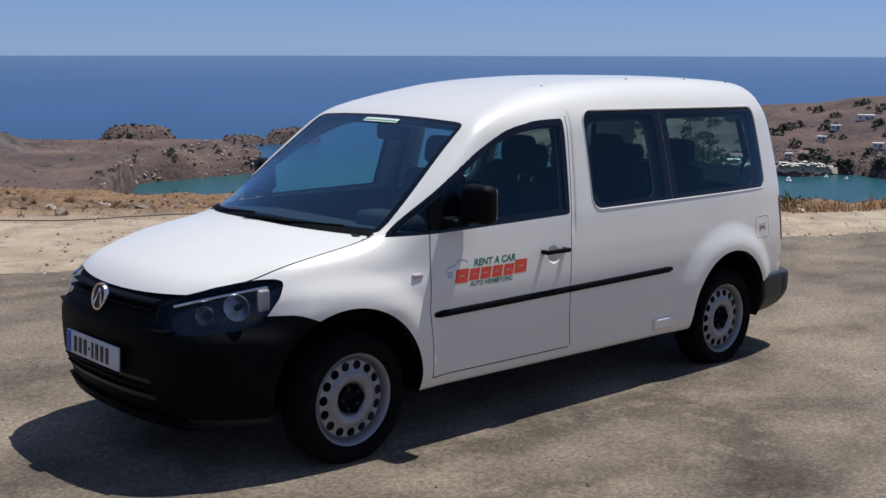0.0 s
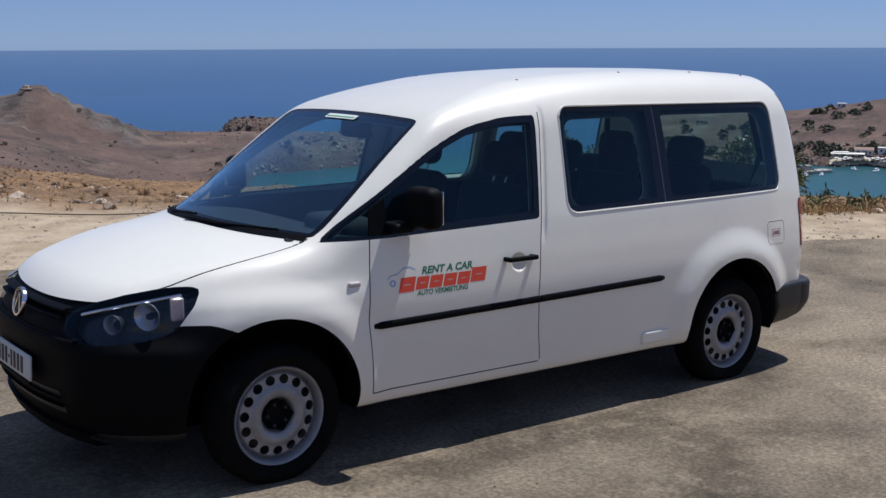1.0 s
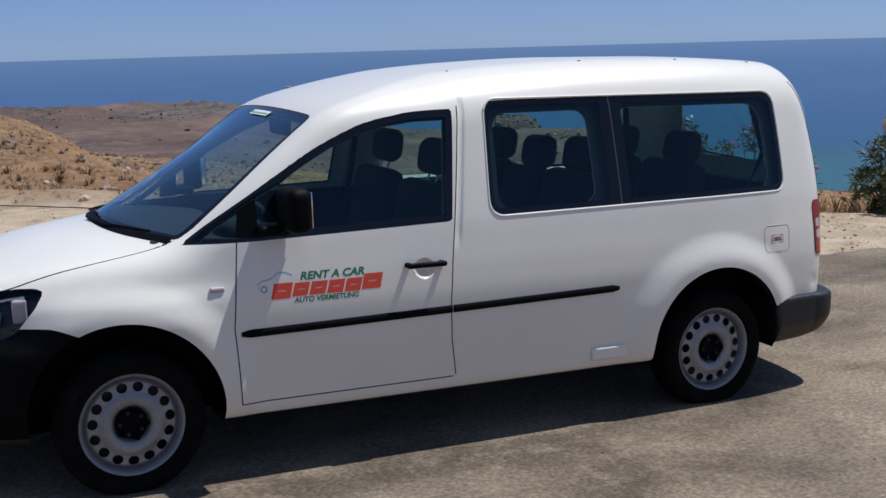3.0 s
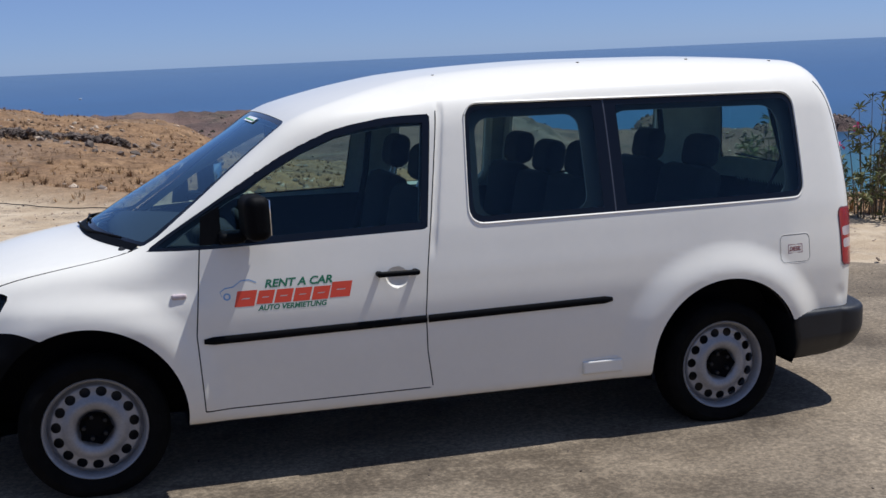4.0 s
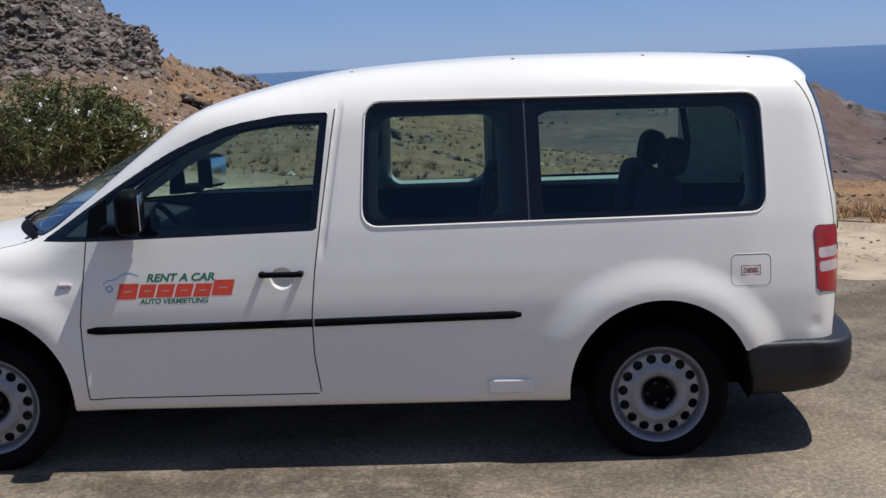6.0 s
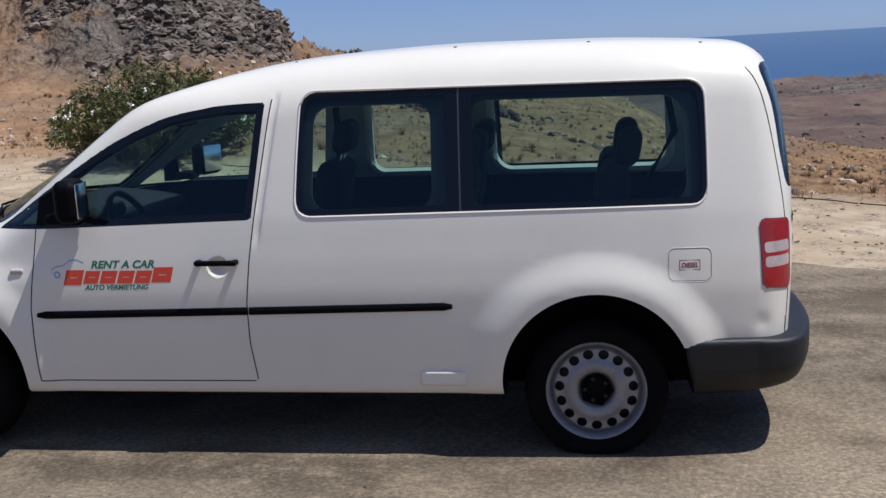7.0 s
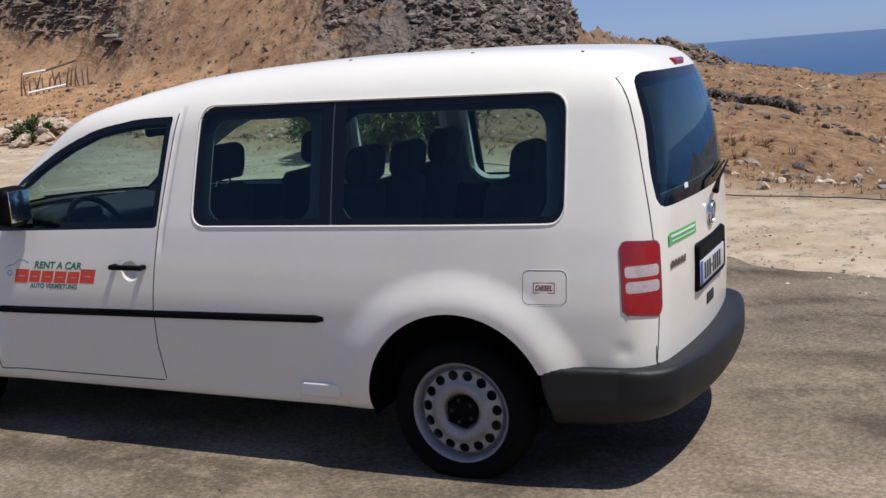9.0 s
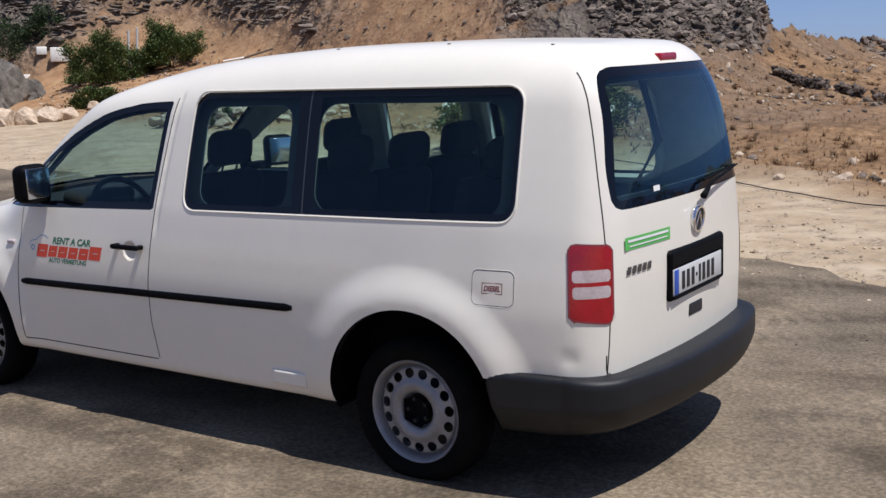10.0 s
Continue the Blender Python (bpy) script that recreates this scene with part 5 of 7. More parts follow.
    bp.inputs["Strength"].default_value, bp.inputs["Distance"].default_value = 0.7, 0.06
    L(noise_node(t, out, 6.0, 8, 0.7), bp.inputs["Height"])
    crack = t.nodes.new("ShaderNodeTexVoronoi")
    crack.inputs["Scale"].default_value, crack.inputs["Detail"].default_value = 0.9, 3.0
    L(out, crack.inputs["Vector"])
    rock_bump = t.nodes.new("ShaderNodeBump")
    rock_bump.inputs["Distance"].default_value = 0.7
    L(attr("rock"), rock_bump.inputs["Strength"])
    L(crack.outputs["Distance"], rock_bump.inputs["Height"])
    L(bp.outputs[0], rock_bump.inputs["Normal"])
    far_bump = t.nodes.new("ShaderNodeBump")
    far_bump.inputs["Distance"].default_value = 3.0
    L(clampf(zn, 1.0, 2.0), far_bump.inputs["Strength"])
    L(noise_node(t, out, 0.10, 8, 0.7), far_bump.inputs["Height"])
    L(rock_bump.outputs[0], far_bump.inputs["Normal"])
    L(far_bump.outputs[0], b.inputs["Normal"])
    return m


GROUND = ground_material()
ground = mesh_object("ground", np.stack([GX, GY, GZ], -1).reshape(-1, 3), quads, GROUND)
tagged(ground, "dry stony hillside with straw-coloured grass and dusty shoulder", "ground", kind="structure")
for nm, arr in (("zone", ZONE), ("rock", ROCK), ("earth", 0.8 * bare_earth(GX, GY)), ("cape", 0.85 * cape_rock(GX, GY))):
    at = ground.data.attributes.new(nm, "FLOAT", "POINT")
    at.data.foreach_set("value", arr.reshape(-1).astype(np.float32))


def asphalt_material():
    m = bpy.data.materials.new("dusty_asphalt")
    m.use_nodes = True
    t = m.node_tree
    b = t.nodes["Principled BSDF"]
    b.inputs["Roughness"].default_value, b.inputs["Specular IOR Level"].default_value = 0.9, 0.2
    L = t.links.new
    out = t.nodes.new("ShaderNodeTexCoord").outputs["Object"]

    def ramp(fac, stops):
        n = t.nodes.new("ShaderNodeValToRGB")
        e = n.color_ramp.elements
        while len(e) < len(stops):
            e.new(0.5)
        for k, (pos, col) in enumerate(stops):
            e[k].position, e[k].color = pos, (*col, 1)
        L(fac, n.inputs[0])
        return n.outputs[0]

    def mixc(kind, fac, a, c):
        n = t.nodes.new("ShaderNodeMix")
        n.data_type, n.blend_type = "RGBA", kind
        if isinstance(fac, float):
            n.inputs[0].default_value = fac
        else:
            L(fac, n.inputs[0])
        L(a, n.inputs[6])
        L(c, n.inputs[7])
        return n.outputs[2]
    base = ramp(noise_node(t, out, 0.7, 8, 0.6), [(0.36, (0.132, 0.108, 0.079)), (0.5, (0.186, 0.152, 0.110)), (0.62, (0.245, 0.200, 0.142))])
    stones = ramp(noise_node(t, out, 42, 5, 0.75), [(0.36, (0.10, 0.09, 0.08)), (0.50, (0.48, 0.46, 0.44)), (0.62, (1.0, 0.97, 0.92))])
    colour = mixc("OVERLAY", 0.45, base, stones)
    flecks = ramp(noise_node(t, out, 95, 2, 0.6), [(0.62, (1.0, 1.0, 1.0)), (0.70, (1.55, 1.48, 1.38))])
    colour = mixc("MULTIPLY", 1.0, colour, flecks)
    # dark oily blotches and worn streaks
    mp = t.nodes.new("ShaderNodeMapping")
    mp.inputs["Rotation"].default_value = (0, 0, 0.35)
    mp.inputs["Scale"].default_value = (0.7, 1.2, 1)
    L(out, mp.inputs["Vector"])
    blots = ramp(noise_node(t, mp.outputs[0], 0.95, 6, 0.62), [(0.38, (0.42, 0.40, 0.38)), (0.50, (0.88, 0.87, 0.86)), (0.58, (1, 1, 1))])
    colour = mixc("MULTIPLY", 0.75, colour, blots)
    # old tar repairs and skid marks
    st = t.nodes.new("ShaderNodeAttribute")
    st.attribute_name = "stain"
    tar = t.nodes.new("ShaderNodeRGB")
    tar.outputs[0].default_value = (0.34, 0.33, 0.33, 1)
    wear = t.nodes.new("ShaderNodeMath")
    wear.operation = "MULTIPLY"
    broken = t.nodes.new("ShaderNodeMapRange")
    broken.inputs[1].default_value, broken.inputs[2].default_value = 0.30, 0.50
    L(noise_node(t, out, 5.0, 6, 0.7), broken.inputs[0])
    L(broken.outputs[0], wear.inputs[0])
    L(st.outputs["Fac"], wear.inputs[1])
    colour = mixc("MULTIPLY", wear.outputs[0], colour, tar.outputs[0])
    L(colour, b.inputs["Base Color"])
    bp = t.nodes.new("ShaderNodeBump")
    bp.inputs["Strength"].default_value, bp.inputs["Distance"].default_value = 0.35, 0.006
    L(noise_node(t, out, 70, 4), bp.inputs["Height"])
    L(bp.outputs[0], b.inputs["Normal"])
    return m


ASPHALT = asphalt_material()
xs = np.concatenate([np.arange(-60, -12, 1.0), np.arange(-12, 14, 0.1), np.arange(14, 60.1, 1.0)])
edge = road_edge(xs) + (noise2(xs * 0.5, xs * 0 + 4, 5, 0.65) - 0.5) * 0.9
rows_v = np.concatenate([[0, 0.05, 0.12], np.arange(0.2, 9.5, 0.1), np.linspace(9.8, 30, 12)])
V = np.array([(x, e - d, plane_z(x) + (0.008 if d > 0.04 else -0.035)) for d in rows_v for x, e in zip(xs, edge)])
nx = len(xs)
q = np.arange((len(rows_v) - 1) * nx).reshape(-1, nx)[:, :-1].reshape(-1)
road = mesh_object("road", V, np.stack([q, q + nx, q + nx + 1, q + 1], 1), ASPHALT)
def streak(x, y, pts, width):
    """How near a place is to a bent line, 1 on it and 0 past its width."""
    best = np.full_like(x, 9.0)
    for (x0, y0), (x1, y1) in zip(pts[:-1], pts[1:]):
        ex, ey = x1 - x0, y1 - y0
        t = np.clip(((x - x0) * ex + (y - y0) * ey) / (ex * ex + ey * ey), 0, 1)
        best = np.minimum(best, np.hypot(x - x0 - t * ex, y - y0 - t * ey))
    return sstep(width, width * 0.3, best)


wx, wy = V[:, 0] + 0.25 * (noise2(V[:, 0] * 2, V[:, 1] * 2, 3) - 0.5), V[:, 1] + 0.25 * (noise2(V[:, 0] * 2 + 7, V[:, 1] * 2, 3) - 0.5)
STAIN = np.zeros(len(V))
for pts, width, dark in ((((1.1, -1.0), (1.5, -0.95), (1.95, -1.15), (1.95, -1.45), (1.7, -1.85), (1.3, -2.3), (0.7, -2.5)), 0.34, 1.0), (((0.2, -0.95), (0.6, -1.1), (1.3, -1.05)), 0.25, 0.8), (((2.45, -1.55), (2.75, -1.8)), 0.22, 0.7),
                         (((2.9, 3.4), (3.4, 3.6), (5.2, 4.0)), 0.10, 0.9), (((2.8, 2.2), (3.6, 2.6), (5.5, 3.2)), 0.11, 0.95), (((3.2, 1.7), (4.1, 2.3), (6.0, 2.7)), 0.10, 0.9), (((4.0, 0.6), (5.0, 1.3), (7.0, 1.8)), 0.14, 0.8),
                         (((5.6, 1.6), (6.6, 1.2), (7.6, 1.5)), 0.35, 0.45), (((6.4, 0.4), (7.2, 0.1)), 0.25, 0.45)):
    STAIN = np.maximum(STAIN, 0.75 * dark * streak(wx, wy, pts, width))
at = road.data.attributes.new("stain", "FLOAT", "POINT")
at.data.foreach_set("value", STAIN.astype(np.float32))
tagged(road, "dusty worn grey-brown asphalt with dark stains", "road", kind="structure")


def sea_material():
    m = bpy.data.materials.new("sea_water")
    m.use_nodes = True
    t = m.node_tree
    b = t.nodes["Principled BSDF"]
    L = t.links.new
    b.inputs["Roughness"].default_value = 0.28
    b.inputs["IOR"].default_value, b.inputs["Specular IOR Level"].default_value = 1.33, 0.6
    out = t.nodes.new("ShaderNodeTexCoord").outputs["Object"]
    at = t.nodes.new("ShaderNodeAttribute")
    at.attribute_name = "shallow"
    rp = t.nodes.new("ShaderNodeValToRGB")
    e = rp.color_ramp.elements
    e.new(0.5)
    for k, (pos, col) in enumerate(((0.0, (0.008, 0.056, 0.150)), (0.5, (0.010, 0.064, 0.108)), (1.0, (0.018, 0.088, 0.096)))):
        e[k].position, e[k].color = pos, (*col, 1)
    L(at.outputs["Fac"], rp.inputs[0])
    mp = t.nodes.new("ShaderNodeMapping")
    mp.inputs["Scale"].default_value = (0.004, 0.0012, 1)
    L(out, mp.inputs["Vector"])
    hs = t.nodes.new("ShaderNodeHueSaturation")
    mr = t.nodes.new("ShaderNodeMapRange")
    mr.inputs[3].default_value, mr.inputs[4].default_value = 0.62, 1.22
    L(noise_node(t, mp.outputs[0], 1.0, 6), mr.inputs[0])
    L(mr.outputs[0], hs.inputs["Value"])
    L(rp.outputs[0], hs.inputs["Color"])
    L(hs.outputs[0], b.inputs["Base Color"])
    # low over the water the surface mirrors the sky
    gl, lw, po, mx = (t.nodes.new("ShaderNode" + k) for k in ("BsdfGlossy", "LayerWeight", "Math", "MixShader"))
    gl.inputs["Roughness"].default_value = 0.05
    lw.inputs[0].default_value = 0.5
    po.operation = "POWER"
    po.inputs[1].default_value = 42.0
    L(lw.outputs["Facing"], po.inputs[0])
    L(po.outputs[0], mx.inputs[0])
    L(b.outputs[0], mx.inputs[1])
    L(gl.outputs[0], mx.inputs[2])
    L(mx.outputs[0], t.nodes["Material Output"].inputs[0])
    bp = t.nodes.new("ShaderNodeBump")
    bp.inputs["Strength"].default_value, bp.inputs["Distance"].default_value = 0.6, 0.5
    L(noise_node(t, out, 0.35, 5, 0.65), bp.inputs["Height"])
    L(bp.outputs[0], b.inputs["Normal"])
    return m


rs = np.concatenate([np.linspace(120, 1000, 45), 1000 * (4900 / 1000) ** np.linspace(0.03, 1, 60)])
ta = np.concatenate([np.arange(-75, 75, 1.0), np.arange(75, 285, 5)])
R2, A2 = np.meshgrid(rs, np.radians(ta), indexing="ij")
SX, SY = CX - R2 * np.sin(A2), CY + R2 * np.cos(A2)
# the sheet ends short of the true horizon: its rim is lifted to the height at which the horizon stands
SZ = SEA + (SEA * -1 - 34.0) * (np.clip((R2 - 1500) / 3400, 0, 1)) ** 1.15
i2 = np.arange(R2.size).reshape(R2.shape)
j2 = np.roll(i2, -1, 1)
sea = mesh_object("sea", np.stack([SX, SY, SZ], -1).reshape(-1, 3), np.stack([i2[:-1], i2[1:], j2[1:], j2[:-1]], -1).reshape(-1, 4)[:, ::-1], sea_material())
tagged(sea, "deep blue open sea, turquoise in the bay", "sea", kind="structure")
AZ2 = np.degrees(A2)
shal = 0.75 * sstep(720, 560, R2) * (AZ2 < -20) * (AZ2 > -80) + 0.25 * sstep(1200, 600, R2)
at = sea.data.attributes.new("shallow", "FLOAT", "POINT")
at.data.foreach_set("value", np.clip(shal, 0, 1).reshape(-1).astype(np.float32))

# ---- rocks, dry plants and bushes ----
rng = np.random.RandomState(11)


def ico(level):
    bm = bmesh.new()
    bmesh.ops.create_icosphere(bm, subdivisions=level, radius=1.0)
    v = np.array([tuple(q.co) for q in bm.verts])
    f = np.array([[q.index for q in p.verts] for p in bm.faces])
    bm.free()
    return v, f


def rock_shapes(level, count, flat=0.0):
    """Angular stones: balls chopped by planes and roughened."""
    out = []
    v0, f = ico(level)
    for _ in range(count):
        v = v0.copy()
        for _ in range(7):
            d = rng.normal(size=3)
            d /= np.linalg.norm(d)
            h = rng.uniform(0.45, 0.85)
            over = np.maximum(v @ d - h, 0)
            v = v - over[:, None] * d
        v = v * (1 + 0.10 * rng.normal(size=(len(v), 1)))
        v = v * np.array([1.0, rng.uniform(0.6, 1.0), rng.uniform(0.45, 0.8) * (1 - flat)])
        out.append(v)
    return out, f


def scatter(name, shapes, faces, x, y, size, mat, label, category, sink=0.25, stretch=None, z=None, smooth=False, kind="stuff", layered=False):
    n = len(x)
    z = land(x, y)[0] if z is None else z
    a = rng.uniform(0, math.tau, n)
    tilt = rng.normal(0, 0.22, (n, 2))
    if layered:      # bedded along the slope's contour
        a = np.arctan2(y - CY, x - CX) + math.pi / 2 + rng.normal(0, 0.18, n)
        tilt = tilt * 0.5
    V = np.array([shapes[k] for k in rng.randint(0, len(shapes), n)]) * size[:, None, None]
    if stretch is not None:
        V = V * np.array(stretch)
    V[..., 2] += V[..., 0] * tilt[:, 0:1] + V[..., 1] * tilt[:, 1:2]
    c, s = np.cos(a)[:, None], np.sin(a)[:, None]
    X = V[..., 0] * c - V[..., 1] * s + x[:, None]
    Y = V[..., 0] * s + V[..., 1] * c + y[:, None]
    Z = V[..., 2] + (z - 0 * size)[:, None] + ((0.5 - sink) * size)[:, None] * 0.6
    nv = V.shape[1]
    Fc = (faces[None] + (np.arange(n) * nv)[:, None, None]).reshape(-1, faces.shape[1])
    ob = mesh_object(name, np.stack([X, Y, Z], -1).reshape(-1, 3), Fc, mat, smooth=smooth)
    return tagged(ob, label, category, kind=kind)


def by_ring(n, a0, a1, r0, r1, power=1.0):
    az = np.radians(rng.uniform(a0, a1, n))
    r = r0 + (r1 - r0) * rng.uniform(0, 1, n) ** power
    return CX - r * np.sin(az), CY + r * np.cos(az)


def keep(x, y, mask):
    return x[mask], y[mask]


ROCK = material("grey_rock", (0.225, 0.183, 0.150), 0.92, grain=0.6, scale=1.8, bump=0.9, bump_scale=8, second=(0.072, 0.060, 0.051), vary=0.45, spec=0.15)
PALE_ROCK = material("pale_stone", (0.52, 0.43, 0.33), 0.92, grain=0.3, scale=5, bump=0.7, bump_scale=25, second=(0.28, 0.205, 0.14), vary=0.3, spec=0.15)
DARK_ROCK = material("dark_rock", (0.135, 0.105, 0.086), 0.92, grain=0.4, scale=2, bump=0.8, bump_scale=9, second=(0.075, 0.062, 0.053), vary=0.4, spec=0.15)
big, bigf = rock_shapes(3, 10)
mid, midf = rock_shapes(2, 14)
small, smallf = rock_shapes(1, 10)
slabs, slabf = rock_shapes(2, 10, 0.45)

# the crag: blocks all over its face
x, y = by_ring(42000, 10.8, 30, 26, 60, 0.9)
az, r = polar(x, y)
m = (land(x, y)[2] > 0.6) & (noise2(x * 0.16, y * 0.16, 4) > 0.38)
x, y = keep(x, y, m & (az < 27))
scatter("crag_blocks", small, smallf, x, y, 0.04 + 0.20 * rng.uniform(0, 1, len(x)) ** 4, ROCK, "brown-grey weathered blocks of the rocky crag", "rocks", 0.75, (1.5, 1.0, 0.85))
x, y = by_ring(34000, 24, 62, 32, 80, 0.9)
m = (land(x, y)[2] > 0.5) & (noise2(x * 0.13, y * 0.13, 3) > 0.36)
x, y = keep(x, y, m & (np.degrees(np.arctan2(5.8 - x, y + 4.6)) > 38 + 4 * noise2(x * 0.2, y * 0.2, 3)))
scatter("rock_strata", small, smallf, x, y, 0.08 + 0.22 * rng.uniform(0, 1, len(x)) ** 3, ROCK, "grey layered rock slabs on the hillside", "rocks", 0.6, (2.2, 1.2, 0.55), layered=True)
# stony hillside
x, y = by_ring(18000, -40, 62, 12, 74, 0.8)
n = noise2(x * 0.16, y * 0.16, 4)
s = y - dust_edge(x)
m = (s > 1.0) & (rng.uniform(0, 1, len(x)) < np.clip((n - 0.50) * 4, 0.02, 0.7))
x, y = keep(x, y, m)
scatter("hill_stones", small, smallf, x, y, 0.03 + 0.13 * rng.uniform(0, 1, len(x)) ** 3, ROCK, "grey stones strewn over the dry hillside", "stones", 0.3)
x, y = by_ring(16000, -40, 62, 13, 60, 0.8)
m = (y - dust_edge(x) > 1.5) & (noise2(x * 0.2 + 40, y * 0.2, 4) > rng.uniform(0.47, 0.66, len(x)))
x, y = keep(x, y, m)
scatter("pale_stones", small, smallf, x, y, 0.02 + 0.10 * rng.uniform(0, 1, len(x)) ** 3, PALE_ROCK, "pale limestone rubble on the slope", "stones", 0.3)
# ruined dry-stone wall across the slope
u = rng.uniform(0, 1, 2600)
wx = -5.6 + 6.8 * u
wy = 28.0 - 3.6 * sstep(0.5, 1.0, u) + 0.4 * np.sin(u * 9) + rng.normal(0, 0.17, 2600)
m = noise2(u * 9, u * 0, 3) > 0.30
wx, wy = keep(wx, wy, m)
scatter("ruined_wall", small, smallf, wx, wy, 0.04 + 0.10 * rng.uniform(0, 1, len(wx)) ** 2, DARK_ROCK, "dark tumbled dry-stone wall across the slope", "wall", 0.1, z=land(wx, wy)[0] + rng.uniform(0, 0.24, len(wx)))
u = radians(6.9) + radians(5.3) * rng.uniform(0, 1, 520)
v = 57.0 - 5.0 * rng.uniform(0, 1, 520) ** 1.5
wx, wy = CX - v * np.sin(u), CY + v * np.cos(u)
scatter("ridge_rocks", small, smallf, wx, wy, 0.06 + 0.24 * rng.uniform(0, 1, 520) ** 3, ROCK, "dark rocks along the ridge", "rocks", 0.2)
# gravel on the shoulder
x = rng.uniform(-16, 14, 9000)
y = road_edge(x) - 0.5 + (dust_edge(x) - road_edge(x) + 1.0) * rng.uniform(0, 1, 9000)
m = noise2(x * 0.9, y * 0.9, 3) > rng.uniform(0.3, 0.62, 9000)
x, y = keep(x, y, m)
scatter("gravel", small, smallf, x, y, 0.005 + 0.024 * rng.uniform(0, 1, len(x)) ** 3.5, PALE_ROCK, "loose pale gravel on the dusty shoulder", "gravel", 0.2)
# stray grit on the asphalt
x, y = rng.uniform(-4, 9, 1500), rng.uniform(-3.5, 4.5, 1500)
m = (y < road_edge(x) - 0.1) & (noise2(x * 0.7, y * 0.7, 3) > 0.47)
x, y = keep(x, y, m)
scatter("grit", small, smallf, x, y, 0.003 + 0.008 * rng.uniform(0, 1, len(x)) ** 2, DARK_ROCK, "stray grit on the asphalt", "grit", 0.2, z=plane_z(x) + 0.008)


def from_eye(ex, ey, az, r):
    a = math.radians(az)
    return ex - r * math.sin(a), ey + r * math.cos(a)


def boulder(x, y, size, mat, label, seed, squash=0.7, name="boulder", lift=0.25):
    """One large rock of its own, roughened."""
    v, f = ico(4)
    r = np.random.RandomState(seed)
    for _ in range(9):
        d = r.normal(size=3)
        d /= np.linalg.norm(d)
        v = v - np.maximum(v @ d - r.uniform(0.5, 0.85), 0)[:, None] * d
    k = noise2(v[:, 0] * 2.5 + seed, v[:, 1] * 2.5 + v[:, 2] * 1.7, 5, 0.6, True) - 0.5
    k = k + (1.0 if size > 0.8 else 0.35) * (noise2(v[:, 0] * 9 + seed, v[:, 1] * 9 + v[:, 2] * 7, 3, 0.7, True) - 0.5)
    v = v * (1 + 0.28 * k)[:, None] * np.array([1.0, 0.8, squash]) * size
    ob = mesh_object(name, v + np.array([x, y, ground_z(x, y) + size * lift * squash]), f, mat, smooth=False)
    return tagged(ob, label, "rock")


for k, (bx, by, bs) in enumerate(((2.8, 8.35, 0.22), (5.0, 7.9, 0.20), (1.95, 9.2, 0.26), (1.2, 9.15, 0.17), (4.9, 7.4, 0.12), (5.5, 8.1, 0.24), (9.7, 4.1, 0.14), (2.47, 4.75, 0.07), (2.9, 8.9, 0.18), (11.2, 3.4, 0.2))):
    boulder(bx, by, bs * 0.42, PALE_ROCK, "pale broken stone lying at the shoulder's edge", 20 + k)
# boulders beside the road's bend
for k, (a, rr, bs) in enumerate(((55.3, 40, 0.85), (54.2, 40, 0.8), (53.2, 41, 0.7), (52.4, 41.5, 0.6), (51.2, 43, 0.45), (50.4, 42, 0.4))):
    boulder(*from_eye(5.75, -4.54, a, rr), bs * 0.7, PALE_ROCK, "pale tan boulder beside the bend", 60 + k, 0.8)
DARK_ROCK = material("dark_grey_rock", (0.13, 0.115, 0.098), 0.92, grain=0.6, scale=1.6, bump=0.8, bump_scale=14)
boulder(*from_eye(5.75, -4.54, 55.4, 57), 1.9, DARK_ROCK, "big dark grey boulder above the bend", 90, 1.05)
boulder(*from_eye(5.75, -4.54, 53.9, 58), 0.9, DARK_ROCK, "dark grey boulder above the bend", 93, 0.9)
x, y = -16.5 + rng.normal(0, 1.3, 380), 17.2 + rng.normal(0, 1.1, 380)
m = y - dust_edge(x) > -0.3
x, y = keep(x, y, m)
scatter("rubble_heap", mid, midf, x, y, 0.04 + 0.22 * rng.uniform(0, 1, len(x)) ** 2.5, PALE_ROCK, "heap of pale rubble beside the shoulder", "rubble", 0.1, z=land(x, y)[0] + 0.3 * np.exp(-((x + 16.6) ** 2 + (y - 17.2) ** 2) / 2.5))


# dry grass
def tuft_shapes(count, blades, spread, width):
    out = []
    for _ in range(count):
        V = []
        for _ in range(blades):
            a, l = rng.uniform(0, math.tau), rng.uniform(0.5, 1.0)
            lean = rng.uniform(0.1, spread)
            b = np.array([math.cos(a), math.sin(a), 0]) * rng.uniform(0, 0.25)
            side = np.array([-math.sin(a), math.cos(a), 0]) * width
            d = np.array([math.cos(a) * lean, math.sin(a) * lean, 1.0])
            d = d / np.linalg.norm(d) * l
            mid_p = b + d * 0.55 + np.array([0, 0, 0.06])
            tip = b + d + np.array([math.cos(a), math.sin(a), -0.5]) * 0.14 * lean
            V += [b - side, b + side, mid_p + side * 0.8, mid_p - side * 0.8, tip]
        out.append(np.array(V))
    f = []
    for k in range(blades):
        q = k * 5
        f += [(q, q + 1, q + 2), (q, q + 2, q + 3), (q + 3, q + 2, q + 4)]
    return out, np.array(f)


STRAW = material("dry_straw", (0.40, 0.26, 0.125), 0.9, grain=0.3, scale=2, vary=0.35, second=(0.32, 0.20, 0.10), spec=0.1)
BRUSH = material("dry_brush", (0.26, 0.165, 0.092), 0.9, grain=0.3, scale=2, vary=0.4, second=(0.13, 0.085, 0.052), spec=0.1)
tufts, tuftf = tuft_shapes(8, 12, 1.4, 0.024)
brush, brushf = tuft_shapes(8, 40, 2.2, 0.03)
x, y = by_ring(15000, -66, 60, 11, 52, 0.8)
s = y - dust_edge(x)
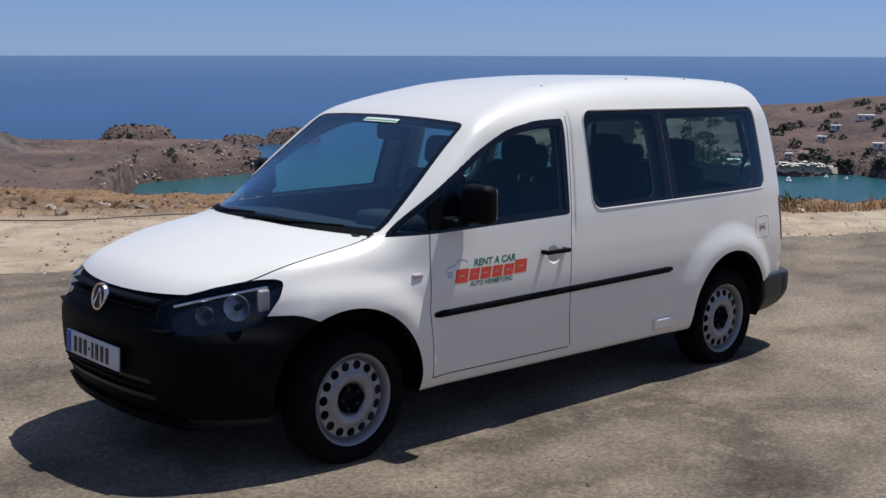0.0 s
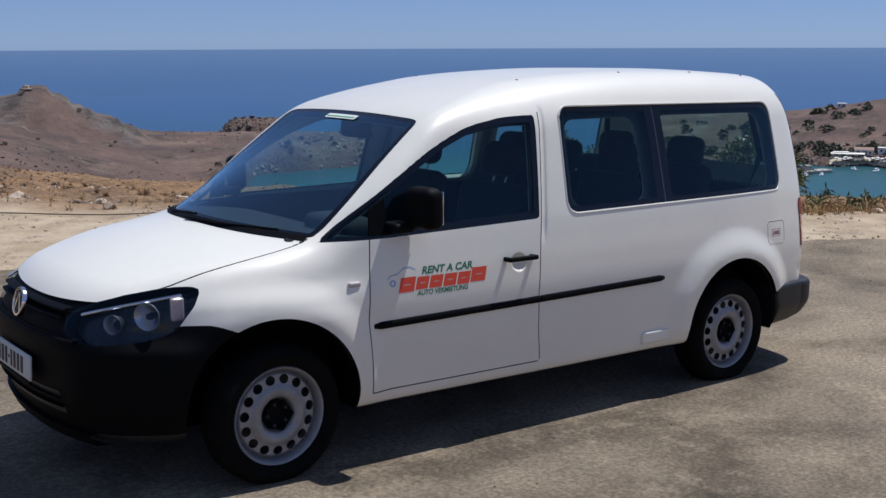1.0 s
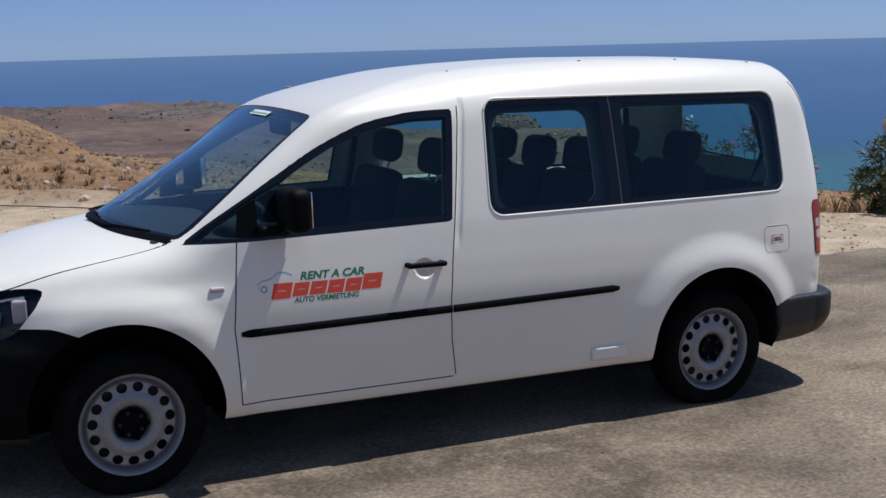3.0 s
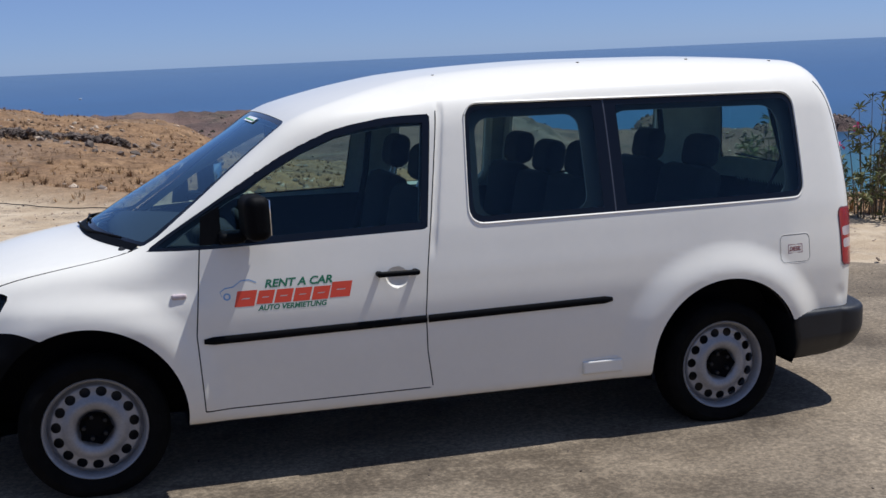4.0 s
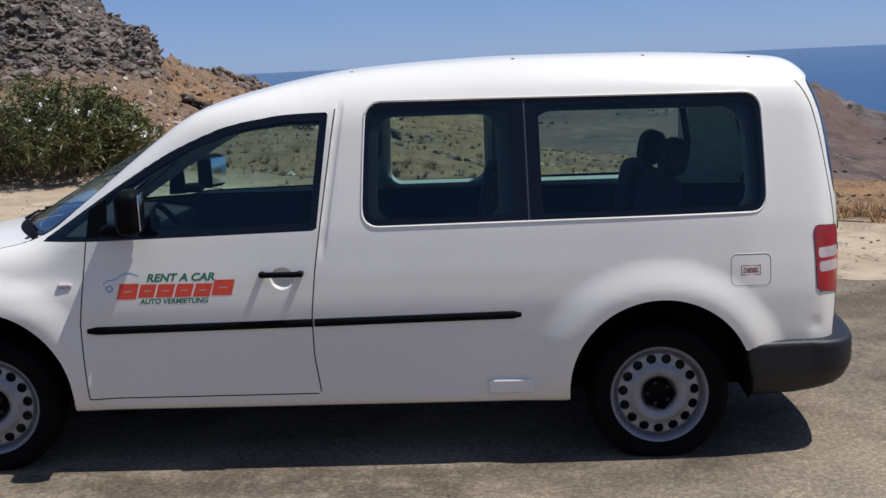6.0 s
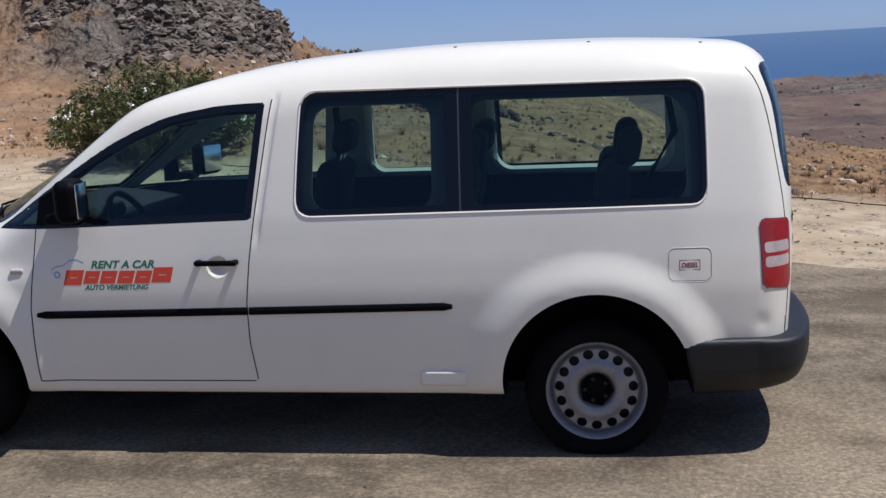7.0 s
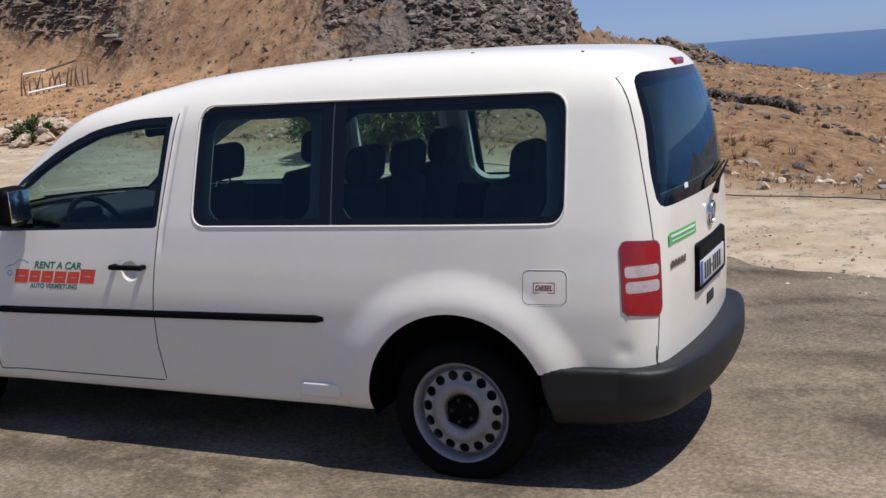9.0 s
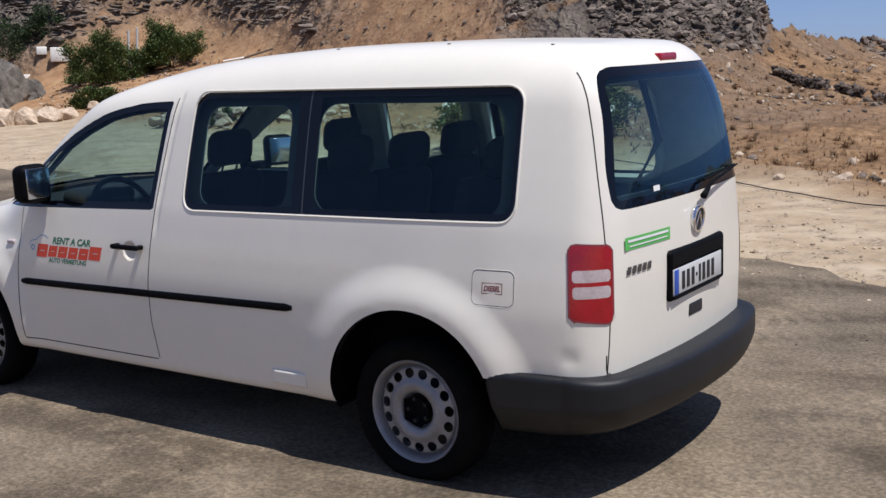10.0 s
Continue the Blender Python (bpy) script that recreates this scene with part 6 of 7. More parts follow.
m = (s > 0.15) & (noise2(x * 0.35, y * 0.35, 4) > rng.uniform(0.34, 0.62, len(x)))
x, y = keep(x, y, m)
scatter("dry_grass", tufts, tuftf, x, y, rng.uniform(0.05, 0.14, len(x)), STRAW, "straw-coloured dry grass on the slope", "grass", 0.5)
x, y = by_ring(9000, -66, 60, 12, 64, 0.75)
s = y - dust_edge(x)
m = (s > 0.8) & (noise2(x * 0.22 + 9, y * 0.22, 4) > rng.uniform(0.40, 0.62, len(x)))
x, y = keep(x, y, m)
scatter("dry_brush", brush, brushf, x, y, rng.uniform(0.07, 0.20, len(x)), BRUSH, "brown dry thorny brush on the slope", "brush", 0.5)
stubs, stubf = tuft_shapes(8, 6, 1.3, 0.035)
x, y = by_ring(30000, -30, 44, 12, 62, 0.85)
s = y - dust_edge(x)
m = (s > 0.4) & (noise2(x * 0.3 + 21, y * 0.3, 4) > rng.uniform(0.36, 0.58, len(x)))
x, y = keep(x, y, m)
scatter("stubble", stubs, stubf, x, y, rng.uniform(0.04, 0.12, len(x)), BRUSH, "low brown stubble over the slope", "grass", 0.5)
# taller dead stalks along the edge of the bank
x = rng.uniform(6.0, 16, 600)
y = dust_edge(x) + rng.uniform(0.2, 2.2, 600)
scatter("dead_stalks", tufts, tuftf, x, y, rng.uniform(0.10, 0.28, 600), STRAW, "tall dead stalks at the edge of the bank", "grass", 0.5)


# bushes with real leaves
def leaf_cloud(centres, dirs, length, width, r):
    """Pointed leaves, each of two folded halves."""
    n = len(centres)
    d = dirs / np.linalg.norm(dirs, axis=1)[:, None]
    up = np.tile(np.array([0.0, 0.0, 1.0]), (n, 1)) + r.normal(0, 0.4, (n, 3))
    side = np.cross(d, up)
    side /= np.maximum(np.linalg.norm(side, axis=1), 1e-6)[:, None]
    nrm = np.cross(side, d)
    L, W = length[:, None], width[:, None]
    a = centres
    b = a + d * L * 0.5 + side * W + nrm * W * 0.25
    c = a + d * L * 0.5 - side * W + nrm * W * 0.25
    e = a + d * L - np.array([0, 0, 0.12]) * L
    V = np.stack([a, b, e, c], 1).reshape(-1, 3)
    q = np.arange(n)[:, None] * 4
    F = np.concatenate([q + np.array([[0, 1, 2]]), q + np.array([[0, 2, 3]])])
    return V, F


def leaf_material(name, light, dark):
    m = material(name, light, 0.5, grain=0.3, scale=3, vary=0.45, second=dark, spec=0.2)
    return m


OLEANDER = leaf_material("oleander_leaf", (0.168, 0.170, 0.062), (0.075, 0.090, 0.034))
BUSH_LEAF = leaf_material("bush_leaf", (0.105, 0.135, 0.038), (0.045, 0.070, 0.022))
TREE_LEAF = leaf_material("tree_leaf", (0.045, 0.07, 0.025), (0.02, 0.035, 0.014))
TWIG = material("grey_twig", (0.16, 0.12, 0.085), 0.9, grain=0.3, scale=10)
PETAL = material("white_petal", (0.85, 0.83, 0.76), 0.7, grain=0.05, scale=10)
PINK = material("pink_petal", (0.62, 0.06, 0.18), 0.7, grain=0.1, scale=10)


def oleander(x, y, w, h, stems, seed, petal, flowers, label, leaves=25, leaf=0.13):
    r = np.random.RandomState(seed)
    z0 = ground_z(x, y) - 0.03
    bush = thing("oleander_bush", label, "bush", pose(x, y, z0))
    ends, C, D = [], [], []
    V, Fc, nv = [], [], 0
    for k in range(stems):
        a = r.uniform(0, math.tau)
        reach = w * math.sqrt(r.uniform(0, 1))
        top = h * (1 - 0.6 * (reach / w) ** 2) * r.uniform(0.72, 1.08)
        b = np.array([math.cos(a), math.sin(a), 0]) * reach * 0.62
        tip = np.array([math.cos(a) * reach, math.sin(a) * reach, top])
        bend = (b + tip) / 2 + np.array([math.cos(a), math.sin(a), 0]) * reach * -0.12
        pts = [b * (1 - t) ** 2 + 2 * bend * t * (1 - t) + tip * t * t for t in np.linspace(0, 1, 6)]
        ends.append(tip)
        for i in range(5):
            p, q = pts[i], pts[i + 1]
            rr = 0.012 * (1 - i / 6)
            ring = np.array([[rr, 0, 0], [-rr / 2, rr * 0.87, 0], [-rr / 2, -rr * 0.87, 0]])
            V += [*(p + ring), *(q + ring * 0.8)]
            Fc += [(nv + j, nv + (j + 1) % 3, nv + 3 + (j + 1) % 3, nv + 3 + j) for j in range(3)]
            nv += 6
        for twig in range(4):
            t = (1.0, 0.80, 0.58, 0.30)[twig]
            at = b * (1 - t) ** 2 + 2 * bend * t * (1 - t) + tip * t * t
            end = at if twig == 0 else at + r.normal(0, 0.11, 3) + np.array([math.cos(a) * 0.06, math.sin(a) * 0.06, 0.05])
            end[2] = max(end[2], 0.05)
            ring = np.array([[0.004, 0, 0], [-0.002, 0.0035, 0], [-0.002, -0.0035, 0]])
            V += [*(at + ring), *(end + ring * 0.7)]
            Fc += [(nv + j, nv + (j + 1) % 3, nv + 3 + (j + 1) % 3, nv + 3 + j) for j in range(3)]
            nv += 6
            for _ in range(leaves // 4):
                C.append(end - (end - at) * r.uniform(0, 0.5) - np.array([0, 0, 0.05]) * r.uniform(0, 1) + r.normal(0, 0.012, 3))
                D.append(r.normal(0, 1, 3) * np.array([1, 1, 0.7]) + np.array([0, 0, 0.35]))
    mesh_object("branchwork", V, Fc, TWIG, bush, "thin grey stems")["kind"] = "stuff"
    C, D = np.array(C), np.array(D)
    lv, lf = leaf_cloud(C, D, r.uniform(0.7, 1.25, len(C)) * leaf, r.uniform(0.7, 1.2, len(C)) * leaf * 0.12, r)
    lv[:, 2] = np.maximum(lv[:, 2], 0.01)
    crown = mesh_object("foliage", lv, lf, OLEANDER, bush, "narrow grey-green leaves", smooth=False)
    crown["kind"] = "stuff"
    for k in range(flowers):
        e = ends[r.randint(len(ends))] + r.normal(0, 0.05, 3) + np.array([0, 0, 0.04])
        n = 9
        pc = np.repeat(e[None], n, 0) + r.normal(0, 0.022, (n, 3))
        pv, pf = leaf_cloud(pc, r.normal(0, 1, (n, 3)) + np.array([0, 0, 0.4]), r.uniform(0.04, 0.06, n), r.uniform(0.014, 0.022, n), r)
        mesh_object("blossom", pv, pf, petal, bush, "cluster of open petals", smooth=False)
    return bush


oleander(-4.15, 12.7, 1.75, 1.5, 340, 1, PETAL, 44, "green oleander bush with white blossoms at the shoulder", 48, 0.14)
oleander(9.75, 4.25, 0.62, 1.05, 70, 2, PETAL, 3, "dense low oleander bush on the edge of the bank", 44, 0.12)
oleander(8.35, 5.15, 0.65, 1.42, 30, 3, PINK, 4, "tall open oleander with pink blossoms", 48, 0.12)
oleander(9.98, 4.3, 0.42, 1.35, 16, 4, PINK, 2, "sparse oleander with a few pink blossoms", 48, 0.12)
oleander(7.6, 5.95, 0.6, 1.15, 30, 6, PETAL, 2, "small oleander on the edge of the bank", 44, 0.12)
oleander(11.6, 4.2, 0.6, 0.36, 20, 5, PETAL, 1, "low oleander bush on the edge of the bank", 40, 0.12)


def round_bush(x, y, w, d, h, count, seed, mat, label, leaf=0.11, name="bush"):
    """A dense bush: leaves in many small clumps round a twig frame."""
    r = np.random.RandomState(seed)
    z0 = ground_z(x, y) - 0.05
    bush = thing(name, label, "bush", pose(x, y, z0))
    clumps = []
    for _ in range(70):
        v = r.normal(size=3)
        v /= np.linalg.norm(v)
        v[2] = abs(v[2])
        clumps.append(np.array([v[0] * w, v[1] * d, v[2] * h]) * r.uniform(0.55, 1.0) * (0.85 + 0.3 * r.uniform()))
    clumps = np.array(clumps)
    k = r.randint(0, len(clumps), count)
    C = clumps[k] + r.normal(0, 0.16, (count, 3)) * np.array([w, d, h]) * 0.55
    C[:, 2] = np.abs(C[:, 2])
    D = C / np.array([w, d, h]) + r.normal(0, 0.6, (count, 3)) + np.array([0, 0, 0.4])
    V, Fc = leaf_cloud(C, D, r.uniform(0.6, 1.3, count) * leaf, r.uniform(0.6, 1.2, count) * leaf * 0.28, r)
    V[:, 2] = np.maximum(V[:, 2], 0.0)
    crown = mesh_object("foliage", V, Fc, mat, bush, "dense small leaves", smooth=False)
    crown["kind"] = "stuff"
    TV, TF, nv = [], [], 0
    for c in clumps[::2]:
        ring = np.array([[0.03, 0, 0], [-0.015, 0.026, 0], [-0.015, -0.026, 0]])
        TV += [*(ring + np.array([c[0] * 0.1, c[1] * 0.1, 0])), *(c + ring * 0.3)]
        TF += [(nv + j, nv + (j + 1) % 3, nv + 3 + (j + 1) % 3, nv + 3 + j) for j in range(3)]
        nv += 6
    mesh_object("branches", TV, TF, TWIG, bush, "brown branches")
    return bush


for az, r, w, h, n, sd, mt, lb in ((50.6, 57, 1.9, 2.2, 26000, 1, BUSH_LEAF, "round dense green bush on the slope"), (47.4, 57.5, 1.8, 1.95, 24000, 2, BUSH_LEAF, "round olive-green bush on the slope"),
                                   (50.9, 45, 1.15, 0.85, 6000, 3, BUSH_LEAF, "low dark green bush by the shoulder"), (55.5, 66, 2.6, 2.4, 9000, 4, TREE_LEAF, "dark green spreading bush above the rocks"),
                                   (53.0, 66, 1.6, 1.6, 6000, 5, TREE_LEAF, "dark green bush above the rocks"), (45.6, 30.0, 0.5, 0.5, 1500, 6, BUSH_LEAF, "small green shrub among the rubble")):
    bx, by = from_eye(5.75, -4.54, az, r)
    round_bush(bx, by, w, w, h, n, sd, mt, lb, 0.12)

# broken stake fence, white posts and blocks
WOOD = material("weathered_wood", (0.13, 0.10, 0.075), 0.9, grain=0.4, scale=8, bump=0.4, bump_scale=60)
WHITEWASH = material("whitewash", (0.78, 0.76, 0.70), 0.8, grain=0.1, scale=4, bump=0.3, bump_scale=30)
fence = thing("stake_fence", "broken fence of leaning grey wooden stakes", "fence")
r9 = np.random.RandomState(5)
for k in range(16):
    fx, fy = from_eye(5.0, -5.05, 44.2 - k * 0.2, 46 + 0.2 * k)
    z = ground_z(fx, fy)
    lean = r9.normal(0, 0.22)
    tube("stake", [(fx, fy, z - 0.1), (fx + lean * 0.6, fy, z + 0.38 + 0.2 * r9.uniform()), (fx + lean, fy + 0.05, z + 0.55 + 0.3 * r9.uniform())], [0.035, 0.03, 0.018], WOOD, fence, sides=5)
for a0, a1, rr, up, mt in ((43.9, 42.2, 45.5, 0.12, WHITEWASH), (44.0, 43.0, 51.5, 0.35, WHITEWASH), (43.2, 41.6, 51.8, 0.3, WOOD)):
    p0, p1 = from_eye(5.0, -5.05, a0, rr), from_eye(5.0, -5.05, a1, rr)
    tube("rail", [(*p0, ground_z(*p0) + up), (*p1, ground_z(*p1) + up + 0.1)], 0.05, mt, fence, "fallen rail" if mt is WOOD else "white fallen rail", sides=6)
for az in (49.35, 48.95):
    px, py = from_eye(5.75, -4.54, az, 58.5)
    pz = ground_z(px, py)
    post = tube("white_post", [(px, py, pz - 0.2), (px + 0.03, py, pz + 1.0), (px + 0.16, py, pz + 1.9)], [0.06, 0.06, 0.05], WHITEWASH, sides=8)
    tagged(post, "leaning whitewashed post between the bushes", "post", "white posts")
for az, rr, sx, sz in ((54.6, 63, 1.7, 0.6), (52.4, 62, 0.95, 0.7), (53.2, 63, 0.5, 0.4)):
    px, py = from_eye(5.75, -4.54, az, rr)
    b = bevel_box("white_block", (sx, 0.7, sz), pose(px, py, ground_z(px, py) + sz * 0.5 - 0.05, 0, 3, az), WHITEWASH, r=0.03)
    tagged(b, "whitewashed masonry block on the slope", "block", "white blocks")
# black water hose along the shoulder
hp = []
for k in range(60):
    hx = -3.0 + k * 0.16
    hy = float(dust_edge(np.array(hx))) - 0.12 + 0.10 * math.sin(hx * 1.7) + 0.05 * math.sin(hx * 4.1)
    hp.append((hx, hy, ground_z(hx, hy) + 0.022))
HOSE = material("black_hose", (0.02, 0.018, 0.016), 0.6, grain=0.2, scale=20)
tagged(tube("water_hose", hp, 0.007, HOSE, sides=7), "thin black irrigation hose along the shoulder", "hose")

# ---- the bay: village, beach, boats, islets' hut ----
EX, EY = -3.14, -4.92


def far_place(az, elev, r0=560, r1=1100):
    """Where the land first comes up to this elevation angle, as seen from the road."""
    rr = np.arange(r0, r1, 1.0)
    a = math.radians(az)
    xx, yy = EX - rr * math.sin(a), EY + rr * math.cos(a)
    zz = land(xx, yy)[0]
    e = np.degrees(np.arctan2(zz - 1.9, rr))
    ok = ((e >= elev) & (zz > SEA)).nonzero()[0]
    i = ok[0] if len(ok) else int(np.argmax(e))
    return float(xx[i]), float(yy[i]), float(zz[i])


def sea_place(az, elev):
    d = (1.9 - SEA) / math.tan(math.radians(-elev))
    a = math.radians(az)
    return EX - d * math.sin(a), EY + d * math.cos(a), SEA


PLASTER = material("white_plaster", (0.74, 0.72, 0.68), 0.85, grain=0.08, scale=0.4)
ROOF_TILE = material("brown_roof", (0.30, 0.20, 0.15), 0.85, grain=0.25, scale=0.8)
PANE = material("dark_pane", (0.03, 0.04, 0.05), 0.2)
CANVAS = material("pale_canvas", (0.72, 0.68, 0.60), 0.9, grain=0.08, scale=2)
HULL = material("white_hull", (0.78, 0.78, 0.78), 0.35, grain=0.04, scale=2)
CONCRETE = material("grey_concrete", (0.36, 0.34, 0.31), 0.9, grain=0.2, scale=0.6)
# leaf green paled: the haze of distance is mixed into the colour
HAZED_LEAF = leaf_material("hazed_leaf", (0.12, 0.125, 0.085), (0.075, 0.082, 0.06))


def house(x, y, z, w, d, h, turn, label, roof_mat=PLASTER, pitched=False):
    m = pose(x, y, z - 0.6, 0, 0, turn)
    hs = thing("house", label, "house", m, "village houses")
    bevel_box("wall", (w, d, h + 0.6), pose(0, 0, (h + 0.6) / 2), PLASTER, hs, r=0.05)
    if pitched:
        V = [(-w / 2 - .3, -d / 2 - .3, h + .6), (w / 2 + .3, -d / 2 - .3, h + .6), (w / 2 + .3, d / 2 + .3, h + .6), (-w / 2 - .3, d / 2 + .3, h + .6), (-w / 2 - .3, 0, h + 1.9), (w / 2 + .3, 0, h + 1.9)]
        mesh_object("roof", V, [(0, 1, 5, 4), (2, 3, 4, 5), (1, 2, 5), (3, 0, 4), (3, 2, 1, 0)], roof_mat, hs, smooth=False)
    else:
        bevel_box("roof", (w + 0.3, d + 0.3, 0.25), pose(0, 0, h + 0.72), roof_mat, hs, r=0.04)
    n = max(2, int(w // 2.6))
    for k in range(n):
        win = bevel_box("window", (0.9, 0.12, 1.2), pose(-w / 2 + (k + 0.5) * w / n, -d / 2 - 0.02, 0.6 + h * 0.55), PANE, hs, "dark window", r=0.02)
    bevel_box("door", (1.0, 0.12, 2.0), pose(w * 0.12, -d / 2 - 0.03, 1.6), ROOF_TILE, hs, "brown door", r=0.02)
    return hs


for az, el, w, d, h, pit, lb in ((-62.6, -3.28, 12, 7, 3.6, False, "long white flat-roofed house on the hill"), (-61.3, -3.75, 7, 5, 3.0, False, "small white house on the hill"), (-55.9, -3.15, 7, 6, 3.2, False, "white house on the skyline"),
                                 (-59.25, -5.15, 4.5, 4, 2.8, False, "white beach house with flat roof"), (-59.95, -5.10, 5, 4, 3.0, True, "white beach house with brown roof"), (-57.9, -5.2, 8, 6, 3.4, False, "white taverna above the beach"),
                                 (-56.0, -5.42, 9, 5, 3.0, False, "white waterside taverna with flat roof"), (-57.0, -5.30, 11, 6, 3.2, True, "white waterside taverna with brown roof"), (-63.2, -4.55, 7, 5, 3, False, "white house on the slope"), (-60.7, -4.3, 6, 5, 3, False, "small pale house on the slope")):
    hx, hy, hz = far_place(az, el)
    house(hx, hy, hz, w * 0.8, d * 0.8, h * 0.8, az, lb, ROOF_TILE if pit else PLASTER, pit)
# awning along the front
ax, ay, az_ = far_place(-56.3, -5.55)
aw = thing("awning", "long pale awning on posts before the taverna", "awning", pose(ax, ay, az_ - 0.2, 0, 0, -56.3))
bevel_box("canopy", (16, 4, 0.25), pose(0, 0, 3.0, 6, 0, 0), CANVAS, aw, r=0.05)
for k in range(6):
    for s in (-1.7, 1.7):
        tube("post", [(-7.5 + 3 * k, s, 0), (-7.5 + 3 * k, s, 2.95)], 0.08, PLASTER, aw, sides=6)


def parasol(m, label):
    p = thing("parasol", label, "parasol", m, "beach parasols")
    V = [(0, 0, 2.45)] + [(1.35 * math.cos(k * math.tau / 8), 1.35 * math.sin(k * math.tau / 8), 1.95) for k in range(8)] + [(0, 0, 2.35)] + [(1.30 * math.cos(k * math.tau / 8), 1.30 * math.sin(k * math.tau / 8), 1.88) for k in range(8)]
    mesh_object("canopy", V, [(0, 1 + k, 1 + (k + 1) % 8) for k in range(8)] + [(9, 10 + (k + 1) % 8, 10 + k) for k in range(8)] + [(1 + k, 10 + k, 10 + (k + 1) % 8, 1 + (k + 1) % 8) for k in range(8)], CANVAS, p, smooth=False)
    tube("pole", [(0, 0, -0.2), (0, 0, 2.35)], 0.04, PLASTER, p, sides=5)
    return p


first = None
for row, (a0, a1, el, n) in enumerate(((-58.9, -61.2, -5.66, 16), (-58.9, -60.8, -5.56, 13), (-55.8, -58.6, -5.72, 18), (-56.2, -58.4, -5.64, 12))):
    for k in range(n):
        px, py, pz = far_place(a0 + (a1 - a0) * k / (n - 1), el - 0.02 * (k % 2))
        if first is None:
            first = parasol(pose(px, py, pz), "pale straw beach parasol on the sand")
        else:
            copy_thing(first, pose(px, py, pz))


def boat(x, y, z, length, turn, label, cabin=True):
    b = thing("boat", label, "boat", pose(x, y, z, 0, 0, turn), "boats in the bay")
    n, V, Fc = 10, [], []
    for i in range(n + 1):
        t = i / n
        u = (t - 0.5) * length
        w = length * 0.16 * (1 - max(0, (t - 0.45) / 0.55) ** 2.2) + 0.02
        top = length * (0.11 + 0.05 * t * t)
        V += [(u, -w, top), (u, -w * 0.75, -0.1), (u, w * 0.75, -0.1), (u, w, top)]
        if i:
            q = (i - 1) * 4
            Fc += [(q + k, q + k + 1, q + k + 5, q + k + 4) for k in range(3)] + [(q + 3, q, q + 4, q + 7)]
    Fc += [(0, 3, 2, 1), (4 * n, 4 * n + 1, 4 * n + 2, 4 * n + 3)]
    mesh_object("hull", V, Fc, HULL, b, smooth=False)
    if cabin:
        bevel_box("cabin", (length * 0.34, length * 0.2, length * 0.16), pose(-length * 0.05, 0, length * 0.20), HULL, b, r=length * 0.02)
        bevel_box("cabin_window", (length * 0.28, length * 0.205, length * 0.05), pose(-length * 0.04, 0, length * 0.22), PANE, b, "dark window band", r=0.02)
    return b


for az, el, l, turn, lb in ((-59.3, -6.22, 7.5, 35, "white motor boat moored in the bay"), (-57.6, -6.05, 6, 10, "small white boat moored in the bay"), (-56.6, -6.0, 5, 60, "small dark-shadowed boat moored in the bay"), (-61.0, -5.98, 5, 20, "small white boat near the beach"), (-61.9, -6.03, 4.5, 20, "small white boat near the rocks")):
    boat(*sea_place(az, el), l, turn, lb)
bx, by = from_eye(1.3, -5.7, 0.3, 2050)
boat(bx, by, SEA + 0.8, 14, 10, "white motor yacht out at sea")
# the quay
q0, q1 = sea_place(-54.0, -6.28), sea_place(-55.5, -6.12)
quay = thing("quay", "low grey concrete quay in the bay", "quay", pose((q0[0] + q1[0]) / 2, (q0[1] + q1[1]) / 2, SEA, 0, 0, math.degrees(math.atan2(q1[1] - q0[1], q1[0] - q0[0]))))
bevel_box("deck", (20, 6, 1.6), pose(0, 0, 0.5), CONCRETE, quay, r=0.1)
bevel_box("shed", (5, 3, 2.6), pose(-4, 0.5, 2.5), CONCRETE, quay, "grey shed", r=0.1)
for k in range(5):
    tube("bollard", [(-8 + 4 * k, -2.6, 1.2), (-8 + 4 * k, -2.6, 1.9)], 0.2, CONCRETE, quay, sides=8)
for az, el, l in ((-54.5, -6.36, 6), (-55.2, -6.3, 5)):
    boat(*sea_place(az, el), l, 25, "white boat tied up at the quay")
# stone hut on the cape's top
hx, hy, hz = far_place(-17.55, -2.2, 560, 700)
hut = thing("stone_tomb", "round pale stone tomb on the cape's summit", "monument", pose(hx, hy, hz - 0.5))
lathe("drum", [(0, 2.3), (1.3, 2.2), (1.5, 2.0), (1.5, 0.0)], PALE_ROCK, hut, pose(0, 0, 0, 90, 0, 0), sides=20)
bevel_box("plinth", (4.6, 4.6, 0.9), pose(0, 0, 0.3), PALE_ROCK, hut, r=0.1)
# sand of the beach: a thin sheet that follows the shore
SAND = material("beach_sand", (0.46, 0.39, 0.29), 0.95, grain=0.15, scale=0.5)
V, Fc = [], []
for k in range(40):
    a = -55.5 - 6.0 * k / 39
    for e in (-5.86, -5.75, -5.62, -5.52):
        px, py, pz = far_place(a, e)
        V.append((px, py, max(pz, SEA + 0.05) + 0.25))
    if k:
        b = (k - 1) * 4
        Fc += [(b + j, b + j + 1, b + j + 5, b + j + 4) for j in range(3)]
tagged(mesh_object("beach", V, Fc, SAND), "narrow pale sand beach", "beach", kind="structure")


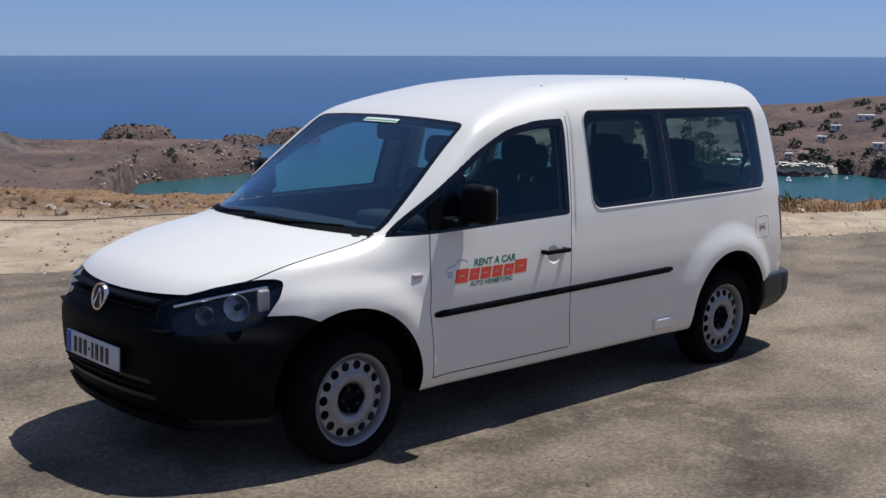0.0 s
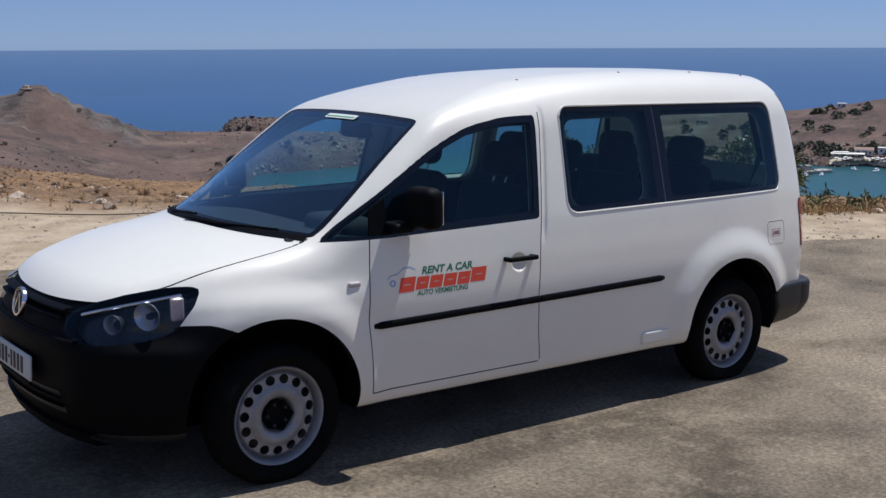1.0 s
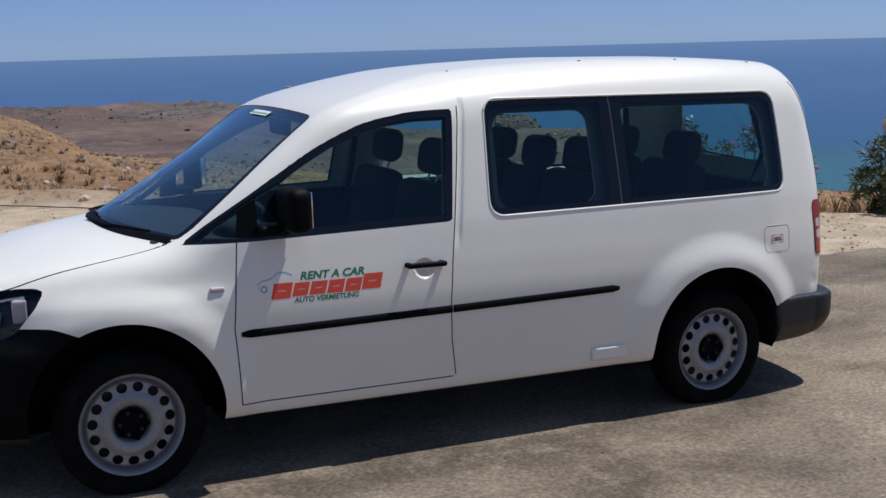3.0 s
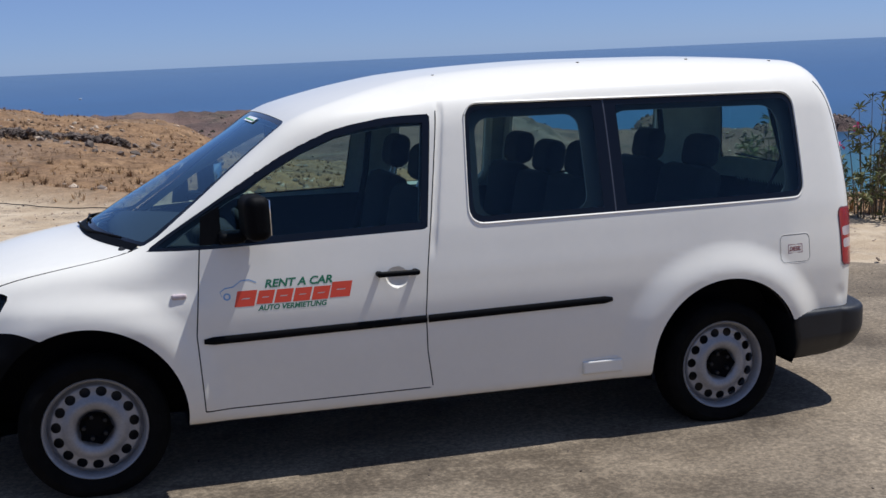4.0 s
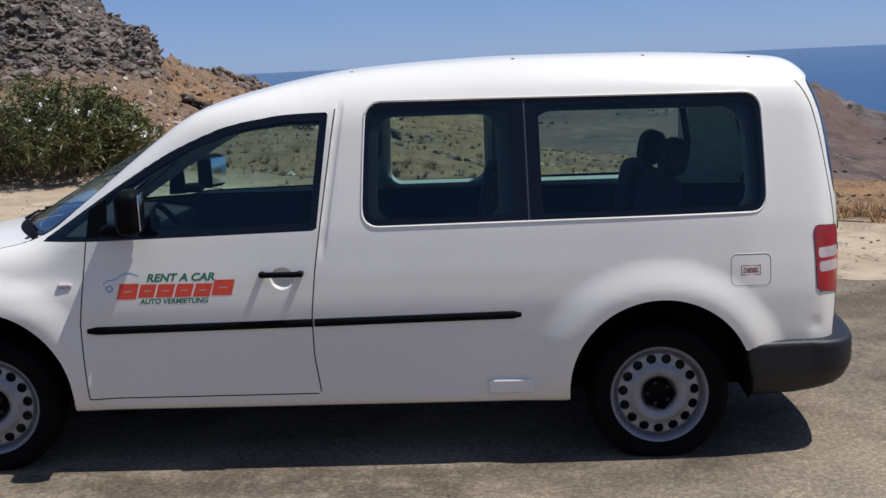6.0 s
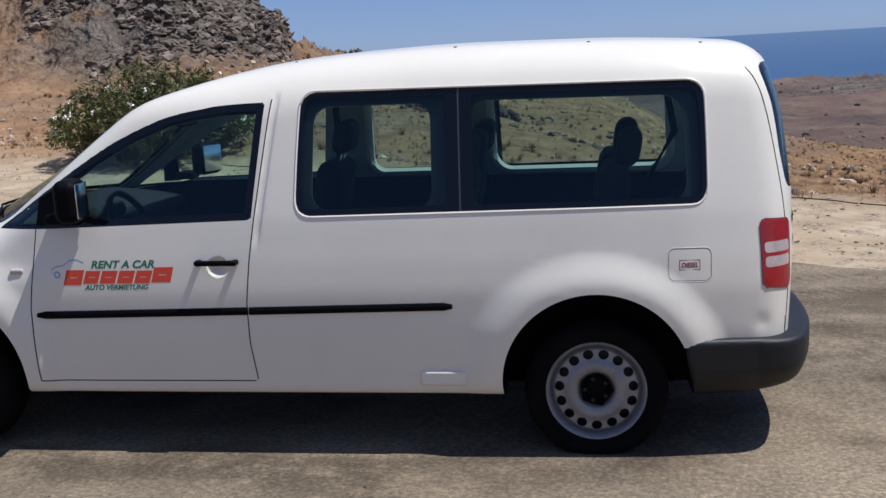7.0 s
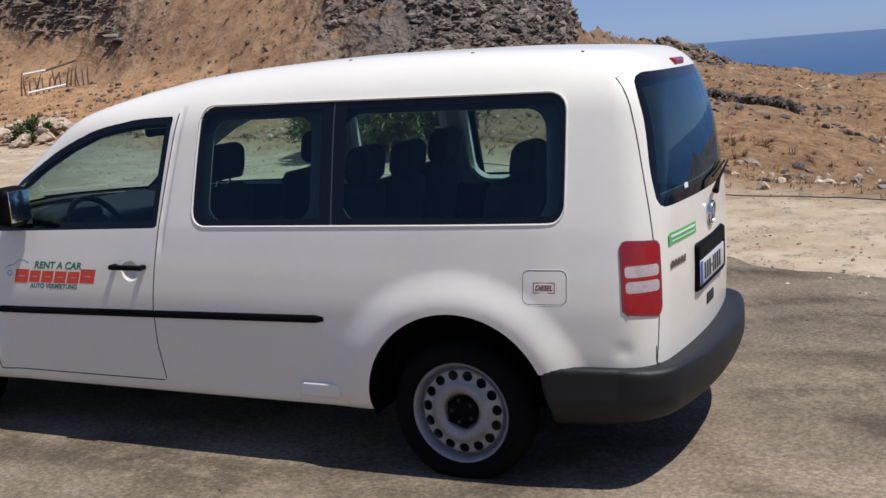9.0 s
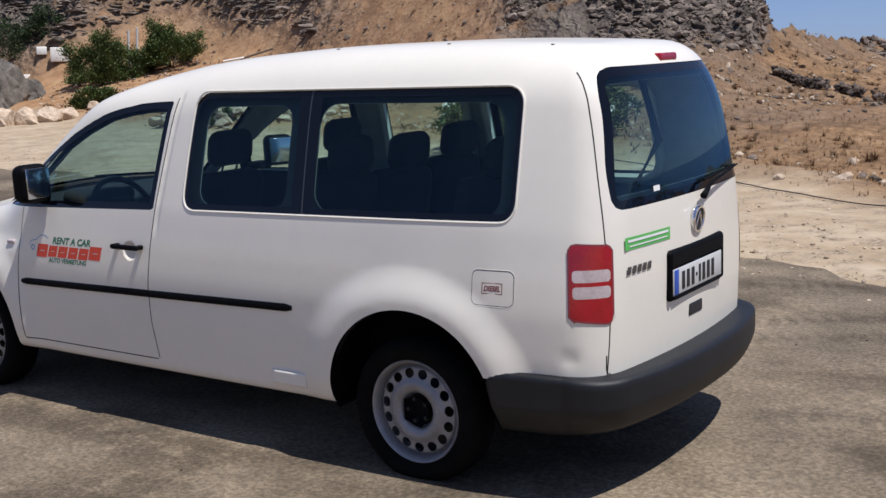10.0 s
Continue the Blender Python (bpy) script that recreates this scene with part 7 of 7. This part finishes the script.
# far shrubs and trees: clumps of small leaves
def far_shrubs(name, n, pick_place, sizes, label):
    r = np.random.RandomState(len(name) + n)
    Vs, Fs, nv = [], [], 0
    for k in range(n):
        p = pick_place(r)
        if p is None:
            continue
        s = sizes(r)
        c = 90
        v = r.normal(size=(c, 3))
        v /= np.linalg.norm(v, axis=1)[:, None]
        v[:, 2] = np.abs(v[:, 2])
        C = np.array(p) + v * s * np.array([1, 1, 0.9]) * r.uniform(0.5, 1.0, (c, 1))
        V, F = leaf_cloud(C, v + r.normal(0, 0.5, (c, 3)), np.full(c, 0.55 * s), np.full(c, 0.20 * s), r)
        Vs.append(V)
        Fs.append(F + nv)
        nv += len(V)
    ob = mesh_object(name, np.concatenate(Vs), np.concatenate(Fs), HAZED_LEAF, smooth=False)
    return tagged(ob, label, "shrubs", kind="stuff")


def on_bay_hill(r):
    a = r.uniform(-66, -46)
    top = float(far_sky(a)) - 0.15
    e = r.uniform(-5.4, max(top, -5.3)) if r.uniform() < 0.6 else r.uniform(-5.5, -4.8)
    if noise.noise(Vector((a * 0.6, e * 2, 0))) < -0.05:
        return None
    x, y, z = far_place(a, e)
    return x, y, z


def on_plain(r):
    a, d = r.uniform(-33, 0), r.uniform(200, 680)
    x, y = from_eye(EX, EY, a, d)
    z = ground_z(x, y)
    return (x, y, z) if z > SEA + 1 else None


far_shrubs("bay_shrubs", 420, on_bay_hill, lambda r: r.uniform(0.9, 3.4), "dark green shrubs and trees on the far hillside")
def on_bluff(r):
    a = r.uniform(-35, -25.5)
    x, y = from_eye(CX, CY, a, float(plain_in(a)) + r.uniform(0, 45))
    z = ground_z(x, y)
    return (x, y, z) if z > SEA + 0.5 else None


far_shrubs("bluff_shrubs", 34, on_bluff, lambda r: r.uniform(0.5, 1.8), "dark low shrubs along the inlet's rocky shore")
far_shrubs("plain_shrubs", 60, on_plain, lambda r: r.uniform(0.4, 1.3), "dark low shrubs on the headland")
x, y = by_ring(3600, -34, 2, 200, 690, 0.8)
m = (land(x, y)[0] > SEA + 1) & (noise2(x * 0.012, y * 0.012, 4) > rng.uniform(0.42, 0.62, len(x)))
x, y = keep(x, y, m)
scatter("headland_rocks", small, smallf, x, y, 0.2 + 1.0 * rng.uniform(0, 1, len(x)) ** 3, ROCK, "grey rocks over the far headland", "rocks", 0.3)
x, y = by_ring(500, -37, -31, 740, 800)
x2, y2 = by_ring(500, -29.8, -25.6, 735, 795)
x3, y3 = by_ring(2600, -66, -44, 585, 640)
a4 = rng.uniform(-35, -25.2, 1500)
r4 = plain_in(a4) - 8 + 60 * rng.uniform(0, 1, 1500) ** 1.5
x4, y4 = CX - r4 * np.sin(np.radians(a4)), CY + r4 * np.cos(np.radians(a4))
x, y = np.concatenate([x, x2, x3]), np.concatenate([y, y2, y3])
z = land(x, y)[0]
m = (z > SEA - 0.5)
x, y = keep(x, y, m)
scatter("shore_rocks", small, smallf, x, y, 0.4 + 1.4 * rng.uniform(0, 1, len(x)) ** 3, ROCK, "grey rocks along the far shores", "rocks", 0.3)
x, y = keep(x4, y4, (land(x4, y4)[0] > SEA - 0.3) & (noise2(x4 * 0.05, y4 * 0.05, 3) > 0.42))
scatter("bluff_rocks", small, smallf, x, y, 0.2 + 1.0 * rng.uniform(0, 1, len(x)) ** 3, PALE_ROCK, "pale rocks strewn along the inlet's shore", "rocks", 0.35)
